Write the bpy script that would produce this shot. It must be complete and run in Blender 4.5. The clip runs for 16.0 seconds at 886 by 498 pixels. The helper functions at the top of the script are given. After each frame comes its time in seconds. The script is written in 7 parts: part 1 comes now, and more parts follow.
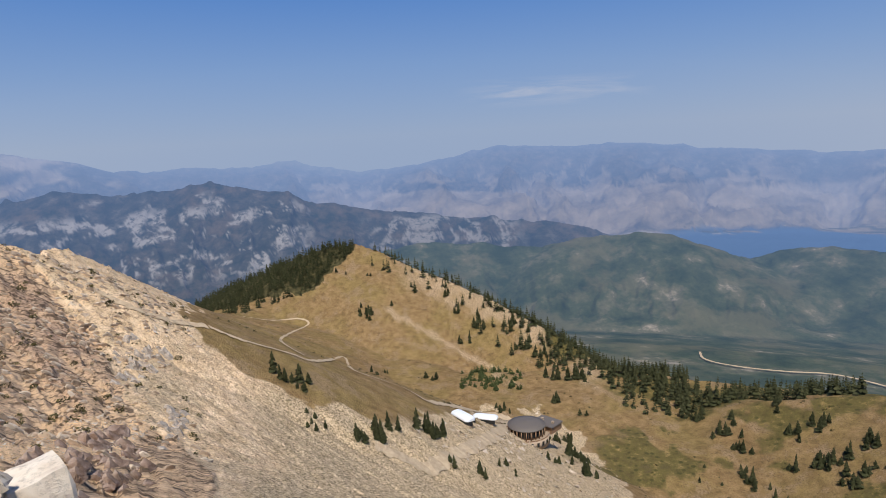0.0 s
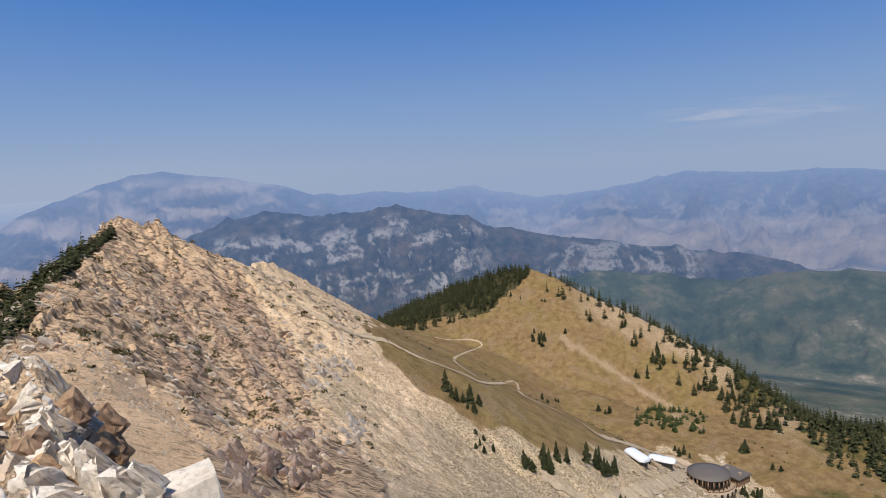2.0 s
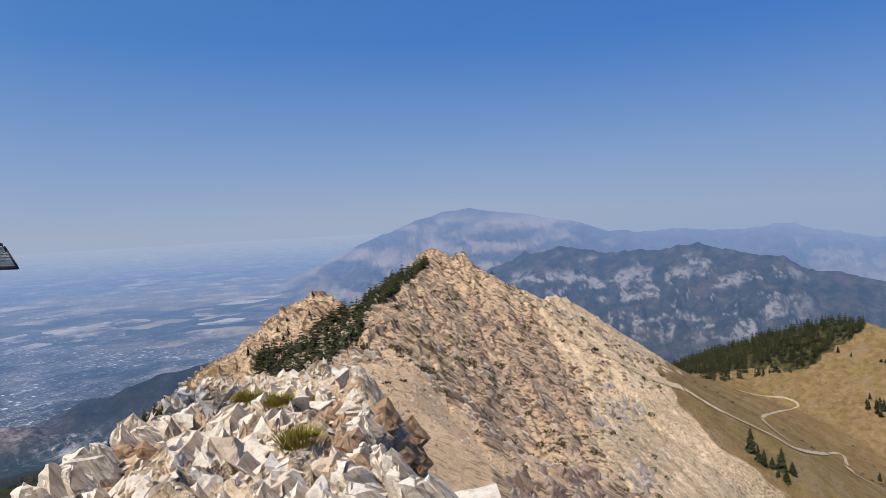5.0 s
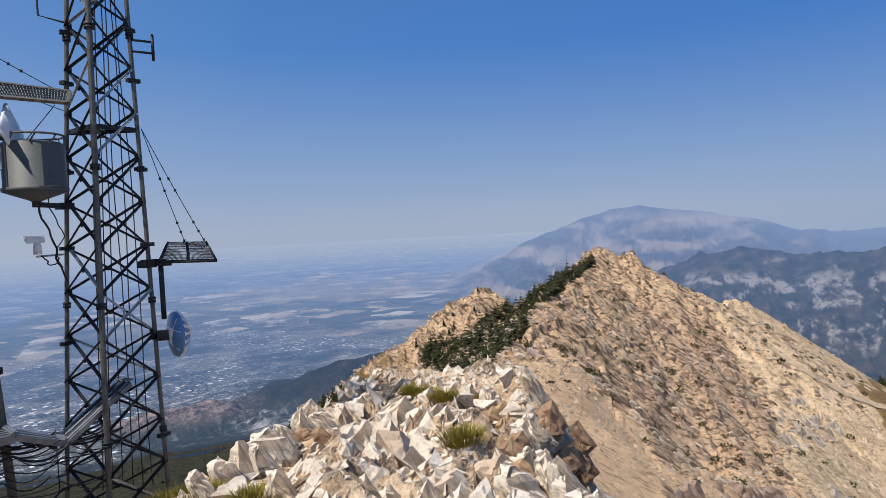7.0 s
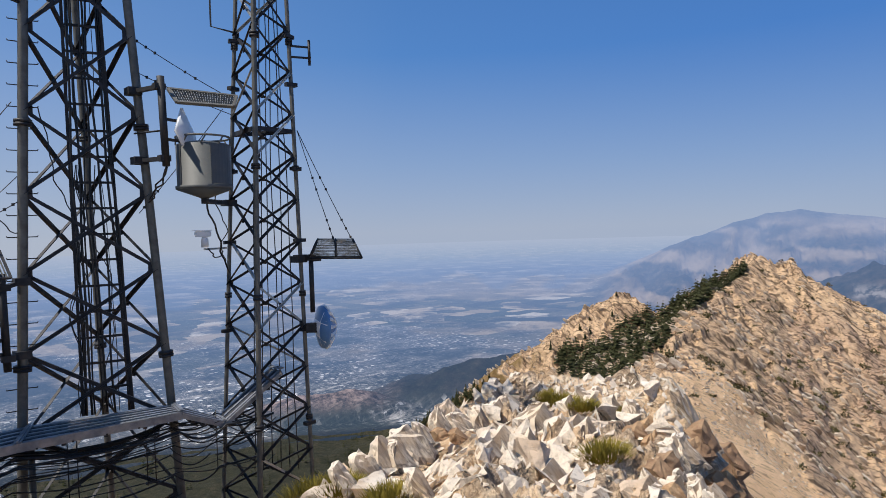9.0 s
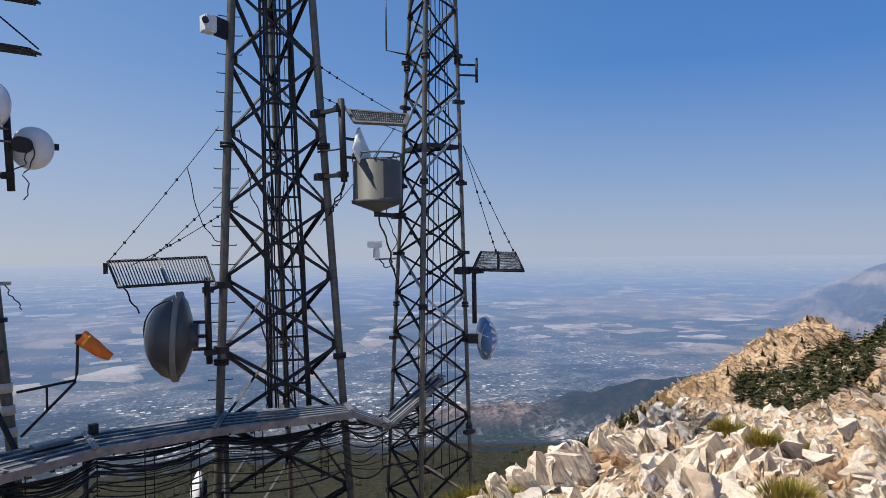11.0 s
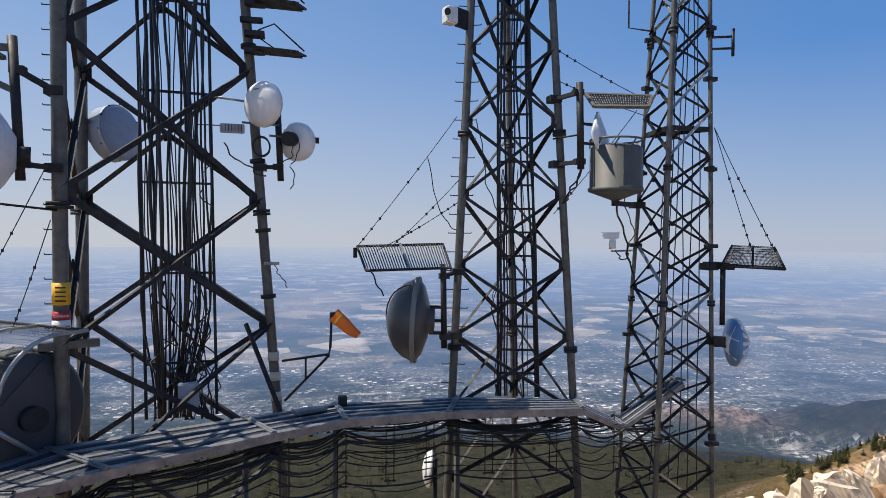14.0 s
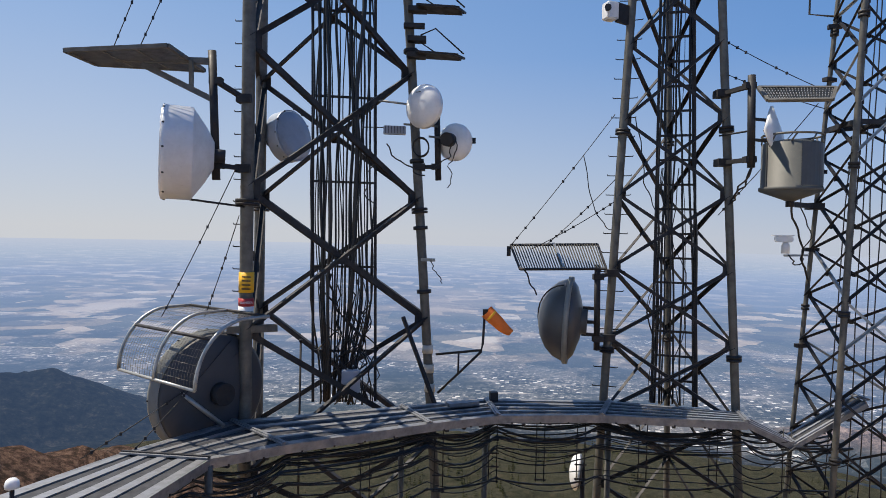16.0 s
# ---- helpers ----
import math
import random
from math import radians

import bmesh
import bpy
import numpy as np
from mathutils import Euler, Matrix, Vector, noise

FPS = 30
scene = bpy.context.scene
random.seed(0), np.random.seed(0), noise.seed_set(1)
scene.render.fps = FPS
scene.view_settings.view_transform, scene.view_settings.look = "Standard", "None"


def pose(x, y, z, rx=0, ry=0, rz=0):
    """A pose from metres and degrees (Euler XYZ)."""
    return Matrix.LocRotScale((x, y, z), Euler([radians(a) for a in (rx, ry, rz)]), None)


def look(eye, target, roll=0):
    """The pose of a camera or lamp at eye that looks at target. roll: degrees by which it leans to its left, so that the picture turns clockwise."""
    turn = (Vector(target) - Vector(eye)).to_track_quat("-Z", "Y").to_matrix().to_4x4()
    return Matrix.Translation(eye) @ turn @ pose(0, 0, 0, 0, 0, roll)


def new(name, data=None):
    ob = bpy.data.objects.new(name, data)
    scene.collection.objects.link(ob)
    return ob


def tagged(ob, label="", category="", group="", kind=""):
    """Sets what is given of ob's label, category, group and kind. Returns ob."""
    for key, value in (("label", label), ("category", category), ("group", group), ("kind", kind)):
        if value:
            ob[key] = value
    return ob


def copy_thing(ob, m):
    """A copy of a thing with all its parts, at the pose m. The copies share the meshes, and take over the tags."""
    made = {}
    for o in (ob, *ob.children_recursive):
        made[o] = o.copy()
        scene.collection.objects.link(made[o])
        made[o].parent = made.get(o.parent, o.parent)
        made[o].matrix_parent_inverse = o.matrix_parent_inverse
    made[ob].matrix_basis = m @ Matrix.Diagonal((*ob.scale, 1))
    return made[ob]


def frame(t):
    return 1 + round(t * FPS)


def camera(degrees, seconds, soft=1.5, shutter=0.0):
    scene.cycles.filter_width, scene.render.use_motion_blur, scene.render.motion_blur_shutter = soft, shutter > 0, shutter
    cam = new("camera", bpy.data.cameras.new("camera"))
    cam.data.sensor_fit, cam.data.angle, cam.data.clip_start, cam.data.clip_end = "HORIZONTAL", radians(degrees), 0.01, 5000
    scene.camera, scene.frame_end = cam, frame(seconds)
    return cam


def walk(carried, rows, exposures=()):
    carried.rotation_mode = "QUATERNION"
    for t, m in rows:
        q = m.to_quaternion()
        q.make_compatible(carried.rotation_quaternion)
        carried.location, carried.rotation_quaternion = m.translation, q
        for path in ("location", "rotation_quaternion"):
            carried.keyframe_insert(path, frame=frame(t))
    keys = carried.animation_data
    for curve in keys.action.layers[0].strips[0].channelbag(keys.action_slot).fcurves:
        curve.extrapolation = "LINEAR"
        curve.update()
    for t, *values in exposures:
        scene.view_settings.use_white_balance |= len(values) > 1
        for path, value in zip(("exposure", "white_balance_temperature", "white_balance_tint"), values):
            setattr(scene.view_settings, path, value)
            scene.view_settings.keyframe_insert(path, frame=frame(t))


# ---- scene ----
cam = camera(68.5, 16.0, soft=0.85)
walk(cam, [
    (0.0, pose(-0.380, 0.100, -0.008, 79.82, 2.85, -112.43)),
    (0.5, pose(-0.280, -0.030, -0.005, 80.43, 2.83, -108.66)),
    (1.0, pose(-0.190, -0.150, 0.001, 81.13, 2.93, -104.79)),
    (1.5, pose(-0.120, -0.250, 0.005, 81.91, 2.88, -100.90)),
    (2.0, pose(-0.100, -0.310, 0.005, 82.80, 2.96, -96.85)),
    (2.5, pose(-0.080, -0.350, 0.001, 83.68, 3.14, -92.57)),
    (3.0, pose(-0.050, -0.370, 0.006, 84.66, 3.27, -88.03)),
    (3.5, pose(-0.021, -0.381, 0.009, 85.55, 3.29, -83.62)),
    (4.0, pose(-0.042, -0.340, -0.010, 86.28, 3.13, -79.43)),
    (6.5, pose(0.212, -0.250, -0.030, 87.91, 2.99, -60.09)),
    (7.0, pose(0.252, -0.165, -0.024, 87.85, 2.90, -56.84)),
    (7.5, pose(0.371, 0.006, -0.064, 87.79, 2.95, -54.07)),
    (8.0, pose(0.425, 0.149, -0.091, 87.94, 2.76, -51.36)),
    (8.5, pose(0.406, 0.151, -0.060, 88.16, 2.33, -48.39)),
    (9.0, pose(0.377, 0.047, -0.016, 88.39, 1.80, -44.84)),
    (9.5, pose(0.363, -0.031, -0.014, 88.80, 1.62, -41.05)),
    (12.0, pose(0.401, 0.114, 0.036, 89.54, 0.30, -23.86)),
    (12.5, pose(0.395, 0.204, 0.085, 89.11, 0.12, -20.67)),
    (13.0, pose(0.359, 0.305, 0.037, 89.18, -0.07, -17.65)),
    (13.5, pose(0.310, 0.365, 0.018, 89.10, -0.18, -14.63)),
    (14.0, pose(0.199, 0.428, 0.032, 88.85, -0.37, -11.84)),
    (14.5, pose(0.072, 0.471, 0.056, 88.61, -0.54, -9.11)),
    (15.0, pose(-0.024, 0.480, 0.025, 88.69, -0.86, -6.21)),
    (15.5, pose(-0.065, 0.451, 0.006, 88.74, -1.13, -3.08)),
    (16.0, pose(-0.099, 0.383, 0.016, 88.64, -1.33, 0.03)),
], [(0.0, 0.03, 6250, 10), (4.0, 0.0, 6150, 10), (9.0, 0.1, 6400, 10), (12.5, 0.2, 6600, 10), (14.5, 0.33, 6850, 10), (16.0, 0.38, 7000, 10)])

# ---- world and sun ----
SUN_BEARING, SUN_HEIGHT = 70.0, 61.0      # degrees; bearings count to the left of +y


def heading(b):
    return Vector((-math.sin(radians(b)), math.cos(radians(b)), 0))


world = bpy.data.worlds.new("sky")
scene.world = world
world.use_nodes = True
wt = world.node_tree
wt.nodes.clear()
sky = wt.nodes.new("ShaderNodeTexSky")
sky.sky_type = "NISHITA"
sky.sun_disc = False
sky.sun_elevation = radians(SUN_HEIGHT)
sky.sun_rotation = radians(-SUN_BEARING)
sky.altitude = 2900
sky.air_density, sky.dust_density, sky.ozone_density = 1.3, 1.2, 3.5
back = wt.nodes.new("ShaderNodeBackground")
back.inputs["Strength"].default_value = 0.07
wout = wt.nodes.new("ShaderNodeOutputWorld")
# summer smoke: the sky pales towards the horizon
geo = wt.nodes.new("ShaderNodeTexCoord")
sep = wt.nodes.new("ShaderNodeSeparateXYZ")
low = wt.nodes.new("ShaderNodeMapRange")
for i, v in enumerate((-0.02, 0.40, 0.95, 0.7)):
    low.inputs[i + 1].default_value = v
haze = wt.nodes.new("ShaderNodeMix")
haze.data_type = "RGBA"
veil = wt.nodes.new("ShaderNodeValToRGB")
veil.color_ramp.elements.new(0.5)
veil.color_ramp.elements.new(0.5)
for el, (pos, col) in zip(veil.color_ramp.elements, ((0.0, (0.51, 0.59, 0.76)), (0.10, (0.35, 0.50, 0.79)), (0.26, (0.125, 0.34, 0.80)), (0.75, (0.05, 0.20, 0.62)))):
    el.position, el.color = pos, (*col, 1)
lift = wt.nodes.new("ShaderNodeVectorMath")
lift.operation = "SCALE"
lift.inputs["Scale"].default_value = 10.0
# the smoke glows more on the sun's side
glare = wt.nodes.new("ShaderNodeValToRGB")
glare.color_ramp.elements.new(0.5)
for el, (pos, col) in zip(glare.color_ramp.elements, ((0.0, (0.66, 0.70, 0.78)), (0.14, (0.53, 0.65, 0.87)), (0.32, (0.36, 0.56, 0.92)))):
    el.position, el.color = pos, (*col, 1)
aim = wt.nodes.new("ShaderNodeVectorMath")
aim.operation = "DOT_PRODUCT"
aim.inputs[1].default_value = heading(SUN_BEARING)
near_sun = wt.nodes.new("ShaderNodeMapRange")
for i, v in enumerate((-0.35, 0.75, 0.0, 0.85)):
    near_sun.inputs[i + 1].default_value = v
wt.links.new(aim.outputs["Value"], near_sun.inputs[0])
smoke = wt.nodes.new("ShaderNodeMix")
smoke.data_type = "RGBA"
wt.links.new(near_sun.outputs[0], smoke.inputs[0])
wt.links.new(veil.outputs[0], smoke.inputs[6])
wt.links.new(glare.outputs[0], smoke.inputs[7])
wt.links.new(smoke.outputs[2], lift.inputs[0])
wt.links.new(lift.outputs[0], haze.inputs[7])
wt.links.new(geo.outputs["Generated"], sep.inputs[0])
wt.links.new(sep.outputs["Z"], low.inputs[0])
wt.links.new(sep.outputs["Z"], veil.inputs[0])
wt.links.new(sep.outputs["Z"], glare.inputs[0])
wt.links.new(geo.outputs["Generated"], aim.inputs[0])
wt.links.new(low.outputs[0], haze.inputs[0])
deep = wt.nodes.new("ShaderNodeMix")
deep.data_type, deep.blend_type = "RGBA", "MULTIPLY"
deep.inputs[0].default_value = 1.0
deep.inputs[7].default_value = (0.74, 0.93, 1.17, 1)
wt.links.new(sky.outputs[0], deep.inputs[6])
wt.links.new(deep.outputs[2], haze.inputs[6])
# deeper blue opposite the sun
anti = wt.nodes.new("ShaderNodeMapRange")
for i, v in enumerate((-0.3, -1.0, 0.0, 1.0)):
    anti.inputs[i + 1].default_value = v
wt.links.new(aim.outputs["Value"], anti.inputs[0])
dusk = wt.nodes.new("ShaderNodeMix")
dusk.data_type, dusk.blend_type = "RGBA", "MULTIPLY"
dusk.inputs[7].default_value = (0.72, 0.84, 0.97, 1)
aloft = wt.nodes.new("ShaderNodeMapRange")
for i, v in enumerate((0.02, 0.22, 0.12, 1.0)):
    aloft.inputs[i + 1].default_value = v
wt.links.new(sep.outputs["Z"], aloft.inputs[0])
share = wt.nodes.new("ShaderNodeMath")
share.operation = "MULTIPLY"
wt.links.new(anti.outputs[0], share.inputs[0])
wt.links.new(aloft.outputs[0], share.inputs[1])
far_side = wt.nodes.new("ShaderNodeMapRange")
for i, v in enumerate((-0.75, -1.0, 0.0, 0.5)):
    far_side.inputs[i + 1].default_value = v
wt.links.new(aim.outputs["Value"], far_side.inputs[0])
most = wt.nodes.new("ShaderNodeMath")
most.operation = "MAXIMUM"
wt.links.new(share.outputs[0], most.inputs[0])
wt.links.new(far_side.outputs[0], most.inputs[1])
wt.links.new(most.outputs[0], dusk.inputs[0])
wt.links.new(haze.outputs[2], dusk.inputs[6])
# thin wisps of cirrus low in that quarter
wisp_map = wt.nodes.new("ShaderNodeMapping")
wisp_map.inputs["Scale"].default_value = (3.0, 3.0, 26.0)
wt.links.new(geo.outputs["Generated"], wisp_map.inputs[0])
wisp = wt.nodes.new("ShaderNodeTexNoise")
for key, v in (("Scale", 2.2), ("Detail", 7.0), ("Roughness", 0.6), ("Distortion", 0.3)):
    wisp.inputs[key].default_value = v
wt.links.new(wisp_map.outputs[0], wisp.inputs["Vector"])
veils = []
for src, marks in ((wisp.outputs[0], (0.42, 0.72)), (sep.outputs["Z"], (0.03, 0.05)), (sep.outputs["Z"], (0.075, 0.055)), (sep.outputs["X"], (0.76, 0.82)), (sep.outputs["Y"], (-0.40, -0.47))):
    m = wt.nodes.new("ShaderNodeMapRange")
    m.inputs[1].default_value, m.inputs[2].default_value = marks
    wt.links.new(src, m.inputs[0])
    veils.append(m.outputs[0])
for other in veils[1:]:
    m = wt.nodes.new("ShaderNodeMath")
    m.operation = "MULTIPLY"
    wt.links.new(veils[0], m.inputs[0])
    wt.links.new(other, m.inputs[1])
    veils[0] = m.outputs[0]
cirrus = wt.nodes.new("ShaderNodeMix")
cirrus.data_type = "RGBA"
cirrus.inputs[7].default_value = (6.6, 7.0, 8.2, 1)
wt.links.new(veils[0], cirrus.inputs[0])
wt.links.new(dusk.outputs[2], cirrus.inputs[6])
wt.links.new(cirrus.outputs[2], back.inputs[0])
wt.links.new(back.outputs[0], wout.inputs[0])

sun = new("sun", bpy.data.lights.new("sun", "SUN"))
sun.data.energy, sun.data.angle, sun.data.color = 5.0, radians(0.5), (1.0, 0.93, 0.82)
toward = heading(SUN_BEARING) * math.cos(radians(SUN_HEIGHT)) + Vector((0, 0, math.sin(radians(SUN_HEIGHT))))
sun.matrix_world = look(toward * 50, (0, 0, 0))


# ---- materials ----
class Mat:
    """A node material, built step by step."""

    def __init__(self, name, rough=0.8, metal=0.0, spec=0.3):
        self.m = bpy.data.materials.new(name)
        self.m.use_nodes = True
        self.t = self.m.node_tree
        self.p = self.t.nodes["Principled BSDF"]
        self.out = self.t.nodes["Material Output"]
        self.p.inputs["Roughness"].default_value = rough
        self.p.inputs["Metallic"].default_value = metal
        self.p.inputs["Specular IOR Level"].default_value = spec

    def node(self, kind, **kw):
        n = self.t.nodes.new(kind)
        for k, v in kw.items():
            n.inputs[k.replace("_", " ")].default_value = v
        return n

    def link(self, a, b):
        self.t.links.new(a, b)

    def coords(self, scale=(1, 1, 1), rot=(0, 0, 0), kind="Object"):
        c = self.t.nodes.new("ShaderNodeTexCoord")
        mp = self.t.nodes.new("ShaderNodeMapping")
        mp.inputs["Scale"].default_value = scale
        mp.inputs["Rotation"].default_value = [radians(v) for v in rot]
        self.link(c.outputs[kind], mp.inputs[0])
        return mp.outputs[0]

    def ribs(self, stretch):
        """Coordinates drawn out along the dip of the rock beds."""
        v = self.coords(rot=(0, 0, 64))
        for scale, rot in (((1, 1, 1), (0, -46, 0)), ((stretch, 1, 1), (0, 0, 0))):
            mp = self.t.nodes.new("ShaderNodeMapping")
            mp.inputs["Scale"].default_value = scale
            mp.inputs["Rotation"].default_value = [radians(a) for a in rot]
            self.link(v, mp.inputs[0])
            v = mp.outputs[0]
        return v

    def noise(self, vec, scale, detail=5, rough=0.6, dist=0.0):
        n = self.node("ShaderNodeTexNoise", Scale=scale, Detail=detail, Roughness=rough, Distortion=dist)
        self.link(vec, n.inputs["Vector"])
        return n.outputs[0]

    def voronoi(self, vec, scale, feature="F1", what="Distance"):
        n = self.t.nodes.new("ShaderNodeTexVoronoi")
        n.feature = feature
        n.inputs["Scale"].default_value = scale
        self.link(vec, n.inputs["Vector"])
        return n.outputs[what]

    def attr(self, name):
        n = self.t.nodes.new("ShaderNodeAttribute")
        n.attribute_name = name
        return n.outputs["Fac"]

    def ramp(self, fac, *stops, interp="LINEAR"):
        n = self.t.nodes.new("ShaderNodeValToRGB")
        n.color_ramp.interpolation = interp
        e = n.color_ramp.elements
        while len(e) < len(stops):
            e.new(0.5)
        for el, (pos, col) in zip(e, stops):
            el.position = pos
            el.color = (*col, 1) if isinstance(col, tuple) else (col, col, col, 1)
        self.link(fac, n.inputs[0])
        return n.outputs[0]

    def mix(self, fac, a, b, mode="MIX"):
        n = self.t.nodes.new("ShaderNodeMix")
        n.data_type = "RGBA"
        n.blend_type = mode
        for sock, v in ((n.inputs[0], fac), (n.inputs[6], a), (n.inputs[7], b)):
            if isinstance(v, (int, float)):
                sock.default_value = v
            elif isinstance(v, tuple):
                sock.default_value = (*v, 1)
            else:
                self.link(v, sock)
        return n.outputs[2]

    def math(self, op, a, b=0.0, clamp=False):
        n = self.t.nodes.new("ShaderNodeMath")
        n.operation = op
        n.use_clamp = clamp
        for sock, v in zip(n.inputs, (a, b)):
            if isinstance(v, (int, float)):
                sock.default_value = v
            else:
                self.link(v, sock)
        return n.outputs[0]

    def span(self, v, lo, hi, a=0.0, b=1.0):
        n = self.t.nodes.new("ShaderNodeMapRange")
        for i, x in enumerate((lo, hi, a, b)):
            n.inputs[i + 1].default_value = x
        self.link(v, n.inputs[0])
        return n.outputs[0]

    def color(self, c):
        if isinstance(c, tuple):
            self.p.inputs["Base Color"].default_value = (*c, 1)
        else:
            self.link(c, self.p.inputs["Base Color"])
        return self

    def bump(self, h, strength=0.5, dist=0.02):
        n = self.node("ShaderNodeBump", Strength=strength, Distance=dist)
        self.link(h, n.inputs["Height"])
        self.link(n.outputs[0], self.p.inputs["Normal"])
        return self


def ground_material():
    k = Mat("mountain_ground", 0.95, 0, 0.08)
    v = k.coords()
    big = k.noise(v, 0.018, 5, 0.6)
    mid = k.noise(v, 0.11, 7, 0.68)
    fine = k.noise(v, 0.8, 7, 0.72)
    grain = k.noise(v, 9.0, 5, 0.7)
    strata = k.noise(k.ribs(0.16), 0.45, 7, 0.7, 0.6)
    cells = k.voronoi(k.ribs(0.22), 0.6)
    rock = k.ramp(strata, (0.36, (0.22, 0.165, 0.115)), (0.43, (0.40, 0.31, 0.22)), (0.50, (0.53, 0.42, 0.305)), (0.58, (0.61, 0.49, 0.36)), (0.66, (0.67, 0.56, 0.425)))
    purple = k.ramp(strata, (0.36, (0.15, 0.112, 0.09)), (0.44, (0.31, 0.235, 0.185)), (0.52, (0.46, 0.35, 0.275)), (0.60, (0.40, 0.34, 0.285)), (0.68, (0.58, 0.47, 0.375)))
    rock = k.mix(k.math("MULTIPLY", k.attr("mauve"), k.span(mid, 0.34, 0.50, 0.45, 1.0)), rock, purple)
    # dark streaks along the beds: shade between ledges painted into the rock
    broad = k.noise(k.ribs(0.22), 0.20, 7, 0.74, 0.4)
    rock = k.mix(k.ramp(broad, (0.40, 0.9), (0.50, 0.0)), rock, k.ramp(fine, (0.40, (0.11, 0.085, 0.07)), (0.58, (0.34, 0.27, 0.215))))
    rock = k.mix(k.span(big, 0.50, 0.62, 0, 0.5), rock, k.ramp(fine, (0.40, (0.28, 0.205, 0.145)), (0.50, (0.52, 0.39, 0.275)), (0.60, (0.63, 0.50, 0.37))))
    rock = k.mix(k.math("MULTIPLY", k.attr("chute"), k.span(fine, 0.35, 0.6, 0.9, 0.45)), rock, (0.62, 0.49, 0.35))
    # near-black cell edges stand for the shadow inside crevices
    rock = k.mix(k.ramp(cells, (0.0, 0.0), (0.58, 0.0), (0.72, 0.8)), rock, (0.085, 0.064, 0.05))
    scree = k.ramp(mid, (0.34, (0.43, 0.345, 0.235)), (0.5, (0.56, 0.46, 0.335)), (0.66, (0.66, 0.565, 0.44)))
    scree = k.mix(k.ramp(strata, (0.36, 0.6), (0.44, 0.0)), scree, (0.30, 0.235, 0.175))
    scree = k.mix(k.ramp(k.noise(v, 0.35, 6, 0.75), (0.38, 0.8), (0.45, 0.0)), scree, (0.17, 0.135, 0.095))
    scree = k.mix(k.ramp(k.noise(v, 0.05, 6, 0.7), (0.50, 0.0), (0.60, 0.55)), scree, k.ramp(fine, (0.42, (0.16, 0.145, 0.095)), (0.58, (0.44, 0.395, 0.30))))
    scree = k.mix(k.math("MULTIPLY", k.attr("gravel"), 0.8), scree, k.ramp(fine, (0.40, (0.15, 0.135, 0.085)), (0.50, (0.33, 0.285, 0.20)), (0.60, (0.54, 0.47, 0.36))))
    stones = k.voronoi(v, 0.9)
    scree = k.mix(k.ramp(stones, (0.0, 0.7), (0.22, 0.6), (0.34, 0.0)), scree, k.ramp(fine, (0.42, (0.20, 0.155, 0.11)), (0.52, (0.66, 0.58, 0.46))))
    scree = k.mix(k.ramp(k.noise(v, 0.16, 7, 0.75), (0.36, 0.6), (0.46, 0.0)), scree, (0.23, 0.19, 0.125))
    grass = k.ramp(mid, (0.34, (0.135, 0.098, 0.048)), (0.48, (0.19, 0.138, 0.072)), (0.62, (0.25, 0.185, 0.102)))
    grass = k.mix(k.span(big, 0.42, 0.60, 0, 0.75), grass, k.ramp(mid, (0.38, (0.15, 0.122, 0.05)), (0.62, (0.225, 0.18, 0.08))))
    grass = k.mix(k.ramp(k.noise(v, 0.035, 6, 0.7), (0.52, 0.0), (0.60, 0.6)), grass, k.ramp(fine, (0.4, (0.15, 0.115, 0.075)), (0.6, (0.31, 0.245, 0.175))))
    grass = k.mix(k.ramp(k.noise(v, 0.9, 5, 0.75), (0.36, 0.5), (0.46, 0.0)), grass, (0.11, 0.09, 0.04))
    lush = k.ramp(mid, (0.36, (0.055, 0.055, 0.022)), (0.55, (0.115, 0.105, 0.04)), (0.7, (0.25, 0.19, 0.09)))
    lush = k.mix(k.ramp(k.voronoi(v, 0.13), (0.0, 0.8), (0.2, 0.6), (0.34, 0.0)), lush, (0.03, 0.04, 0.015))
    forest = k.ramp(mid, (0.38, (0.03, 0.034, 0.017)), (0.62, (0.085, 0.08, 0.04)))
    edge = k.math("ADD", k.math("MULTIPLY", fine, 0.5), k.math("MULTIPLY", mid, 0.5))

    def ragged(name):
        return k.span(k.math("ADD", k.attr(name), k.math("MULTIPLY", edge, 0.9)), 0.80, 1.06)

    c = k.mix(ragged("scree"), rock, scree)
    sand = k.ramp(k.math("ADD", k.math("MULTIPLY", fine, 0.5), k.math("MULTIPLY", mid, 0.5)), (0.38, (0.52, 0.385, 0.25)), (0.47, (0.62, 0.475, 0.32)), (0.58, (0.70, 0.55, 0.385)))
    sand = k.mix(k.ramp(k.noise(v, 1.6, 5, 0.75), (0.34, 0.5), (0.42, 0.0)), sand, (0.34, 0.25, 0.165))
    c = k.mix(ragged("sandy"), c, sand)
    grass = k.mix(k.math("MULTIPLY", k.attr("barren"), k.span(fine, 0.38, 0.55, 0.25, 0.9)), grass, k.ramp(fine, (0.4, (0.20, 0.165, 0.12)), (0.6, (0.46, 0.385, 0.29))))
    c = k.mix(ragged("grass"), c, grass)
    c = k.mix(ragged("verdant"), c, lush)
    c = k.mix(ragged("forest"), c, forest)
    c = k.mix(k.attr("heath"), c, k.ramp(edge, (0.40, (0.012, 0.017, 0.014)), (0.52, (0.028, 0.034, 0.025)), (0.64, (0.065, 0.058, 0.047))))
    c = k.mix(k.attr("rust"), c, k.ramp(fine, (0.40, (0.022, 0.015, 0.013)), (0.5, (0.068, 0.046, 0.039)), (0.62, (0.15, 0.108, 0.09))))
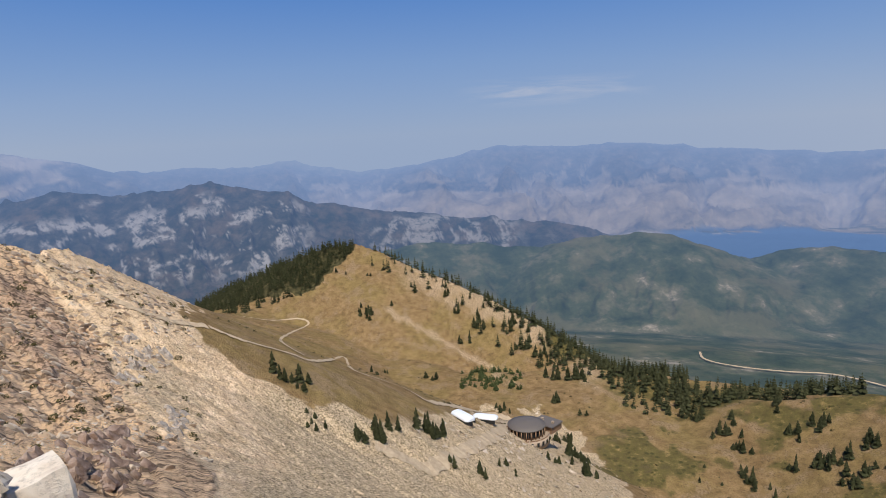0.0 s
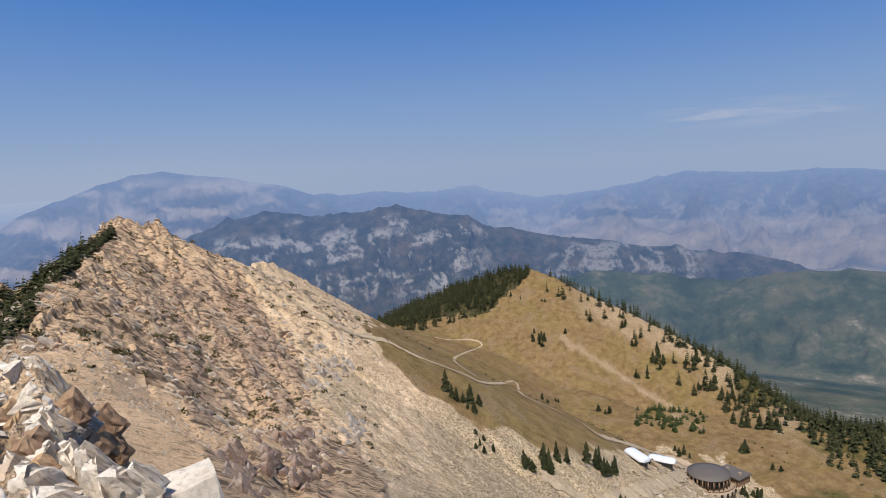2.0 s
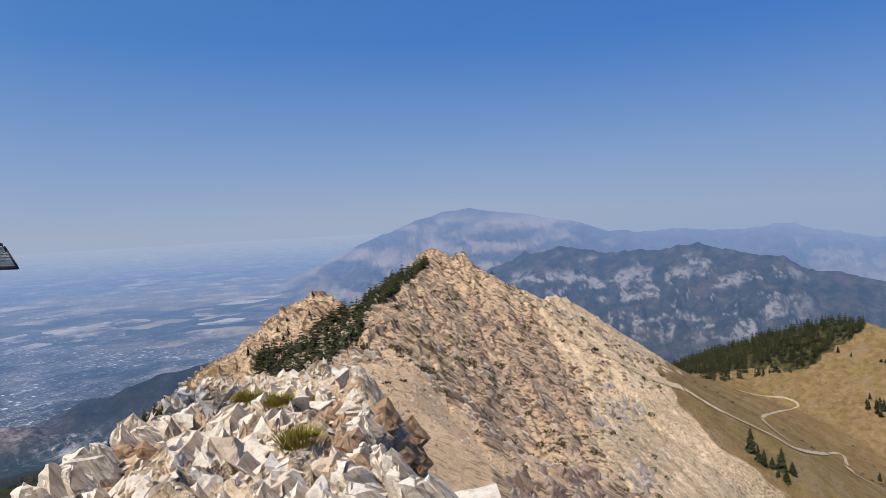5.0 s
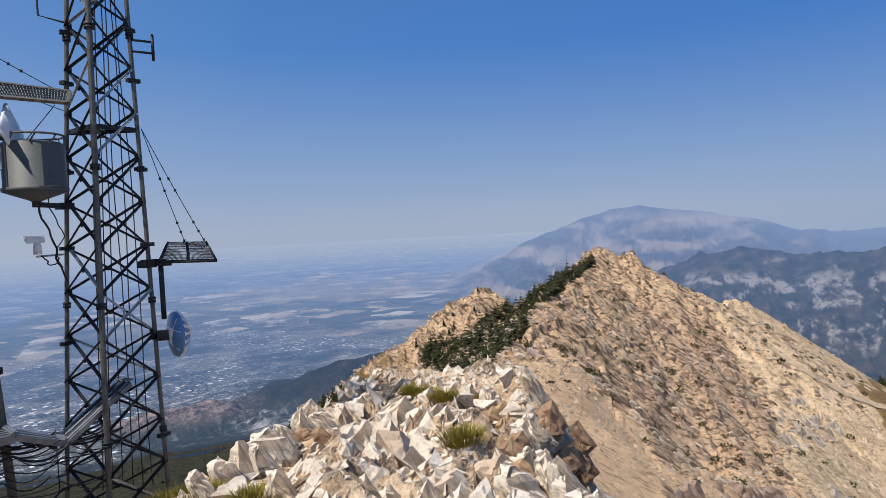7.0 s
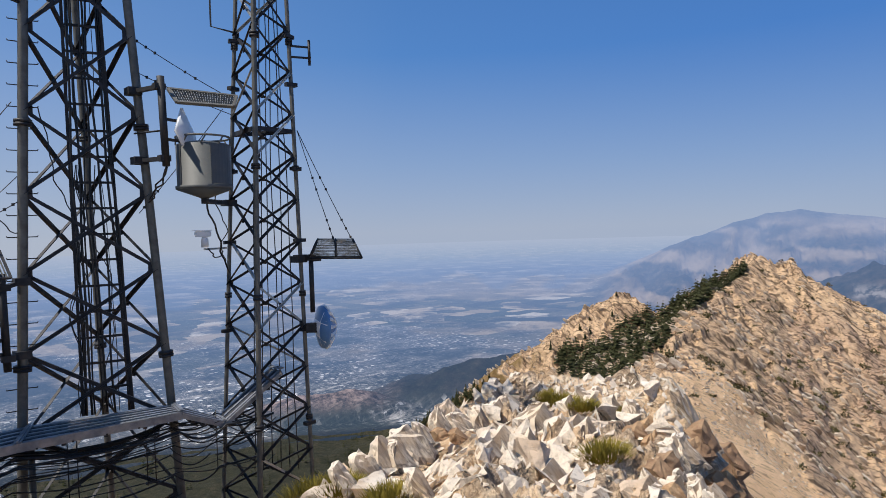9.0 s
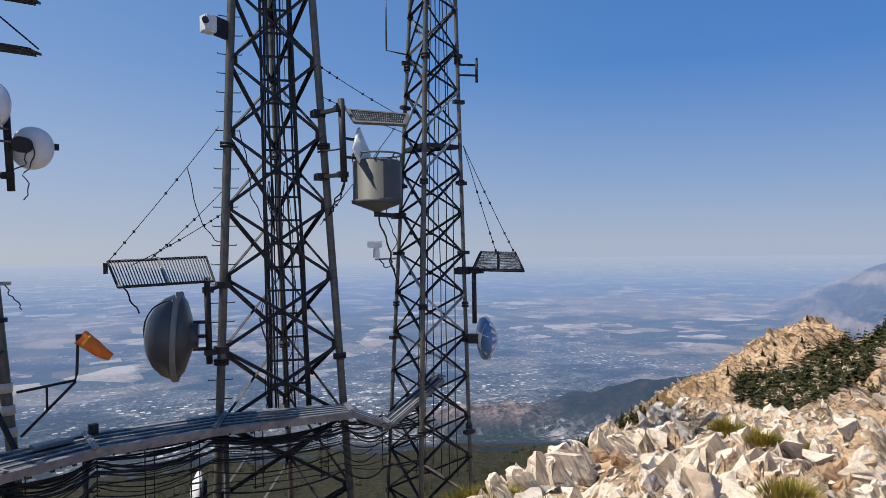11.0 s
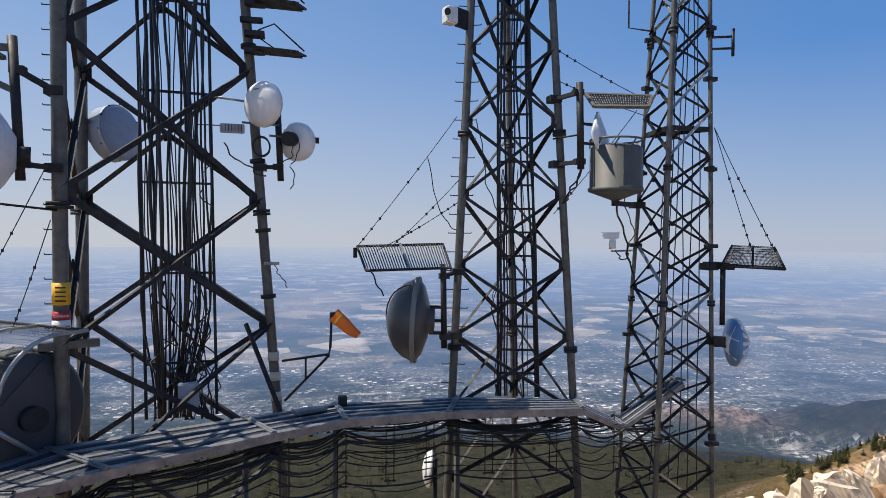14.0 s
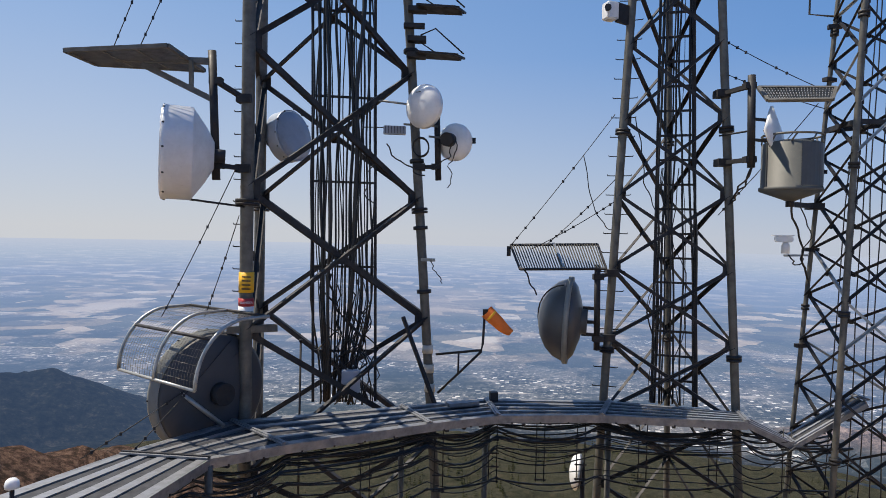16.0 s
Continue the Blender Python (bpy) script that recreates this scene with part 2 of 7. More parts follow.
    quartz = k.ramp(k.noise(v, 2.2, 6, 0.7), (0.34, (0.40, 0.285, 0.18)), (0.46, (0.58, 0.465, 0.34)), (0.56, (0.70, 0.61, 0.495)), (0.66, (0.78, 0.71, 0.61)))
    edges = k.ramp(k.noise(k.ribs(0.1), 13, 6, 0.72), (0.36, (0.14, 0.115, 0.095)), (0.46, (0.32, 0.27, 0.22)), (0.58, (0.56, 0.48, 0.39)))
    quartz = k.mix(k.attr("bedded"), quartz, edges)
    c = k.mix(k.attr("pale"), c, quartz)
    c = k.mix(1.0, c, (1.175, 1.02, 0.855), "MULTIPLY")
    # low spots of the fine noise darkened as small painted shadows
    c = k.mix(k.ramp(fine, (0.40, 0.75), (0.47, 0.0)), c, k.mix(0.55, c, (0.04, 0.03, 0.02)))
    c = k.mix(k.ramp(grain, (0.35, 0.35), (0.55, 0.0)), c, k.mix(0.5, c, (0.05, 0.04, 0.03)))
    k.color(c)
    h = k.math("ADD", k.math("MULTIPLY", strata, 2.2), k.math("ADD", fine, k.math("MULTIPLY", cells, -0.8)))
    h = k.mix(k.attr("scree"), h, k.math("ADD", k.math("MULTIPLY", fine, 0.8), k.math("MULTIPLY", stones, -0.7)))
    h = k.mix(k.attr("sandy"), h, k.math("ADD", k.math("MULTIPLY", fine, 0.5), k.math("MULTIPLY", k.noise(v, 1.6, 5, 0.75), 0.5)))
    k.bump(k.math("ADD", h, k.math("MULTIPLY", grain, 0.06)), 0.8, 0.9)
    return k.m


def backdrop_material():
    """Far land, with the smoke haze of a summer day added as emission."""
    k = Mat("far_land", 1.0, 0, 0.0)
    v = k.coords()
    flat = k.coords(kind="UV")
    big = k.noise(v, 0.003, 5, 0.6)
    mid = k.noise(v, 0.016, 8, 0.7)
    slope = k.ramp(mid, (0.40, (0.03, 0.035, 0.022)), (0.54, (0.06, 0.058, 0.04)), (0.66, (0.13, 0.115, 0.085)), (0.78, (0.24, 0.21, 0.17)))
    slope = k.mix(k.span(big, 0.45, 0.58), k.ramp(mid, (0.4, (0.03, 0.036, 0.02)), (0.65, (0.12, 0.09, 0.055))), slope)
    green = k.ramp(k.noise(v, 0.011, 8, 0.66), (0.36, (0.038, 0.054, 0.026)), (0.52, (0.075, 0.088, 0.044)), (0.62, (0.14, 0.13, 0.075)), (0.70, (0.36, 0.30, 0.21)))
    soft = k.noise(v, 0.005, 6, 0.6)
    dry = k.ramp(soft, (0.36, (0.17, 0.13, 0.08)), (0.50, (0.31, 0.235, 0.145)), (0.62, (0.40, 0.305, 0.195)))
    scrub = k.ramp(k.noise(v, 0.05, 8, 0.75), (0.40, (0.05, 0.042, 0.035)), (0.50, (0.19, 0.14, 0.115)), (0.60, (0.37, 0.28, 0.235)))
    # the valley: farm fields, dark tree-filled suburbs, pale roofs and streets
    cell = k.t.nodes.new("ShaderNodeTexVoronoi")
    cell.distance = "CHEBYCHEV"
    cell.inputs["Scale"].default_value = 0.0019
    k.link(flat, cell.inputs["Vector"])
    sep = k.t.nodes.new("ShaderNodeSeparateColor")
    k.link(cell.outputs["Color"], sep.inputs[0])
    fields = k.ramp(sep.outputs[0], (0.0, (0.03, 0.045, 0.02)), (0.4, (0.09, 0.09, 0.05)), (0.62, (0.30, 0.235, 0.14)), (0.82, (0.52, 0.42, 0.29)), (1.0, (0.62, 0.55, 0.44)))
    lots = k.noise(flat, 0.02, 4, 0.75)
    town = k.ramp(lots, (0.38, (0.016, 0.024, 0.016)), (0.50, (0.055, 0.06, 0.046)), (0.57, (0.17, 0.165, 0.15)), (0.64, (0.80, 0.78, 0.74)))
    sheds = k.t.nodes.new("ShaderNodeTexVoronoi")
    sheds.distance = "CHEBYCHEV"
    sheds.inputs["Scale"].default_value = 0.017
    k.link(flat, sheds.inputs["Vector"])
    ssep = k.t.nodes.new("ShaderNodeSeparateColor")
    k.link(sheds.outputs["Color"], ssep.inputs[0])
    roofs = k.math("MULTIPLY", k.ramp(ssep.outputs[1], (0.82, 0.0), (0.84, 1.0)), k.ramp(sheds.outputs["Distance"], (0.30, 1.0), (0.34, 0.0)))
    roofs = k.math("MULTIPLY", roofs, k.ramp(k.noise(flat, 0.0005, 3, 0.5), (0.40, 0.0), (0.50, 1.0)))
    grid = k.t.nodes.new("ShaderNodeTexBrick")
    grid.inputs["Scale"].default_value = 0.006
    grid.inputs["Mortar Size"].default_value = 0.035
    grid.offset = 0.0
    k.link(k.coords((1, 1, 1), (0, 0, 14), kind="UV"), grid.inputs["Vector"])
    town = k.mix(k.ramp(k.noise(flat, 0.004, 5, 0.7), (0.40, 0.85), (0.52, 0.0)), town, (0.022, 0.03, 0.022))
    town = k.mix(k.math("MULTIPLY", grid.outputs["Fac"], 0.3), town, (0.36, 0.35, 0.34))
    town = k.mix(k.ramp(k.noise(flat, 0.0022, 5, 0.7), (0.46, 0.0), (0.62, 0.3)), town, (0.34, 0.33, 0.31))
    town = k.mix(k.ramp(k.noise(k.coords((0.3, 1, 1), (0, 0, 0), kind="UV"), 0.0035, 6, 0.75), (0.57, 0.0), (0.64, 0.75)), town, (0.58, 0.54, 0.48))
    town = k.mix(k.ramp(k.noise(k.coords((0.45, 1, 1), (0, 0, 0), kind="UV"), 0.0028, 6, 0.72), (0.38, 0.8), (0.46, 0.0)), town, (0.02, 0.03, 0.022))
    town = k.mix(roofs, town, (0.84, 0.82, 0.78))
    region = k.noise(flat, 0.00022, 5, 0.62)
    town = k.mix(k.math("MULTIPLY", k.attr("rural"), k.ramp(region, (0.40, 0.0), (0.50, 0.9))), town, fields)
    town = k.mix(k.ramp(k.noise(k.coords((0.25, 1, 1), kind="UV"), 0.0003, 4, 0.6), (0.58, 0.0), (0.66, 0.35)), town, (0.34, 0.28, 0.21))
    town = k.mix(k.ramp(k.noise(flat, 0.0009, 5, 0.65), (0.42, 0.85), (0.52, 0.0)), town, (0.025, 0.034, 0.024))
    green = k.mix(k.ramp(soft, (0.52, 0.0), (0.60, 0.6)), green, (0.14, 0.125, 0.065))
    slope = k.mix(k.math("MULTIPLY", k.attr("cliff"), k.ramp(k.noise(v, 0.035, 6, 0.7), (0.38, 0.1), (0.50, 1.0))), slope, (0.33, 0.295, 0.25))
    c = k.mix(k.attr("green"), slope, green)
    c = k.mix(k.attr("scrub"), c, scrub)
    c = k.mix(k.attr("wooded"), c, k.ramp(k.noise(v, 0.05, 7, 0.75), (0.40, (0.004, 0.007, 0.007)), (0.56, (0.018, 0.021, 0.017)), (0.68, (0.06, 0.053, 0.042))))
    c = k.mix(k.attr("plain"), c, town)
    c = k.mix(k.attr("dry"), c, dry)
    c = k.mix(k.attr("lake"), c, (0.06, 0.11, 0.18))
    k.color(c)
    k.bump(mid, 0.9, 22)
    # painted haze: emission takes over from the surface colour with distance from the summit
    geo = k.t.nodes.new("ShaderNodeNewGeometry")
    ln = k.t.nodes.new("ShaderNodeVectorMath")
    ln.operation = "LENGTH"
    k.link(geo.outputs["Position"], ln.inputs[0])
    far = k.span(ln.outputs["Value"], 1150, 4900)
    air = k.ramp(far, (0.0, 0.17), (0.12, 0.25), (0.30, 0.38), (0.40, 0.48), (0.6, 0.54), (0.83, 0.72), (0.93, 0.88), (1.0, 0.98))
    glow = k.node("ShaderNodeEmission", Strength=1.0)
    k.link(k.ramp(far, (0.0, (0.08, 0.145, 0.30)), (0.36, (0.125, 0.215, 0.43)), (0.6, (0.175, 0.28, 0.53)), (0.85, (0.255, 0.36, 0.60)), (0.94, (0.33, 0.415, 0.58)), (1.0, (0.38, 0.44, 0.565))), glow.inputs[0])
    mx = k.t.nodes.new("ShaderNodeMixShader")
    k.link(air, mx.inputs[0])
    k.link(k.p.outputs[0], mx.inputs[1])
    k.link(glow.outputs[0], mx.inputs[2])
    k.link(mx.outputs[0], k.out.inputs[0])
    return k.m


def steel(name, col, rough=0.5, metal=0.6, rust=0.25):
    k = Mat(name, rough, metal, 0.5)
    v = k.coords()
    n = k.noise(v, 6, 6, 0.65)
    c = k.mix(k.span(n, 0.35, 0.7), col, tuple(x * 0.6 for x in col))
    c = k.mix(k.span(k.noise(v, 25, 4), 0.55, 0.75, 0, rust), c, (0.12, 0.06, 0.03))
    k.color(c)
    k.link(k.span(n, 0.3, 0.7, rough - 0.12, rough + 0.15), k.p.inputs["Roughness"])
    return k.m


GALV = steel("galvanised_steel", (0.15, 0.145, 0.128), 0.55, 0.4)
DARK = steel("dark_steel", (0.034, 0.034, 0.037), 0.6, 0.4)
DECK = steel("deck_aluminium", (0.27, 0.28, 0.30), 0.5, 0.6, 0.05)

# ---- numeric noise for the land ----


def lattice(ix, iy, seed):
    h = (ix * 374761393 + iy * 668265263 + seed * 2147483647 // 7) & 0xFFFFFFFF
    h = ((h ^ (h >> 13)) * 1274126177) & 0xFFFFFFFF
    return ((h ^ (h >> 16)) & 0xFFFF) / 65535.0


def vnoise(x, y, seed=0):
    ix, iy = np.floor(x).astype(np.int64), np.floor(y).astype(np.int64)
    fx, fy = x - ix, y - iy
    fx, fy = fx * fx * fx * (fx * (fx * 6 - 15) + 10), fy * fy * fy * (fy * (fy * 6 - 15) + 10)
    a, b = lattice(ix, iy, seed), lattice(ix + 1, iy, seed)
    c, d = lattice(ix, iy + 1, seed), lattice(ix + 1, iy + 1, seed)
    return (a + (b - a) * fx) * (1 - fy) + (c + (d - c) * fx) * fy


def fbm(x, y, octaves=5, seed=0, gain=0.5, ridged=False):
    s, amp, tot = 0.0, 1.0, 0.0
    for o in range(octaves):
        n = vnoise(x, y, seed + o) * 2 - 1
        s = s + amp * ((1 - 2 * np.abs(n)) if ridged else n)
        tot += amp
        amp *= gain
        x, y = x * 2.03 + 7.1, y * 2.03 - 3.7
    return s / tot


def smooth(v, lo, hi):
    u = np.clip((v - lo) / (hi - lo), 0, 1)
    return u * u * (3 - 2 * u)


def sight(b, d, e):
    """A point of the land, from its bearing, distance and elevation angle seen from the summit."""
    return -d * math.sin(radians(b)), d * math.cos(radians(b)), d * math.tan(radians(e))


def ridge(x, y, rows, steepen=0.0, end=0.0):
    """Height of a ridge: a crest line (bearing, distance, elevation, slope on its right, slope on its left)."""
    best = np.full(x.shape, -1e9)
    line = [sight(*p[:3]) for p in rows]
    sides = [((b[0] - a[0]) * (y - a[1]) - (b[1] - a[1]) * (x - a[0])) < 0 for a, b in zip(line[:-1], line[1:])]
    for i, (p, q) in enumerate(zip(rows[:-1], rows[1:])):
        (ax, ay, az), (bx, by, bz) = line[i], line[i + 1]
        dx, dy = bx - ax, by - ay
        t = np.clip(((x - ax) * dx + (y - ay) * dy) / (dx * dx + dy * dy), 0, 1)
        ox, oy = x - ax - t * dx, y - ay - t * dy
        right = sides[i]
        if i + 1 < len(sides):
            right = right | ((t >= 1) & sides[i + 1])
        if i:
            right = right | ((t <= 0) & sides[i - 1])
        s = np.where(right, p[3] + (q[3] - p[3]) * t, p[4] + (q[4] - p[4]) * t)
        if i + 2 == len(rows):
            s = np.where(t >= 1, max(q[3], q[4]), s)
        off = np.hypot(ox, oy)
        best = np.maximum(best, az + (bz - az) * t - s * off - steepen * np.maximum(off - 15, 0))
    dx, dy = line[-1][0] - line[-2][0], line[-1][1] - line[-2][1]
    return best - end * np.maximum(((x - line[-1][0]) * dx + (y - line[-1][1]) * dy) / math.hypot(dx, dy), 0)


MAIN_RIDGE = [
    (-76, 0.4, -77.5, 1.25, 0.22), (-75, 4, -31, 1.2, 0.22), (-70, 6, -26.5, 1.2, 0.22), (-64, 7.5, -21.6, 1.2, 0.25), (-56, 14, -14.6, 1.1, 0.30), (-58, 60, -13.6, 0.9, 0.5), (-60.5, 110, -12.7, 0.7, 0.5), (-63.5, 190, -9.8, 0.66, 0.5),
    (-66.5, 270, -6.9, 0.64, 0.5), (-69.4, 350, -4.5, 0.62, 0.6), (-70.9, 380, -2.35, 0.62, 0.7), (-72.5, 388, -3.1, 0.62, 0.7), (-73.9, 395, -4.0, 0.62, 0.7), (-75.2, 402, -4.9, 0.64, 0.7),
    (-76.6, 410, -5.6, 0.68, 0.7), (-77.6, 418, -6.4, 0.75, 0.8), (-78.5, 425, -7.2, 0.95, 0.95)]
KNOB_RIDGE = [
    (-78.3, 500, -8.4, 0.8, 0.7), (-79.2, 540, -7.4, 0.8, 0.7), (-80.4, 560, -7.1, 0.8, 0.7), (-81.7, 580, -7.4, 0.8, 0.7), (-83.3, 605, -8.5, 0.75, 0.7), (-85, 640, -9.65, 0.7, 0.7),
    (-86.2, 670, -10.7, 0.65, 0.7), (-88.1, 740, -12.1, 0.55, 0.6), (-90.6, 840, -13.6, 0.4, 0.5),
    (-93.5, 960, -14.2, 0.3, 0.5), (-97.3, 1050, -13.5, 0.35, 0.4), (-101, 1085, -11.6, 0.42, 0.6), (-104.2, 1100, -9.2, 0.45, 0.6)]
FACE_RIB = [(-78.5, 425, -7.3, 0.7, 0.9), (-80.4, 382, -9.8, 0.7, 0.9), (-81.6, 348, -12.0, 0.7, 0.9), (-82.8, 315, -14.2, 0.7, 0.9), (-83.4, 297, -15.6, 0.7, 0.85), (-85.2, 262, -18.6, 0.7, 0.8), (-86.6, 236, -20.6, 0.8, 0.8)]
NEAR_SHOULDER = [(-56.5, 16, -14.9, 0.8, 0.5), (-58, 60, -13.7, 0.46, 0.5), (-60.5, 110, -12.8, 0.44, 0.5), (-63.3, 180, -10.4, 0.5, 0.5)]
FOREST_SPUR = [(-89.5, 1195, -14.6, 0.4, 0.5), (-90.8, 1190, -13.8, 0.4, 0.5), (-94.3, 1175, -12.2, 0.4, 0.5), (-96.2, 1160, -11.3, 0.4, 0.5), (-98.9, 1140, -10.1, 0.42, 0.5), (-101.5, 1115, -9.4, 0.45, 0.5), (-104.2, 1100, -9.25, 0.5, 0.6)]
HILL_SHOULDER = [(-104.2, 1100, -9.2, 0.45, 0.8), (-106.2, 1075, -10.0, 0.45, 0.9), (-109.1, 1045, -11.6, 0.45, 0.9), (-112.6, 1000, -13.1, 0.45, 0.9), (-116.1, 950, -14.9, 0.45, 0.9),
                 (-119.6, 905, -16.7, 0.42, 0.9), (-122.6, 860, -18.4, 0.4, 0.9), (-125.5, 800, -20.3, 0.4, 0.8), (-132.3, 700, -24.3, 0.4, 0.5)]
WEST_SPUR = [(-70.9, 380, -3.2, 0.7, 0.7), (-66.1, 360, -5.6, 0.7, 0.7), (-63.4, 347, -7.0, 0.7, 0.7), (-62.3, 343, -7.1, 0.7, 0.7), (-60.8, 338, -6.05, 0.7, 0.7), (-59.2, 330, -6.4, 0.7, 0.7), (-56.6, 318, -7.4, 0.7, 0.7), (-53.9, 305, -9.4, 0.7, 0.7), (-52.7, 300, -10.6, 0.7, 0.7),
             (-49.5, 290, -12.2, 0.7, 0.6), (-47, 280, -14.0, 0.65, 0.6), (-45, 272, -15.3, 0.6, 0.6), (-42, 262, -17.0, 0.5, 0.5), (-40, 255, -18.2, 0.5, 0.5), (-36, 240, -20.5, 0.5, 0.5), (-30, 220, -25, 0.5, 0.5)]
CREST = [(-58, 14.5, -14.4, 0.9, 0.1), (-53, 13, -14.2, 0.9, 0.12), (-49, 12, -14.8, 0.9, 0.12), (-45, 11, -16.6, 0.9, 0.12), (-40, 9.6, -18.8, 0.9, 0.1), (-35, 8.8, -21.9, 0.9, 0.1), (-29, 8.2, -24, 0.9, 0.1)]
KNOLLS = [(-120, 640, -26.5, 0.3, 0.4), (-129.4, 660, -23.8, 0.35, 0.4), (-134.2, 610, -25.4, 0.3, 0.4), (-139, 650, -22.2, 0.35, 0.4), (-147, 650, -20.6, 0.35, 0.4), (-158, 600, -20, 0.35, 0.4)]
SOUTH_SLOPE = [(24, 110, -19, 0.6, 0.6), (26.5, 110, -16.6, 0.6, 0.6), (31, 105, -16.3, 0.6, 0.6), (36, 100, -15, 0.6, 0.6), (60, 80, -8, 0.6, 0.6)]


def land(x, y, detail=True):
    """Height of the mountain at x, y, with its zones."""
    r = np.hypot(x, y)
    b = np.degrees(np.arctan2(-x, y))
    west = smooth(b, -62, -42) * (1 - smooth(b, 60, 110))
    bowl = np.maximum(-2.6 - 1.3 * r, np.maximum(-292 - (0.10 + 0.45 * smooth(-b, 108, 116)) * np.maximum(r - 760, 0), -402 - 60 * smooth(-b, 116, 121)) + 8 * fbm(x / 90, y / 90, 3, 5))
    slope_w = np.maximum(-2.6 - 0.9 * r, -330 - 0.064 * np.maximum(r - 530, 0))
    base = bowl * (1 - west) + slope_w * west
    crest = ridge(x, y, MAIN_RIDGE)
    crest = np.maximum(crest, ridge(x, y, NEAR_SHOULDER, 0.55))
    brink = -4.3 - 0.85 * np.maximum(r - 10.5, 0)
    fall = smooth(b, -54, -42) * (1 - smooth(b, 130, 160))
    crest = crest - fall * np.maximum(crest - np.maximum(brink, -400), 0)
    rib = ridge(x, y, FACE_RIB)
    main = np.maximum.reduce([crest, rib, ridge(x, y, KNOB_RIDGE, 0, 0.8), ridge(x, y, WEST_SPUR), ridge(x, y, FOREST_SPUR, 0, 0.8)])
    hill = ridge(x, y, HILL_SHOULDER)
    knoll = ridge(x, y, KNOLLS)
    slope_s = ridge(x, y, SOUTH_SLOPE)
    h = np.maximum.reduce([base, main, hill, knoll, slope_s, ridge(x, y, CREST) - smooth(b, -34, -24) * 3 - 1.2 * np.maximum(r - 14.5, 0) - 0.4 * np.maximum(-59 - b, 0) - 3 * smooth(np.abs(b), 90, 100)])
    # the rocky shelf of the white crest
    shelf = np.interp(r, [4.6, 5.8, 6.8, 8.2, 10.5, 14.3], [-2.8, -2.62, -2.65, -2.85, -3.05, -3.15]) - 0.08 - 0.3 * smooth(b, -48, -43) - 1.4 * smooth(-b, 64, 69) - 3.0 * smooth(b, -39, -34)
    lip = np.interp(-b, [36, 40, 45, 49, 52, 60], [8.6, 9.5, 11.2, 13.2, 14.2, 14.2])
    shelf = shelf - 1.4 * np.maximum(r - lip, 0) - 1.6 * np.maximum(5.2 - r, 0) - 4 * smooth(-b, 67, 73) - 60 * smooth(-b, 73, 82) - 60 * smooth(b, -34, -26)
    h = np.maximum(h, np.where(r < 40, shelf, -1e6))
    on_main = smooth(main - base, -4, 18) * (1 - smooth(b, -60, -40))
    behind = np.maximum(smooth(b, 75, 95), smooth(-b, 150, 165)) * (1 - smooth(r, 15, 40))
    h = h + behind * (-2.2 - 0.25 * r - h) * smooth(r, 0.3, 2.0)
    e = np.degrees(np.arctan2(h, np.maximum(r, 1)))
    zn = fbm(x / 40, y / 40, 5, 31)
    zf = fbm(x / 11, y / 11, 4, 37)
    far_off = smooth(r, 90, 150)
    edge = np.interp(-e, [6.9, 7.4, 9.7, 12, 14.1, 15.6, 18.5, 20.5, 23, 26.2], [78.4, 78.9, 80.4, 81.7, 82.9, 83.4, 84.0, 84.6, 86.8, 90])
    cream = smooth(-b - edge + 0.5 * zn + 0.5 * zf, -0.25, 0.35) * far_off * (1 - smooth(-b, 128, 134))
    lower = np.interp(-b, [89.7, 91.1, 94, 97.7, 101.6, 106.7, 112, 120.4, 122.4, 125, 128.5, 133], [-13.2, -16.4, -19.2, -21.1, -23, -24.6, -24.7, -24.4, -26.2, -27.4, -30.2, -40])
    sward = smooth(e - lower + 1.6 * zn + 1.2 * zf, -0.7, 0.7) * smooth(-b + 2 * zf, 88.5, 91) * far_off
    brow = np.interp(-b, [60, 61.2, 64.6, 67.5, 69.7, 73.5, 76], [-16, -13.6, -11.2, -11.6, -14.7, -18, -21.6])
    sandy = smooth(brow - e + 1.5 * zf, -0.5, 0.5) * smooth(-b, 59, 61.5) * (1 - smooth(-b + 2 * zf, 74, 77)) * smooth(r, 16, 26)
    ochre = smooth(e, -23.5, -22) * smooth(-20.2 - 0.12 * (-b - 78) - e + 1.2 * zf, -0.5, 0.6) * smooth(-b, 73, 75.5) * (1 - smooth(-b + zf, 84.5, 86.5)) * smooth(r, 40, 80)
    sandy = np.maximum(sandy, 0.75 * ochre)
    mauve = smooth(e + 2 * zf, -20.5, -18.5) * smooth(-6.8 - 0.55 * np.maximum(-b - 76, 0) - e + 2.5 * zn, -1.5, 1.5) * smooth(-b + 3 * zn, 70, 75) * (1 - cream) * far_off
    brink_e = np.interp(-b, [104, 106.2, 109.1, 112.6, 116.1, 119.6, 122.6, 125.5], [-9.2, -10, -11.6, -13.1, -14.9, -16.7, -18.4, -20.3])
    barren = smooth(e - brink_e + 1.2 * zn + 1.5 * zf, -2.6, -0.6) * smooth(-b, 106, 111) * (1 - smooth(-b, 124, 127)) * smooth(r, 600, 700)
    barren = np.maximum(barren, 0.9 * smooth(0.45 - np.abs(e + 15.28 + 0.62 * (-b - 106.8) + 0.5 * zf), 0, 0.3) * smooth(-b, 106, 107) * (1 - smooth(-b, 116, 118)) * smooth(r, 600, 700))
    gravel = smooth(-b + 4 * zn + 2 * zf - 0.35 * (e + 24), 92, 97) * (1 - smooth(-b, 126, 132))
    zones = dict(gravel=gravel, barren=barren, cream=cream, sward=sward, sandy=sandy, mauve=mauve, chute=0 * r, bedded=0 * r)
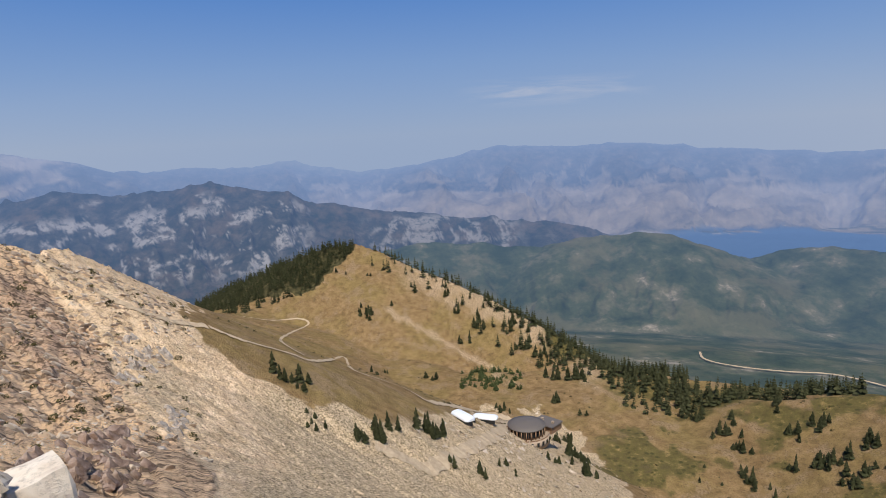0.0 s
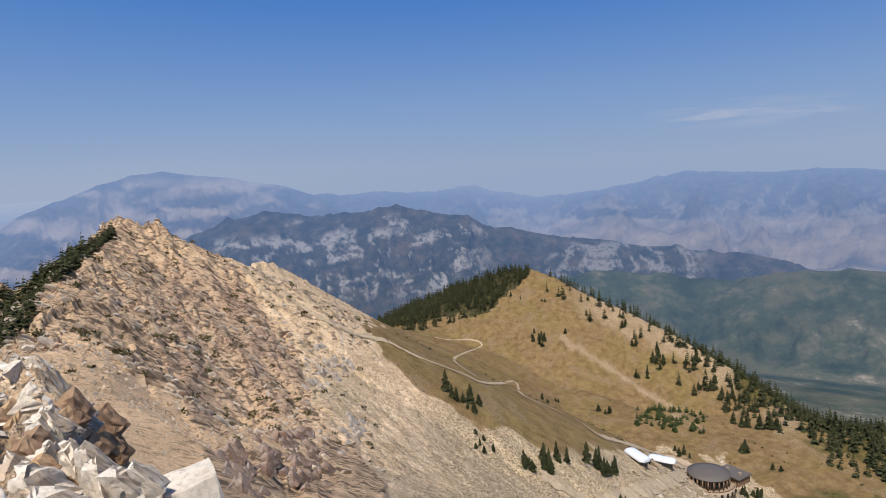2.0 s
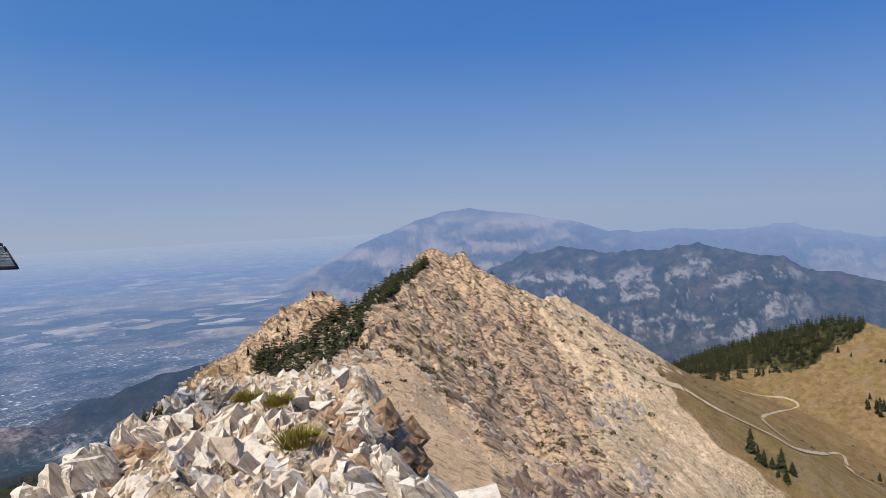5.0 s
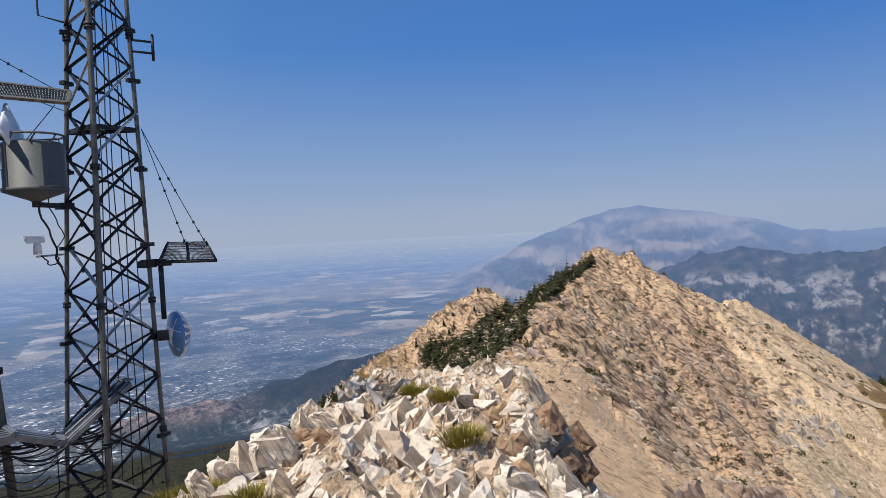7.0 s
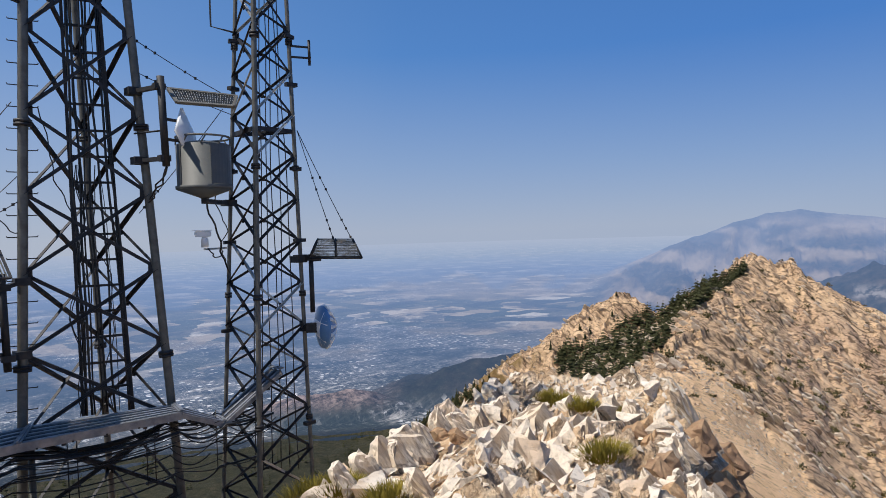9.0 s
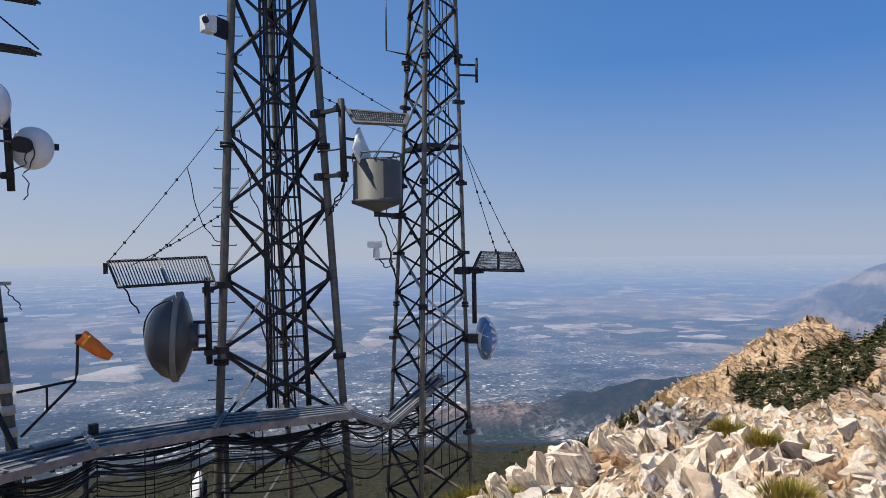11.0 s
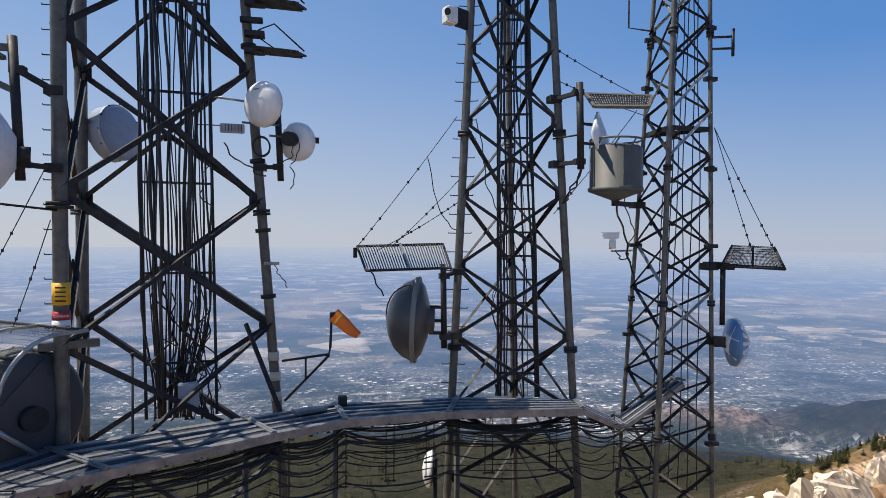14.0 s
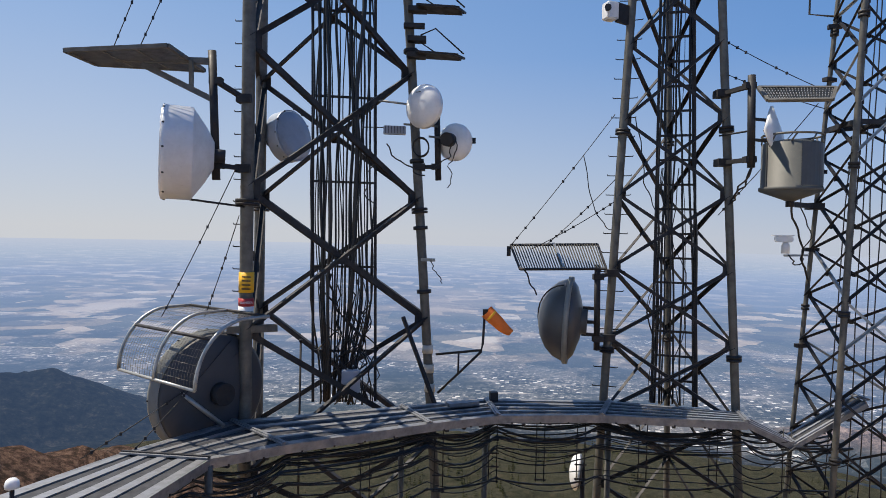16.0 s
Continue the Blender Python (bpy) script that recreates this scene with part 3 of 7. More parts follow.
    craggy = (1 - 0.8 * sandy) * (1 - 0.5 * cream) * (1 - sward) * on_main * smooth(r, 40, 120) * np.maximum(smooth(b, -93, -80), 0.45 * (1 - smooth(r, 560, 700)))
    if detail:
        # beds of rock dipping across the face, broken into fins and ledges
        across, deep_in = 0.259 * x - 0.966 * y, 0.966 * x + 0.259 * y
        warp = 4 * fbm(x / 50, y / 50, 3, 71)
        bed = 0.84 * across + 0.54 * h + warp
        run = 0.54 * across - 0.84 * h
        n = fbm(bed / 26, run / 70 + deep_in / 160, 3, 1, 0.5, True)
        n2 = fbm(bed / 9, run / 26 + deep_in / 60, 3, 9, 0.55, True)
        fin = np.mod(bed / 6.0 + 1.3 * fbm(run / 26, deep_in / 34, 3, 19), 1.0) * smooth(fbm(run / 12, bed / 16 + deep_in / 40, 3, 23), -0.35, 0.25)
        blade_row = np.mod(bed / 2.1 + 1.1 * fbm(run / 9, deep_in / 14, 3, 27), 1.0) * smooth(fbm(run / 5, bed / 7 + deep_in / 20, 3, 29), -0.3, 0.3)
        fin = np.minimum(fin, 4 * (1 - fin))
        rough = fbm(x / 5.5, y / 5.5, 4, 25, 0.6, True)
        h = h + craggy * (4.8 * (n - 0.35) + 2.6 * (n2 - 0.25) + 3.0 * (fin - 0.35) + 1.0 * (blade_row - 0.35) + 1.3 * (rough - 0.2)) * smooth(h, -300, -150)
        h = h + cream * (1 - sward) * (1.2 * (fbm((0.84 * across + 0.54 * h) / 12, run / 30 + deep_in / 60, 4, 33, 0.6, True) - 0.2) + 0.6 * fbm(x / 4, y / 4, 3, 35)) * smooth(r, 100, 200)
        zones["chute"] = smooth(n, 0.25, -0.15) * smooth(n2, 0.6, 0.1)
        h = h + (1 - craggy) * 1.6 * fbm(x / 30, y / 30, 4, 3) * smooth(r, 40, 200)
        h = h + smooth(r, 300, 700) * west * 10 * fbm(x / 160, y / 160, 5, 13, 0.55, True)
        h = h + (1 - smooth(r, 40, 90)) * smooth(r, 2.5, 6) * 0.35 * fbm(x / 2.5, y / 2.5, 4, 21)
        # the white crest: steep beds standing out as fins
        knap = smooth(-b, 46, 50) * (1 - smooth(-b, 66, 72)) * smooth(r, 4.6, 6) * (1 - smooth(r, 13.5, 15))
        up_bed = 0.533 * x - 0.682 * y + 0.5 * h + 0.25 * fbm(x / 1.5, y / 1.5, 3, 111)
        plunge, back = 0.308 * x - 0.394 * y - 0.866 * h, 0.788 * x + 0.616 * y
        big_fin = np.mod(up_bed / 0.62 + 0.9 * fbm(plunge / 1.6, back / 1.3, 3, 113), 1.0) * smooth(fbm(plunge / 1.0, back / 0.9, 3, 115), -0.4, 0.3)
        thin_fin = np.mod(up_bed / 0.17 + 0.9 * fbm(plunge / 0.7, back / 0.5, 3, 117), 1.0) * smooth(fbm(plunge / 0.5, back / 0.45, 3, 119), -0.3, 0.3)
        big_fin, thin_fin = np.minimum(big_fin, 5 * (1 - big_fin)), np.minimum(thin_fin, 5 * (1 - thin_fin))
        h = h + knap * (0.34 * (big_fin - 0.4) + 0.10 * thin_fin + 0.10 * fbm(x / 0.35, y / 0.35, 3, 121, 0.5, True))
        zones["bedded"] = knap * smooth(fbm(up_bed / 0.5, plunge / 2.0 + back / 2.0, 3, 123), -0.15, 0.15)
    return h, craggy, base, main, hill, west, r, b, zones


def grid_mesh(name, bearings, dists, heights, mat, attrs, uv=None):
    """A sheet of land on rings and rays round the summit."""
    nb, nd = len(bearings), len(dists)
    B, D = np.meshgrid(np.radians(bearings), dists, indexing="ij")
    co = np.stack([-D * np.sin(B), D * np.cos(B), heights], -1).reshape(-1, 3)
    i = np.arange(nb * nd).reshape(nb, nd)
    quads = np.stack([i[:-1, :-1], i[:-1, 1:], i[1:, 1:], i[1:, :-1]], -1).reshape(-1, 4)
    me = bpy.data.meshes.new(name)
    me.vertices.add(len(co))
    me.vertices.foreach_set("co", co.astype(np.float32).ravel())
    me.loops.add(quads.size)
    me.loops.foreach_set("vertex_index", quads.astype(np.int32).ravel())
    me.polygons.add(len(quads))
    me.polygons.foreach_set("loop_start", np.arange(0, quads.size, 4, dtype=np.int32))
    for key, val in attrs.items():
        at = me.attributes.new(key, "FLOAT", "POINT")
        at.data.foreach_set("value", np.ascontiguousarray(val, dtype=np.float32).ravel())
    if uv is not None:
        layer = me.uv_layers.new(name="map")
        layer.data.foreach_set("uv", uv.reshape(-1, 2)[quads.ravel()].astype(np.float32).ravel())
    me.update(calc_edges=True)
    me.validate()
    me.polygons.foreach_set("use_smooth", np.ones(len(quads), dtype=bool))
    me.materials.append(mat)
    return new(name, me)


bearings = np.concatenate([np.arange(-180, -152, 2.0), np.arange(-152, -92, 0.19), np.arange(-92, -44, 0.095), np.arange(-44, 42, 0.35), np.arange(42, 181, 2.0)])
bearings[-1] = 180
dists = np.concatenate([np.geomspace(0.05, 1.0, 8)[:-1], np.geomspace(1.0, 4.6, 20)[:-1], np.geomspace(4.6, 15, 170)[:-1], np.geomspace(15, 30, 16)[:-1], np.geomspace(30, 180, 46)[:-1], np.geomspace(180, 460, 215)[:-1], np.geomspace(460, 1140, 130)[:-1], np.geomspace(1140, 1215, 8)])
BB, DD = np.meshgrid(bearings, dists, indexing="ij")
GX, GY = -DD * np.sin(np.radians(BB)), DD * np.cos(np.radians(BB))
H, craggy, base, main, hill, west, R, B, zones = land(GX, GY)
nz = fbm(GX / 60, GY / 60, 5, 31)
nf = fbm(GX / 14, GY / 14, 4, 37)
scree = zones["cream"]
grass = np.clip(zones["sward"] + smooth(-B + 8 * nz, 126, 131) * (R > 300) + west * smooth(R, 12, 60) * smooth(nz + nf, -0.35, 0.1) * (1 - smooth(B, 16, 22)), 0, 1)
verdant = np.clip(smooth(R, 250, 350) * smooth(-B + 10 * nz, 122, 132) * smooth(nz + 0.4 * nf, -0.1, 0.25) * 0.6 + west * smooth(R, 200, 420) + smooth(-B, 118, 124) * smooth(R, 780, 860), 0, 1)
WOOD_EDGE = ([90, 91, 94.1, 96.5, 98.5, 100.2, 100.6, 102.1, 103.7, 104.4], [-15, -13.9, -14.1, -13.4, -13.2, -13.3, -12.6, -11.3, -9.95, -9.3])
SEEN = np.degrees(np.arctan2(H, R))
forest = np.clip(smooth(-B, 90, 91.5) * smooth(104.4 + B, 0, 0.5) * (R > 900) * smooth(SEEN - np.interp(-B, *WOOD_EDGE) + 0.7 * nz + 0.5 * nf, -0.1, 0.25) + west * smooth(nz + 0.3 * nf, 0.0, 0.12) * smooth(R, 250, 420), 0, 1)
pale_zone = np.clip(smooth(-B + 6 * fbm(GX / 3, GY / 3, 3, 51), 36, 44) * (1 - smooth(-B, 84, 96)) * (1 - smooth(R, 16, 30)), 0, 1)
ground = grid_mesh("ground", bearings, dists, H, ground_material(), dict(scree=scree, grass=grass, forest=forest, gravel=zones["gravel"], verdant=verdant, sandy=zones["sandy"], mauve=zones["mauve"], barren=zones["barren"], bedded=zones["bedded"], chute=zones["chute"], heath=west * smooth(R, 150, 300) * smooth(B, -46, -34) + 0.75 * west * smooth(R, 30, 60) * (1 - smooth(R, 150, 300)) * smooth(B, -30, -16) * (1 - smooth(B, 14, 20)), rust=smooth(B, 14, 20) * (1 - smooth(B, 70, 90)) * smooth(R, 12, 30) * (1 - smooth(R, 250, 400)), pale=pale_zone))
tagged(ground, "tan rocky mountain ridge with golden grass bowl below", "mountain", kind="structure")

# ---- the far land ----
GREY_RANGE = [(-70, 2900, -5.5, 0.5, 0.5), (-74, 2850, -4.4, 0.5, 0.5), (-78, 2750, -3.2, 0.5, 0.5), (-81.2, 2720, -2.8, 0.5, 0.5), (-85.3, 2680, -3.6, 0.5, 0.5), (-89.5, 2650, -3.25, 0.5, 0.5), (-92.6, 2600, -2.8, 0.5, 0.5), (-95.6, 2550, -3.75, 0.45, 0.5), (-100.7, 2500, -4.8, 0.45, 0.5), (-105.5, 2500, -5.9, 0.4, 0.5),
              (-110.9, 2500, -6.7, 0.4, 0.5), (-117.9, 2500, -7.7, 0.4, 0.5), (-122.8, 2500, -8.3, 0.4, 0.5), (-126.6, 2500, -8.9, 0.4, 0.5), (-133, 2500, -11, 0.4, 0.5)]
GREEN_HILL = [(-104, 2000, -10.5, 0.35, 0.5), (-109.7, 1950, -9.4, 0.35, 0.5), (-115.3, 1950, -9.6, 0.35, 0.5), (-120.7, 1920, -10.2, 0.35, 0.5), (-124.2, 1900, -9.3, 0.35, 0.5), (-128.9, 1900, -8.9, 0.35, 0.5), (-131.6, 1900, -9.25, 0.35, 0.5),
              (-134.3, 1900, -10.5, 0.35, 0.5), (-137.7, 1950, -11.1, 0.35, 0.5), (-140.5, 2000, -10.2, 0.35, 0.5), (-143.2, 2000, -9.9, 0.35, 0.5), (-150, 2000, -10.5, 0.35, 0.5)]
FAR_RANGE = [(-98.9, 4500, -1.8, 0.3, 0.5), (-101.4, 4500, -2.1, 0.3, 0.5), (-105.2, 4450, -2.85, 0.3, 0.5), (-110.1, 4400, -2.6, 0.28, 0.5), (-114.6, 4400, -1.6, 0.28, 0.5), (-117.1, 4400, -1.1, 0.28, 0.5), (-121, 4400, -1.55, 0.28, 0.5),
             (-126.6, 4400, -1.45, 0.28, 0.5), (-132, 4400, -1.9, 0.28, 0.5), (-137, 4400, -2.25, 0.28, 0.5), (-142.1, 4400, -2.7, 0.28, 0.5), (-147, 4400, -2.7, 0.28, 0.5), (-165, 4400, -4, 0.28, 0.5)]
LONE_PEAK = [(-62, 4300, -2.9, 0.4, 0.5), (-64.1, 4300, -2.0, 0.4, 0.5), (-67.4, 4300, -0.5, 0.4, 0.5), (-71.1, 4300, 0.8, 0.4, 0.5), (-73.6, 4300, 1.1, 0.4, 0.5), (-75.7, 4300, 0.6, 0.4, 0.5), (-78.9, 4300, -0.05, 0.4, 0.5),
             (-82.8, 4300, -0.8, 0.4, 0.5), (-85.6, 4300, -1.7, 0.4, 0.5), (-89.2, 4400, -1.8, 0.35, 0.5), (-98.9, 4500, -1.8, 0.3, 0.5)]
FOOTHILLS = [(-18, 1700, -17, 0.4, 0.4), (-26, 1650, -14.9, 0.4, 0.4), (-30.5, 1600, -13.4, 0.4, 0.4), (-36.5, 1600, -13.1, 0.4, 0.4), (-39.5, 1700, -13.9, 0.4, 0.4),
             (-45.3, 1800, -11.3, 0.4, 0.4), (-52, 1850, -10.2, 0.4, 0.4), (-60, 1900, -9.4, 0.4, 0.4)]
SOUTH_HILL = [(20, 1600, -16.2, 0.5, 0.5), (23.9, 1600, -14.2, 0.5, 0.5), (26.8, 1600, -12.7, 0.5, 0.5), (31, 1600, -10.6, 0.5, 0.5), (33, 1600, -10.8, 0.5, 0.5), (50, 1500, -8, 0.5, 0.5)]
fb = np.concatenate([np.arange(-156, -60, 0.13), np.arange(-60, 46.2, 0.3)])
fd = np.concatenate([np.geomspace(800, 2000, 130)[:-1], np.geomspace(2000, 2800, 70)[:-1], np.geomspace(2800, 4900, 80)])
FB, FD = np.meshgrid(fb, fd, indexing="ij")
FX, FY = -FD * np.sin(np.radians(FB)), FD * np.cos(np.radians(FB))
# the wide valley: true distances drawn in so that all of it lies within five kilometres
true_d = 4500 / np.clip(1.0 - (FD - 1180) / 3950.0, 0.02, 1.05)
VALLEY_D, VALLEY_E = [800, 900, 1000, 1180, 1440, 2100, 3000, 4000, 4900], [23.6, 22.0, 20.6, 18.6, 17.6, 15.0, 9.6, 7.0, 5.5]
plain_w = -FD * (1400.0 / true_d) - 1.5 * np.maximum(1180 - FD, 0)
plain_e = -FD * np.tan(np.radians(np.interp(FD, VALLEY_D, VALLEY_E)))
plain_e = plain_e - 1.5 * np.maximum(1180 - FD, 0) * (1 - smooth(-FB, 118, 121))
we = smooth(FB, -96, -74)
plain = plain_w * we + plain_e * (1 - we)
ranges = [ridge(FX, FY, g) for g in (GREY_RANGE, GREEN_HILL, FAR_RANGE, LONE_PEAK, FOOTHILLS, SOUTH_HILL)]
FH = np.maximum.reduce([plain] + ranges)
up = smooth(FH - plain, 2, 60)
rn = fbm(FX / 420, FY / 420, 6, 41, 0.55, True)
spurs = fbm(FB * 0.3 + 0.6 * rn, FD / 1300, 5, 43, 0.5, True)
which = np.argmax(np.stack(ranges), 0)
below = 0.22 + 0.78 * smooth(np.abs(FD - np.array([2600, 1930, 4400, 4330, 1690, 1600])[which]), 20, 420)
FH = FH + up * below * ((rn - 0.55) * np.interp(FD, [1180, 1900, 2600, 4400], [22, 34, 50, 40]) + (spurs - 0.5) * np.interp(FD, [1180, 1900, 2600, 4400], [20, 40, 75, 85]))
FE = np.degrees(np.arctan2(FH, FD))
green = up * (which == 1) + 0.35 * up * (which == 4) * smooth(-FB, 38, 42) + (1 - we) * (1 - up) * (FD < 2400)
wooded = np.clip(up * (which == 5) + 0.7 * up * (which == 4) * smooth(-FB + 3 * fbm(FB / 3, FE / 1.5, 4, 103), 37, 40) + (1 - up) * smooth(FB, 14, 20) * (1 - smooth(FD, 1500, 1700)), 0, 1)
valley_foot = we * (1 - up) * smooth(-FE + 0.6 * rn, 16.4, 17.3)
wooded = np.clip(wooded + 0.85 * valley_foot, 0, 1)
scrub = up * (which == 4) * (1 - smooth(-FB, 38, 42))
# pale cliffs of the grey range: ribs running down the slope below a broken band
ribs = fbm(FB / 1.3 + 0.9 * fbm(FB / 3, FE / 1.5, 3, 81), FE / 1.7, 5, 83, 0.6, True)
bands = fbm(FB / 3, FE / 0.7 + 0.2 * FB, 4, 85)
walls = smooth(-FE, 4.6, 5.6) * (1 - smooth(-FE, 10.0, 12.0)) * smooth(-FB, 68, 74) * (1 - smooth(-FB, 98, 102)) + 0.7 * smooth(-FB, 104, 107) * (1 - smooth(-FB, 117, 120)) * smooth(-FE, 6.8, 7.4)
spires = smooth(fbm(FB / 2.2, FE / 1.0, 4, 89, 0.55), 0.22, 0.4) * smooth(-FE, 3.7, 4.2) * (1 - smooth(-FE, 5.0, 5.6)) * smooth(-FB, 80, 84) * (1 - smooth(-FB, 96, 98))
cliff = up * (which == 0) * np.clip(walls * smooth(0.8 * ribs + 0.45 * bands + 0.4 * fbm(FB / 7, FE / 3, 3, 87), 0.16, 0.34) + spires, 0, 1)
# dry spurs and benches at the foot of the far range
# tan spurs, gullies left dark: sun and shade painted along with the dry ground
fingers = fbm(FB / 1.9 + 0.9 * fbm(FB / 4, FE / 1.6, 3, 91) + 0.25 * FE, FE / 1.7, 4, 93, 0.55, True)
bench = smooth(-FE + 0.9 * fbm(FB / 3, FE / 1.5, 4, 95), 5.0, 5.25)
tan_foot = up * (which == 2) * np.clip(0.7 * bench + 0.5 * smooth(fingers, 0.34, 0.52) * smooth(-FE, 2.4, 3.6), 0, 0.8)
# pale patches paint the sunlit flank of the lone peak
peak_flank = up * (which == 3) * 0.95 * smooth(fbm(FB / 3, FE / 0.9, 4, 97) + 0.4 * fingers, -0.05, 0.35) * (1 - smooth(-FB, 84, 87)) * smooth(-FE, -0.7, 0.4)
streak = (1 - we) * (1 - up) * (FD > 2850) * smooth(fbm(FB / 3.0, FE / 0.22, 5, 99), 0.0, 0.3)
dry = 0.45 * we * (1 - up) * smooth(fbm(FB / 16, FD / 500, 4, 59), 0.05, 0.25) * smooth(FD, 3000, 3400) * (1 - smooth(FD, 4100, 4300)) + tan_foot + peak_flank + 0.8 * streak
inland = (1 - up) * smooth(-FB, 4, 16) * (1 - smooth(-FB, 66, 70)) * smooth(FD + 260 * rn + 500 * fbm(FB / 12, FD / 900, 4, 57), 4080, 4150) * (1 - smooth(FD + 120 * rn, 4620, 4680))
lake = 0.5 * inland + (1 - up) * smooth(-FB + 3 * rn, 132, 134) * smooth(FD, 2500, 2600) * (1 - smooth(FE + 1.6 * fbm(FB / 5, FE / 0.35, 4, 101), -9.0, -8.7))
uv = np.stack([-true_d * np.sin(np.radians(FB)), true_d * np.cos(np.radians(FB))], -1)
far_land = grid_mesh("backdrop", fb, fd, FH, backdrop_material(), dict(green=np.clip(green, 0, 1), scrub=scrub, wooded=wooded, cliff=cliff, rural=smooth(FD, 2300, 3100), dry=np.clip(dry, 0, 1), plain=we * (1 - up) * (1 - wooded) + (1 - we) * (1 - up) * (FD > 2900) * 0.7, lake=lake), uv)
tagged(far_land, "hazy far valley with a city, reservoir and mountain ranges", "landscape", kind="structure")


# ---- building helpers ----
def part(name, bm, material, parent=None, label=""):
    """Links a bmesh as one mesh object under a thing or a part."""
    me = bpy.data.meshes.new(name)
    bm.to_mesh(me)
    bm.free()
    me.materials.append(material)
    ob = new(name, me)
    ob.parent = parent
    if label:
        ob["label"] = label
    return ob


def thing(name, label, category, group="", at=(0, 0, 0)):
    ob = new(name)
    ob.location = at
    ob.empty_display_size = 0.2
    return tagged(ob, label, category, group)


def tube(pts, r, n=8, taper=1.0, bm=None):
    """A round tube along a line of points."""
    bm = bm or bmesh.new()
    pts = [Vector(p) for p in pts]
    rings = []
    for i, p in enumerate(pts):
        d = (pts[min(i + 1, len(pts) - 1)] - pts[max(i - 1, 0)]).normalized()
        a = d.cross(Vector((0.31, 0.2, 0.93))).normalized()
        b = d.cross(a)
        rr = r * (1 + (taper - 1) * i / max(len(pts) - 1, 1))
        rings.append([bm.verts.new(p + rr * (math.cos(k * math.tau / n) * a + math.sin(k * math.tau / n) * b)) for k in range(n)])
    for p, q in zip(rings[:-1], rings[1:]):
        for k in range(n):
            f = bm.faces.new((p[k], p[(k + 1) % n], q[(k + 1) % n], q[k]))
            f.smooth = True
    bm.faces.new(rings[0][::-1])
    bm.faces.new(rings[-1])
    return bm


def beam(a, b, w, t, bm=None, side=None):
    """A rectangular bar from a to b; w across, t along the normal."""
    bm = bm or bmesh.new()
    a, b = Vector(a), Vector(b)
    d = (b - a).normalized()
    s = Vector(side) if side is not None else d.cross(Vector((0, 0, 1)))
    if s.length < 1e-4:
        s = Vector((1, 0, 0))
    s = (s - d * s.dot(d)).normalized()
    u = d.cross(s)
    v = [bm.verts.new(p + s * i * w / 2 + u * j * t / 2) for p in (a, b) for i, j in ((-1, -1), (1, -1), (1, 1), (-1, 1))]
    for f in ((3, 2, 1, 0), (4, 5, 6, 7), (0, 1, 5, 4), (1, 2, 6, 5), (2, 3, 7, 6), (3, 0, 4, 7)):
        bm.faces.new([v[i] for i in f])
    return bm


def angle_iron(a, b, w, normal):
    """An L-shaped bar from a to b."""
    d = (Vector(b) - Vector(a)).normalized()
    n = Vector(normal).normalized()
    s = d.cross(n)
    bm = beam(a, b, w, 0.008, side=s)
    o = s * (w / 2) + n * (w / 2)
    return beam(Vector(a) + o, Vector(b) + o, w, 0.008, bm, side=n)


def lathe(profile, origin, axis, n=36, bm=None):
    """A turned shape: (radius, way along the axis) rows."""
    bm = bm or bmesh.new()
    d = Vector(axis).normalized()
    a = d.cross(Vector((0, 0, 1)))
    a = a.normalized() if a.length > 1e-3 else Vector((1, 0, 0))
    b = d.cross(a)
    o = Vector(origin)
    rings = [[bm.verts.new(o + d * h + r * (math.cos(k * math.tau / n) * a + math.sin(k * math.tau / n) * b)) for k in range(n)] for r, h in profile]
    for p, q in zip(rings[:-1], rings[1:]):
        for k in range(n):
            f = bm.faces.new((p[k], p[(k + 1) % n], q[(k + 1) % n], q[k]))
            f.smooth = True
    bm.faces.new(rings[0][::-1])
    bm.faces.new(rings[-1])
    return bm


def block(c, size, rz=0.0, bm=None, bevel=0.0):
    bm = bm or bmesh.new()
    g = bmesh.ops.create_cube(bm, size=1.0, matrix=Matrix.Translation(c) @ Matrix.Rotation(radians(rz), 4, "Z") @ Matrix.Diagonal((*size, 1)))
    if bevel:
        bmesh.ops.bevel(bm, geom=list({e for v in g["verts"] for e in v.link_edges}), offset=bevel, segments=2, affect="EDGES")
    return bm


def lerp(a, b, t):
    return Vector(a) * (1 - t) + Vector(b) * t


def grating(root, corners, slats, frame_w=0.05, slat_w=0.03, mat=None, cross=0, frame_mat=None):
    """A grating between four corners: a frame and slats from the first edge to the third."""
    a, b, c, d = [Vector(p) for p in corners]
    nrm = (b - a).cross(d - a).normalized()
    for p, q in ((a, b), (b, c), (c, d), (d, a)):
        part("frame_bar", beam(p, q, frame_w, frame_w, side=nrm.cross(q - p)), frame_mat or GALV, root)
    for i in range(1, slats + 1):
        t = i / (slats + 1)
        part("slat", beam(lerp(a, b, t), lerp(d, c, t), 0.008, slat_w, side=(b - a)), mat or GALV, root)
    for i in range(1, cross + 1):
        t = i / (cross + 1)
        part("cross_bar", beam(lerp(a, d, t), lerp(b, c, t), 0.03, 0.03), frame_mat or GALV, root)


# ---- small materials ----
def painted(name, col, rough=0.45, wear=0.2):
    k = Mat(name, rough, 0.0, 0.5)
    v = k.coords()
    n = k.noise(v, 5, 6, 0.65)
    c = k.mix(k.span(n, 0.4, 0.75, 0, 0.6), col, tuple(x * 0.72 for x in col))
    c = k.mix(k.span(k.noise(v, 22, 4), 0.6, 0.75, 0, wear), c, (0.16, 0.13, 0.10))
    k.color(c)
    k.bump(k.noise(v, 40, 3), 0.08, 0.004)
    return k.m


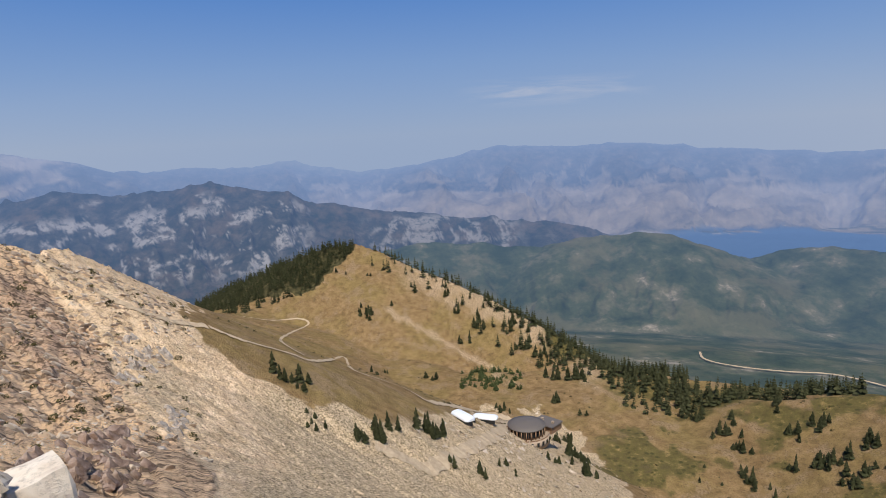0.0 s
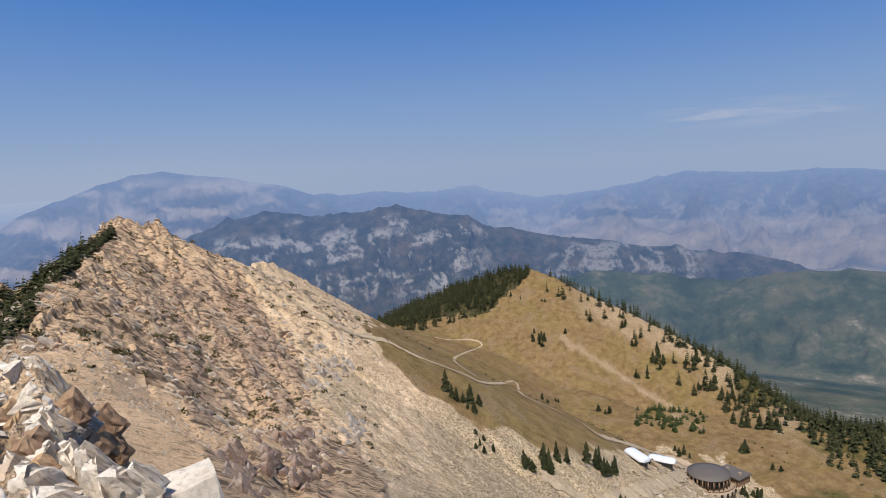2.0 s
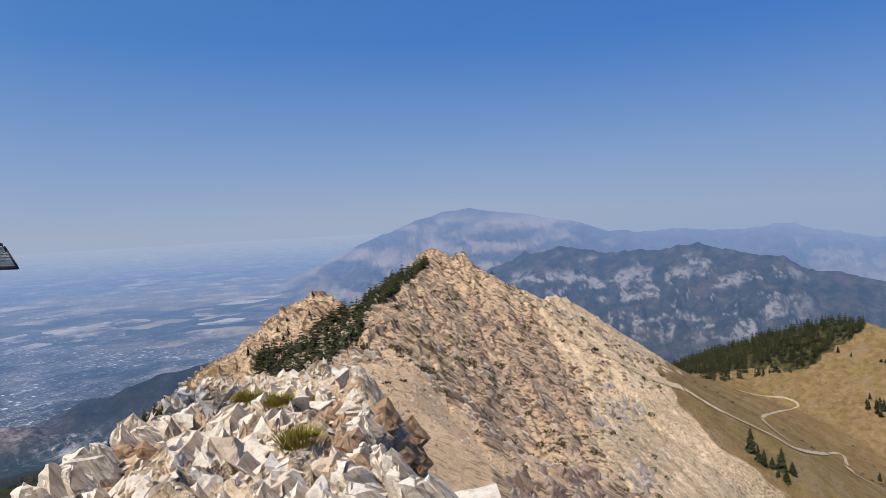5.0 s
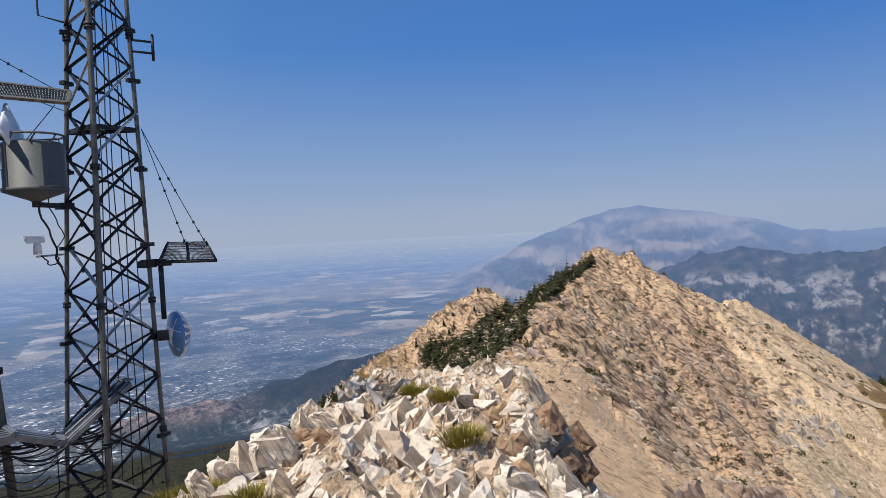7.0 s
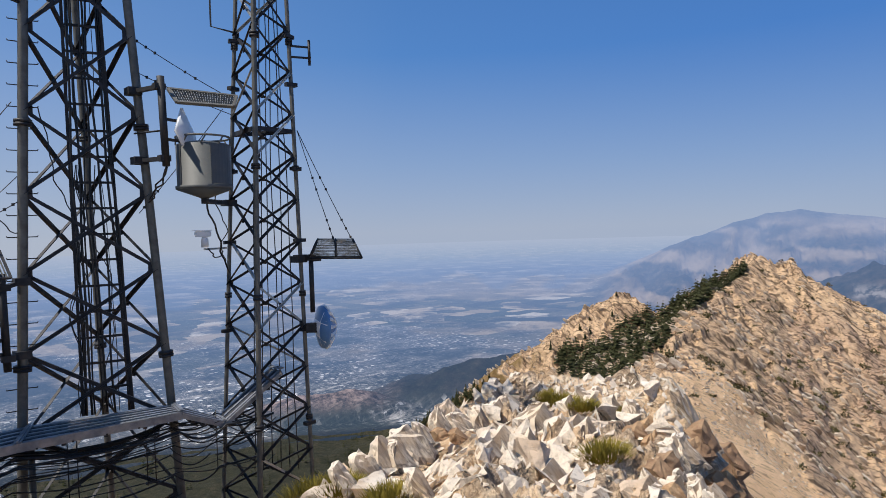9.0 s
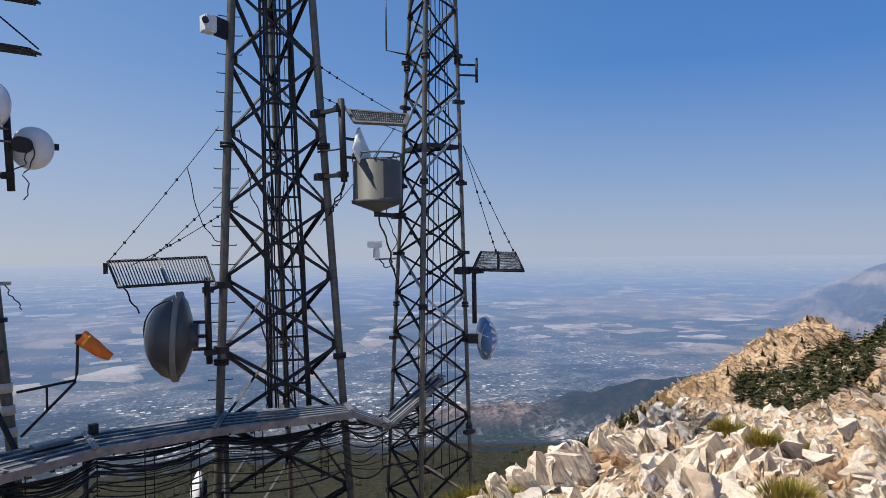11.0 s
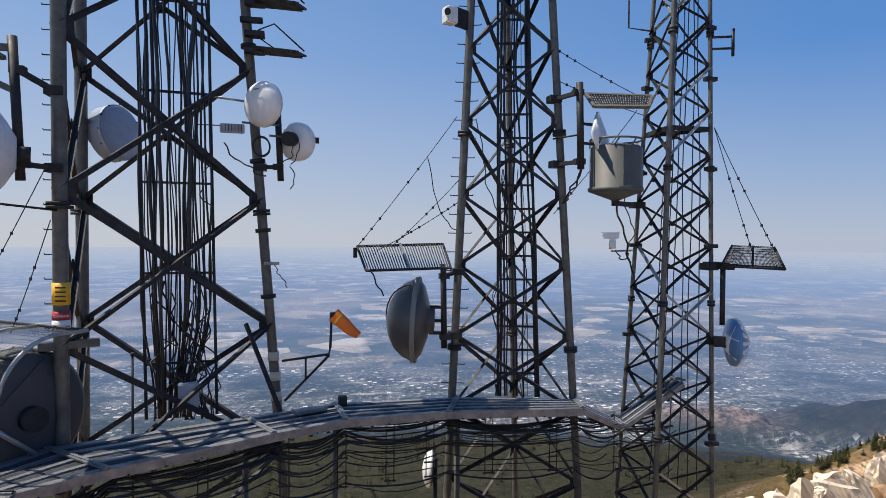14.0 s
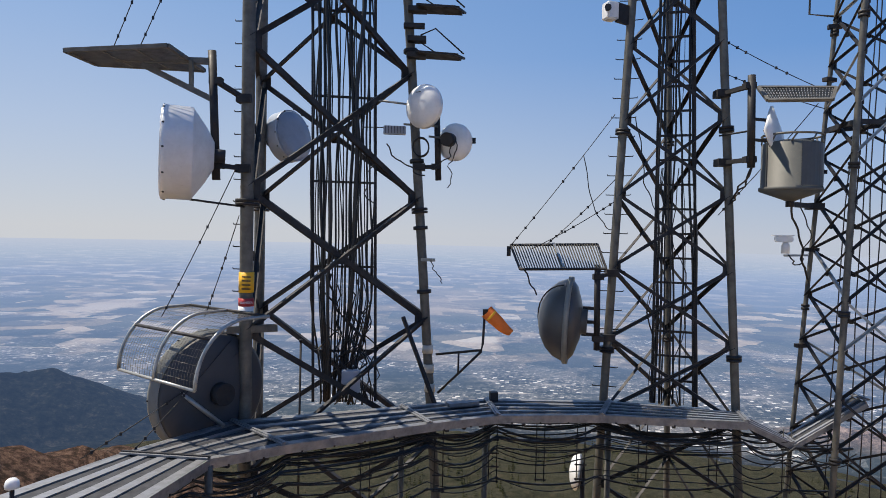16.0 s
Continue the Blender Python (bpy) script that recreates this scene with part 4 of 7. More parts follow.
WHITE = painted("white_radome", (0.74, 0.75, 0.76), 0.35, 0.15)
GREY = painted("grey_drum", (0.20, 0.205, 0.19), 0.6, 0.2)
GREYDARK = painted("dark_radome", (0.065, 0.068, 0.072), 0.38, 0.2)
BOX = painted("box_grey", (0.38, 0.40, 0.45), 0.5, 0.1)
CABLE = painted("black_cable", (0.012, 0.012, 0.013), 0.45, 0.1)
ORANGE = painted("sock_orange", (0.85, 0.20, 0.03), 0.8, 0.05)
YELLOW = painted("sign_yellow", (0.85, 0.45, 0.02), 0.5, 0.1)
RED = painted("sign_red", (0.45, 0.03, 0.03), 0.5, 0.1)
PAPER = painted("sign_white", (0.75, 0.74, 0.72), 0.5, 0.1)
INK = painted("sign_ink", (0.02, 0.02, 0.02), 0.6, 0.0)
RUST = steel("rusty_steel", (0.16, 0.09, 0.055), 0.75, 0.3, 0.6)
LIT = steel("pale_zinc", (0.42, 0.43, 0.42), 0.45, 0.6, 0.05)
BAND = painted("pale_band", (0.62, 0.56, 0.46), 0.5, 0.1)
BLUE = painted("blue_film", (0.10, 0.22, 0.42), 0.3, 0.0)
MIRROR = Mat("bare_aluminium", 0.25, 0.9, 0.5).color((0.75, 0.77, 0.8)).m


# ---- the three towers ----
def on_leg(leg, z):
    (x0, y0, z0), (x1, y1, z1) = leg
    t = (z - z0) / (z1 - z0)
    return Vector((x0 + (x1 - x0) * t, y0 + (y1 - y0) * t, z))


def lattice_tower(label, legs, radii, levels, brace_w, bottom, top, plates=True, light=()):
    root = thing("lattice_tower", label, "radio tower", "towers on the summit", on_leg(legs[0], bottom))
    inv = Matrix.Translation(-root.location)

    def add(name, bm, mat, lab=""):
        bm.transform(inv)
        return part(name, bm, mat, root, lab)

    for leg, r in zip(legs, radii):
        limb = add("leg", tube([on_leg(leg, bottom + (top - bottom) * i / 8) for i in range(9)], r, 14), GALV)
        for z in levels[::3]:
            p, up = on_leg(leg, z - 0.22), on_leg(leg, z) - on_leg(leg, z - 1)
            for lift in (0.0, 0.05):
                fl = lathe([(r * 1.75, -0.02), (r * 1.75, 0.02)], p + up * lift, up, 14)
                fl.transform(inv)
                part("flange", fl, DARK, limb)
    for i in range(len(legs)):
        la, lb = legs[i], legs[(i + 1) % len(legs)]
        pa, pb = on_leg(la, 0), on_leg(lb, 0)
        out = (pb - pa).cross(Vector((0, 0, 1)))
        for z0, z1 in zip(levels[:-1], levels[1:]):
            for p, q, s in ((on_leg(la, z0), on_leg(lb, z1), 1), (on_leg(la, z1), on_leg(lb, z0), -1)):
                off = out.normalized() * 0.02 * s
                mat = LIT if random.random() < 0.12 and light else DARK
                add("brace", angle_iron(p + off, q + off, brace_w, out * s), mat)
            if plates:
                mid = (on_leg(la, z0) + on_leg(lb, z1) + on_leg(la, z1) + on_leg(lb, z0)) / 4
                add("gusset", beam(mid - Vector((0, 0, brace_w)), mid + Vector((0, 0, brace_w)), brace_w * 1.5, 0.016, side=pb - pa), DARK)
        if plates:
            for z in levels:
                for l, m in ((la, lb), (lb, la)):
                    p = on_leg(l, z)
                    d = (on_leg(m, z) - p).normalized()
                    add("gusset", beam(p + d * brace_w, p + d * brace_w * 2.4, 0.014, brace_w * 2.6, side=out), DARK)
    return root, add


T1 = [((-2.80, 9.38, -4), (-2.83, 9.38, 3)), ((-3.37, 12.03, -4), (-3.40, 12.03, 4)), ((-0.16, 11.18, -4.0), (-0.77, 11.16, 3.84))]
T2 = [((2.51, 10.94, -4.1), (2.84, 10.87, 3.96)), ((4.55, 10.31, -4.1), (4.09, 10.48, 3.94)), ((4.12, 12.3, -4.1), (3.80, 11.95, 3.96))]
T3 = [((5.41, 10.56, -3.7), (5.83, 10.34, 4.06)), ((5.53, 9.58, -3.7), (5.69, 9.50, 3.75)), ((6.44, 9.49, -3.7), (6.33, 9.56, 3.83))]
tower_a, add_a = lattice_tower("tall grey lattice tower wrapped with black cables", T1, (0.09, 0.095, 0.078), [-5.45, -3.42, -1.4, 0.58, 2.62, 4.65], 0.078, -7.5, 6.2)
tower_b, add_b = lattice_tower("grey three-legged lattice tower with a cable ladder", T2, (0.068, 0.064, 0.055), [-5.2, -4.0, -2.8, -1.61, -0.45, 0.71, 1.91, 3.11, 4.3, 5.5], 0.05, -7.5, 6.2)
tower_c, add_c = lattice_tower("slender grey lattice tower with thin angle bracing", T3, (0.034, 0.043, 0.034), [-5.0 + 0.7 * i for i in range(16)], 0.033, -7.5, 6.0, light=(1,))

# rungs and climbing pegs on the legs
for add, leg, side in ((add_a, T1[0], (-1, 0.1, 0)), (add_b, T2[0], (-1, 0.1, 0)), (add_b, T2[0], (0.9, -0.4, 0))):
    for i in range(26):
        p = on_leg(leg, -2.4 + 0.31 * i)
        d = Vector(side)
        add("climbing_peg", tube([p, p + d * 0.19, p + d * 0.192 + Vector((0, 0, 0.02))], 0.008, 5), DARK)
for leg, z in ((T3[0], 1.72), ):
    ring = [on_leg(l, z) for l in T3]
    for p, q in zip(ring, ring[1:] + ring[:1]):
        add_c("ring_beam", beam(p, q, 0.03, 0.07), DARK)
        add_c("ring_beam", beam(p + Vector((0, 0, 0.0)), lerp(q, ring[0], 0.5), 0.025, 0.03), DARK)


def wander(p, q, n, amp, sag=0.0):
    """Points of a hanging or strapped cable between p and q."""
    p, q = Vector(p), Vector(q)
    ph = [random.uniform(0, 6.28) for _ in range(4)]
    out = []
    for i in range(n + 1):
        t = i / n
        env = math.sin(math.pi * t) ** 0.6 if 0 < t < 1 else 0
        o = Vector((math.sin(t * 9 + ph[0]) + 0.5 * math.sin(t * 23 + ph[1]), math.sin(t * 8 + ph[2]), 0.3 * math.sin(t * 11 + ph[3]))) * amp * env
        out.append(lerp(p, q, t) + o - Vector((0, 0, sag * 4 * t * (1 - t))))
    return out


# cable ladders inside the towers
def cable_ladder(add, low_a, low_b, high_a, high_b, rung_z, cables, gather=None, thick=0.017):
    for p, q in ((low_a, high_a), (low_b, high_b)):
        add("ladder_rail", beam(p, q, 0.045, 0.03, side=Vector(low_b) - Vector(low_a)), DARK)
    for z in rung_z:
        t = (z - low_a[2]) / (high_a[2] - low_a[2])
        add("ladder_rung", beam(lerp(low_a, high_a, t), lerp(low_b, high_b, t), 0.035, 0.035), DARK)
    for i in range(cables):
        u = (i + 0.5) / cables + random.uniform(-0.03, 0.03)
        off = Vector((0, random.uniform(-0.10, 0.05), 0))
        lo, hi = lerp(low_a, low_b, u) + off, lerp(high_a, high_b, u) + off
        pts = wander(lo, hi, 26, 0.032)
        if gather is not None:
            pts = [lerp(p, Vector((gather[0] + (u - 0.5) * 0.5, gather[1], p.z)), smooth(np.float64(p.z), gather[2] + 1.8, gather[2])) for p in pts]
        r = thick * random.choice((0.45, 0.6, 0.8, 1.0, 1.3))
        add("cable", tube(pts, r, 6), CABLE)


random.seed(4)
cable_ladder(add_a, (-2.12, 10.72, -2.72), (-1.14, 10.86, -2.72), (-2.28, 10.72, 5.9), (-1.31, 10.86, 5.9),
             [-1.9 + 1.35 * i for i in range(6)], 24, (-1.75, 10.75, -2.72), 0.02)
add_a("cable", tube(wander((-1.55, 10.6, -1.4), (-1.35, 10.6, 5.9), 24, 0.03), 0.034, 8), CABLE)
add_a("cable", tube(wander((-1.85, 10.6, -2.6), (-2.0, 10.6, 5.9), 24, 0.03), 0.028, 8), CABLE)
for i in range(16):
    a0 = Vector((random.uniform(-2.15, -1.15), 10.72, random.uniform(-1.6, -0.6)))
    add_a("cable", tube(wander(a0, (random.uniform(-2.1, -1.1), 10.6, -2.72), 12, 0.12), random.choice((0.009, 0.012, 0.016)), 6), CABLE)
l0, r0 = on_leg(T2[0], -2.7), on_leg(T2[1], -2.7)
l1, r1 = on_leg(T2[0], 5.9), on_leg(T2[1], 5.9)
deep = Vector((0.12, 0.38, 0))
cable_ladder(add_b, lerp(l0, r0, 0.38) + deep, lerp(l0, r0, 0.72) + deep, lerp(l1, r1, 0.30) + deep, lerp(l1, r1, 0.72) + deep,
             [-2.3 + 0.4 * i for i in range(20)], 7, None, 0.013)
for u in (0.40, 0.44, 0.70, 0.73):
    add_b("cable", tube(wander(lerp(l0, r0, u) + deep, lerp(l1, r1, u - 0.05) + deep, 26, 0.02), 0.019, 6), CABLE)
for i in range(4):
    a0, a1 = lerp(l0, r0, random.uniform(0.3, 0.75)) + deep, lerp(l1, r1, random.uniform(0.4, 0.6)) + deep
    add_b("cable", tube(wander(a0, lerp(a0, a1, 0.45), 18, 0.1), 0.008, 5), CABLE)
for i in range(6):
    a0, a1 = lerp(on_leg(T3[0], -4), on_leg(T3[2], -4), 0.35 + 0.1 * i), lerp(on_leg(T3[0], 6), on_leg(T3[2], 6), 0.4 + 0.08 * i)
    add_c("cable", tube(wander(a0, a1, 24, 0.02), 0.009, 5), CABLE)

# tower details: signs, bands, brackets
boards = {}
for z0, z1, mat, lab in ((-0.86, -0.58, YELLOW, "yellow warning sign"), (-1.05, -0.94, RED, "red danger strip"), (-1.22, -1.05, PAPER, "white keep off sign")):
    boards[lab] = add_a("sign", lathe([(0.104, z0), (0.104, z1)], (-2.81, 9.38, 0), (0, 0, 1), 20), mat, lab)


def letters(add, text, centre, size, mat, facing, name="lettering"):
    cu = bpy.data.curves.new(name, "FONT")
    cu.body, cu.size, cu.align_x, cu.align_y, cu.extrude = text, size, "CENTER", "CENTER", 0.002
    ob = bpy.data.objects.new(name, cu)
    scene.collection.objects.link(ob)
    bpy.context.view_layer.update()
    me = bpy.data.meshes.new_from_object(ob.evaluated_get(bpy.context.evaluated_depsgraph_get()))
    bpy.data.objects.remove(ob)
    bm = bmesh.new()
    bm.from_mesh(me)
    n = Vector(facing).normalized()
    x = Vector((0, 0, 1)).cross(n).normalized()
    m = Matrix((x, n.cross(x), n)).transposed().to_4x4()
    bm.transform(Matrix.Translation(centre) @ m)
    return add(name, bm, mat)


letters(add_a, "DANGER", (-2.775, 9.272, -0.995), 0.042, PAPER, (0.28, -1, 0)).parent = boards["red danger strip"]
letters(add_a, "KEEP OFF", (-2.775, 9.272, -1.13), 0.045, INK, (0.28, -1, 0)).parent = boards["white keep off sign"]
for i in range(4):
    add_a("sign_bar", beam((-2.84, 9.268, -0.64 - 0.055 * i), (-2.72, 9.268, -0.64 - 0.055 * i), 0.006, 0.018, side=(0, 1, 0)), INK).parent = boards["yellow warning sign"]
for z in (-1.98, -2.3, -2.62):
    add_a("band", lathe([(0.09, z), (0.09, z + 0.14)], (on_leg(T1[2], z).x, on_leg(T1[2], z).y, 0), (0, 0, 1), 18), BAND, "pale reflective band")
add_a("junction_box", block((-1.49, 10.5, -2.32), (0.29, 0.16, 0.34), 8, None, 0.012), BOX, "pale grey junction box")
add_a("lamp_head", block((-0.34, 11.05, -0.42), (0.22, 0.09, 0.05), -25), LIT, "small tilted floodlight")
add_a("cable", tube(wander((-0.30, 11.02, -0.44), (-0.1, 11.0, -0.8), 10, 0.03), 0.008, 5), CABLE)
add_a("strut", beam((-0.72, 10.9, -1.35), (-0.15, 10.4, -2.68), 0.05, 0.05), DARK)
for leg, add in ((T1[2], add_a), ):
    for z in (-0.95, 0.1, 1.2, 3.0):
        add("clamp", lathe([(0.12, -0.03), (0.12, 0.03)], on_leg(leg, z), (-0.08, 0, 1), 12), DARK)
for leg in (T3[0], T3[2]):
    for z in (-3.2, -1.6, -0.1, 1.1, 2.5, 3.3):
        p = on_leg(leg, z)
        add_c("clamp", block(p, (0.2, 0.09, 0.06), random.uniform(-30, 30)), DARK)


BLUEGREY = painted("blue_grey_radome", (0.34, 0.39, 0.47), 0.4, 0.2)

# ---- antennas ----
def drum_dish(label, c, axis, r, shroud, cone, mat, face_mat=None, hub=0.09, group="antennas on the towers", back_mat=None):
    """A shrouded dish: c is the rim's centre and axis its outward way."""
    root = thing("dish_antenna", label, "antenna", group, c)
    ax = Vector(axis).normalized()
    if back_mat:
        part("back_plate", lathe([(r * 0.97, -shroud - 0.008), (r * 0.93, -shroud - cone * 0.35), (r * 0.7, -shroud - cone * 0.75), (r * 0.3, -shroud - cone - 0.008), (0.02, -shroud - cone - 0.008)], (0, 0, 0), ax, 40), back_mat, root, "back shell darkened to stand for shade")
    shell = part("shroud", lathe([(r, 0), (r * 1.012, -0.01), (r * 1.012, -0.05), (r, -0.055), (r, -shroud), (r * 0.97, -shroud - cone * 0.04), (r * 0.62, -shroud - cone * 0.6), (r * 0.3, -shroud - cone), (0.02, -shroud - cone)], (0, 0, 0), ax, 40), mat, root)
    part("radome", lathe([(r * 0.95, 0.002), (r * 0.94, 0.012), (r * 0.6, 0.02), (0.01, 0.025)], (0, 0, 0), ax, 40), face_mat or mat, root)
    part("hub", lathe([(hub, -shroud - cone - 0.14), (hub, -shroud - cone + 0.03)], (0, 0, 0), ax, 16), DARK, root)
    side = ax.cross(Vector((0, 0, 1)))
    for k in range(12):
        a = math.tau * k / 12
        o = (side * math.cos(a) + Vector((0, 0, 1)) * math.sin(a)) * (r * 1.012)
        part("bolt", block(o - ax * 0.03, (0.022, 0.022, 0.022)), DARK, shell)
    return root


def mount_pipe(add, a, b, arms, r=0.05):
    add("mount_pipe", tube([a, b], r, 12), DARK)
    for p, q in arms:
        add("mount_arm", beam(p, q, 0.07, 0.06), DARK)
        add("pipe_clamp", block(lerp(p, q, 0.06), (0.16, 0.13, 0.09)), DARK)
        add("pipe_clamp", block(lerp(p, q, 0.92), (0.2, 0.2, 0.11)), DARK)


# tower with cables: white drum, shield above, brackets
mount_pipe(add_a, (-3.21, 9.04, 2.36), (-3.14, 9.07, 0.66), [((-3.18, 9.05, 1.98), (-2.83, 9.38, 1.78)), ((-3.15, 9.06, 0.86), (-2.83, 9.38, 0.84))], 0.055)
drum_dish("white drum-shaped dish antenna under a grating", (-3.72, 8.72, 0.98), (-0.92, -0.36, 0.02), 0.60, 0.36, 0.27, WHITE)
add_a("stay_rod", tube([(-3.55, 8.85, 0.40), (-2.83, 9.3, 0.32)], 0.016, 6), DARK)
ice = thing("ice_shield", "steel grating ice shield on a bracket", "ice shield", "ice shields", (-3.21, 9.04, 2.26))


def local(root, pts):
    return [Vector(p) - root.location for p in pts]


grating(ice, local(ice, [(-4.76, 8.36, 2.14), (-4.76, 9.10, 2.16), (-3.50, 9.55, 2.22), (-3.50, 8.34, 2.22)]), 17, 0.05, 0.03, GALV, 2)
part("bracket_arm", beam(*local(ice, [(-4.0, 8.75, 2.09), (-3.2, 9.04, 1.72)]), 0.05, 0.07), GALV, ice)
part("bracket_arm", beam(*local(ice, [(-4.4, 8.9, 2.2), (-3.2, 9.04, 2.22)]), 0.06, 0.08), GALV, ice)
part("bracket_post", beam(*local(ice, [(-3.45, 8.95, 2.2), (-3.45, 8.97, 1.86)]), 0.05, 0.05), GALV, ice)
drum_dish("pale blue-grey shrouded dish on the far side of a tower", (-2.87, 12.35, 1.75), (0.85, -0.45, 0.15), 0.47, 0.26, 0.22, BLUEGREY)

# big dark drum with hooped mesh guard
bc = Vector((-3.45, 9.05, -2.15))
# dark colour standing for the shade on the big drum's back
SHADED_BACK = painted("shaded_back", (0.05, 0.052, 0.058), 0.6, 0.1)
bu, bv = Vector((-0.6, -0.8, 0)), Vector((0.8, -0.6, 0))
big = drum_dish("large drum dish with a dark back beside the walkway", bc + Vector((0.13, 0.2, -0.04)), (-0.8, 0.6, 0), 0.82, 0.2, 0.14, GREY, GREY, 0.15, back_mat=SHADED_BACK)
guard = thing("mesh_guard", "curved wire mesh ice guard with tubular hoops", "ice shield", "ice shields", bc)


def hoop(k, t):
    a = radians(min(t, 0.8) * 112.5)
    return bv * k + bu * (-0.15 + 0.70 * math.cos(a) - 1.8 * max(t - 0.8, 0)) + Vector((0, 0, 0.24 + 0.79 * math.sin(a)))


for k in (-0.81, 0.09, 0.99):
    part("hoop", tube([hoop(k, i / 14) for i in range(15)], 0.024, 8), LIT, guard)
for t in (0.0, 0.42, 1.0):
    part("guard_rail", tube([hoop(-0.81, t), hoop(0.99, t)], 0.02, 8), LIT if t < 0.3 else DARK, guard)
for k0, k1 in ((-0.81, 0.09), (0.09, 0.99)):
    bm = bmesh.new()
    for i in range(1, 16):
        tube([hoop(k0, i / 16), hoop(k1, i / 16)], 0.0022, 4, bm=bm)
    for i in range(1, 15):
        tube([hoop(k0 + (k1 - k0) * i / 15, j / 10) for j in range(11)], 0.0022, 4, bm=bm)
    part("mesh_panel", bm, GALV, guard, "woven wire mesh panel")
add_a("stay_rod", tube([(-3.5, 8.6, -2.0), (-2.95, 8.95, -2.6)], 0.03, 8), LIT)
add_a("outrigger", beam((-3.05, 9.3, -1.38), (-2.4, 9.5, -1.36), 0.09, 0.1), GALV)

# the right leg of the cabled tower
mount_pipe(add_a, (-0.26, 11.0, 2.25), (-0.20, 11.0, 0.88), [((-0.25, 11.0, 2.08), (-0.62, 11.15, 2.08)), ((-0.22, 11.0, 1.1), (-0.55, 11.15, 1.1))], 0.05)
dome = thing("dish_antenna", "white oval domed radio dish on a tower leg", "antenna", "antennas on the towers", (-0.46, 10.62, 2.0))
part("radome", lathe([(0.345, -0.06), (0.345, 0), (0.33, 0.03), (0.24, 0.08), (0.12, 0.105), (0.01, 0.11)], (0, 0, 0), (-0.55, -0.70, -0.02), 36), WHITE, dome)
part("hub", lathe([(0.09, -0.22), (0.1, -0.06)], (0, 0, 0), (-0.55, -0.70, -0.02), 16), DARK, dome)
part("mark", block((-0.08, -0.105, 0.2), (0.1, 0.004, 0.014), -38), INK, dome, "small dark printed mark")
disc = thing("dish_antenna", "white round dish seen from its back with cables", "antenna", "antennas on the towers", (0.05, 10.98, 1.50))
dax = Vector((0.45, 0.85, 0.05)).normalized()
part("reflector", lathe([(0.02, -0.10), (0.12, -0.095), (0.24, -0.05), (0.305, 0.0), (0.305, 0.03), (0.29, 0.03), (0.2, 0.0), (0.02, -0.03)], (0, 0, 0), dax, 36), WHITE, disc)
part("hub", lathe([(0.11, -0.24), (0.11, -0.09)], (-0.03, 0, 0.03), dax, 18), DARK, disc)
part("arm", beam((-0.42, -0.1, 0.07), (0.3, -0.02, 0.03), 0.03, 0.03), GALV, disc)
part("tip", block((0.31, -0.02, 0.03), (0.06, 0.05, 0.09)), DARK, disc)
part("cable", tube(wander((-0.02, -0.15, 0), (-0.35, -0.1, -0.45), 14, 0.05, 0.12), 0.009, 6), CABLE, disc)
part("cable", tube(wander((0.02, -0.15, 0), (-0.1, -0.1, -0.75), 14, 0.05, 0.05), 0.008, 6), CABLE, disc)
radio = thing("radio_unit", "grey finned radio box on a cross arm", "radio", "", (-0.92, 10.9, 1.64))
part("case", block((0, 0, 0.02), (0.36, 0.14, 0.13), 4, None, 0.01), BOX, radio)
for i in range(7):
    part("fin", block((-0.14 + 0.047 * i, -0.08, 0.02), (0.006, 0.03, 0.11)), DARK, radio)
part("arm", beam((0.14, 0, 0.12), (0.7, 0.02, 0.1), 0.03, 0.03), GALV, radio)
part("arm", beam((-0.5, 0, 0.06), (0.14, 0, 0.06), 0.014, 0.014), DARK, radio)
coil = [Vector((-0.5 + 0.13 * math.cos(i * 0.4), 10.98 + 0.004 * i, 1.42 + 0.15 * math.sin(i * 0.4))) for i in range(50)]
add_a("cable_coil", tube(coil, 0.012, 6), CABLE, "coil of black cable")
add_a("cable", tube(wander((-1.05, 10.95, 1.45), (-0.42, 10.95, 0.95), 14, 0.05, 0.1), 0.012, 6), CABLE)
add_a("cable", tube(wander((-1.3, 10.8, 1.4), (-1.25, 10.8, 0.1), 14, 0.10, 0.0), 0.01, 6), CABLE)
add_a("cross_rod", tube([(-1.25, 10.8, 2.12), (-0.62, 11.05, 2.10)], 0.018, 6), LIT)
for z, tilt in ((2.88, 0.05), (3.62, 0.0)):
    sh = thing("ice_shield", "small flat grey ice shield with thin stays", "ice shield", "ice shields", (-0.6, 11.1, z))
    grating(sh, [(0.0, -0.32, 0.02), (0.62, -0.42, -0.04), (0.78, -0.02, 0.0), (0.1, 0.12, 0.06)], 9, 0.03, 0.03, DARK, 0, DARK)
    part("sheet", beam((0.02, -0.1, 0.02), (0.7, -0.2, -0.03), 0.42, 0.012), DARK, sh)
    part("stay", tube([(0.06, -0.1, 0.34), (0.3, -0.2, 0.42), (0.76, -0.22, 0.02)], 0.012, 6), DARK, sh)
    part("stay", tube([(0.05, -0.02, 0.25), (0.35, -0.12, 0.03)], 0.01, 6), DARK, sh)
    part("clamp", block((0.0, -0.05, 0.28), (0.3, 0.2, 0.08)), DARK, sh)
    part("clamp", block((0.0, -0.05, 0.02), (0.3, 0.2, 0.08)), DARK, sh)
    part("clamp", block((-0.05, -0.05, 0.5), (0.34, 0.12, 0.07)), DARK, sh)

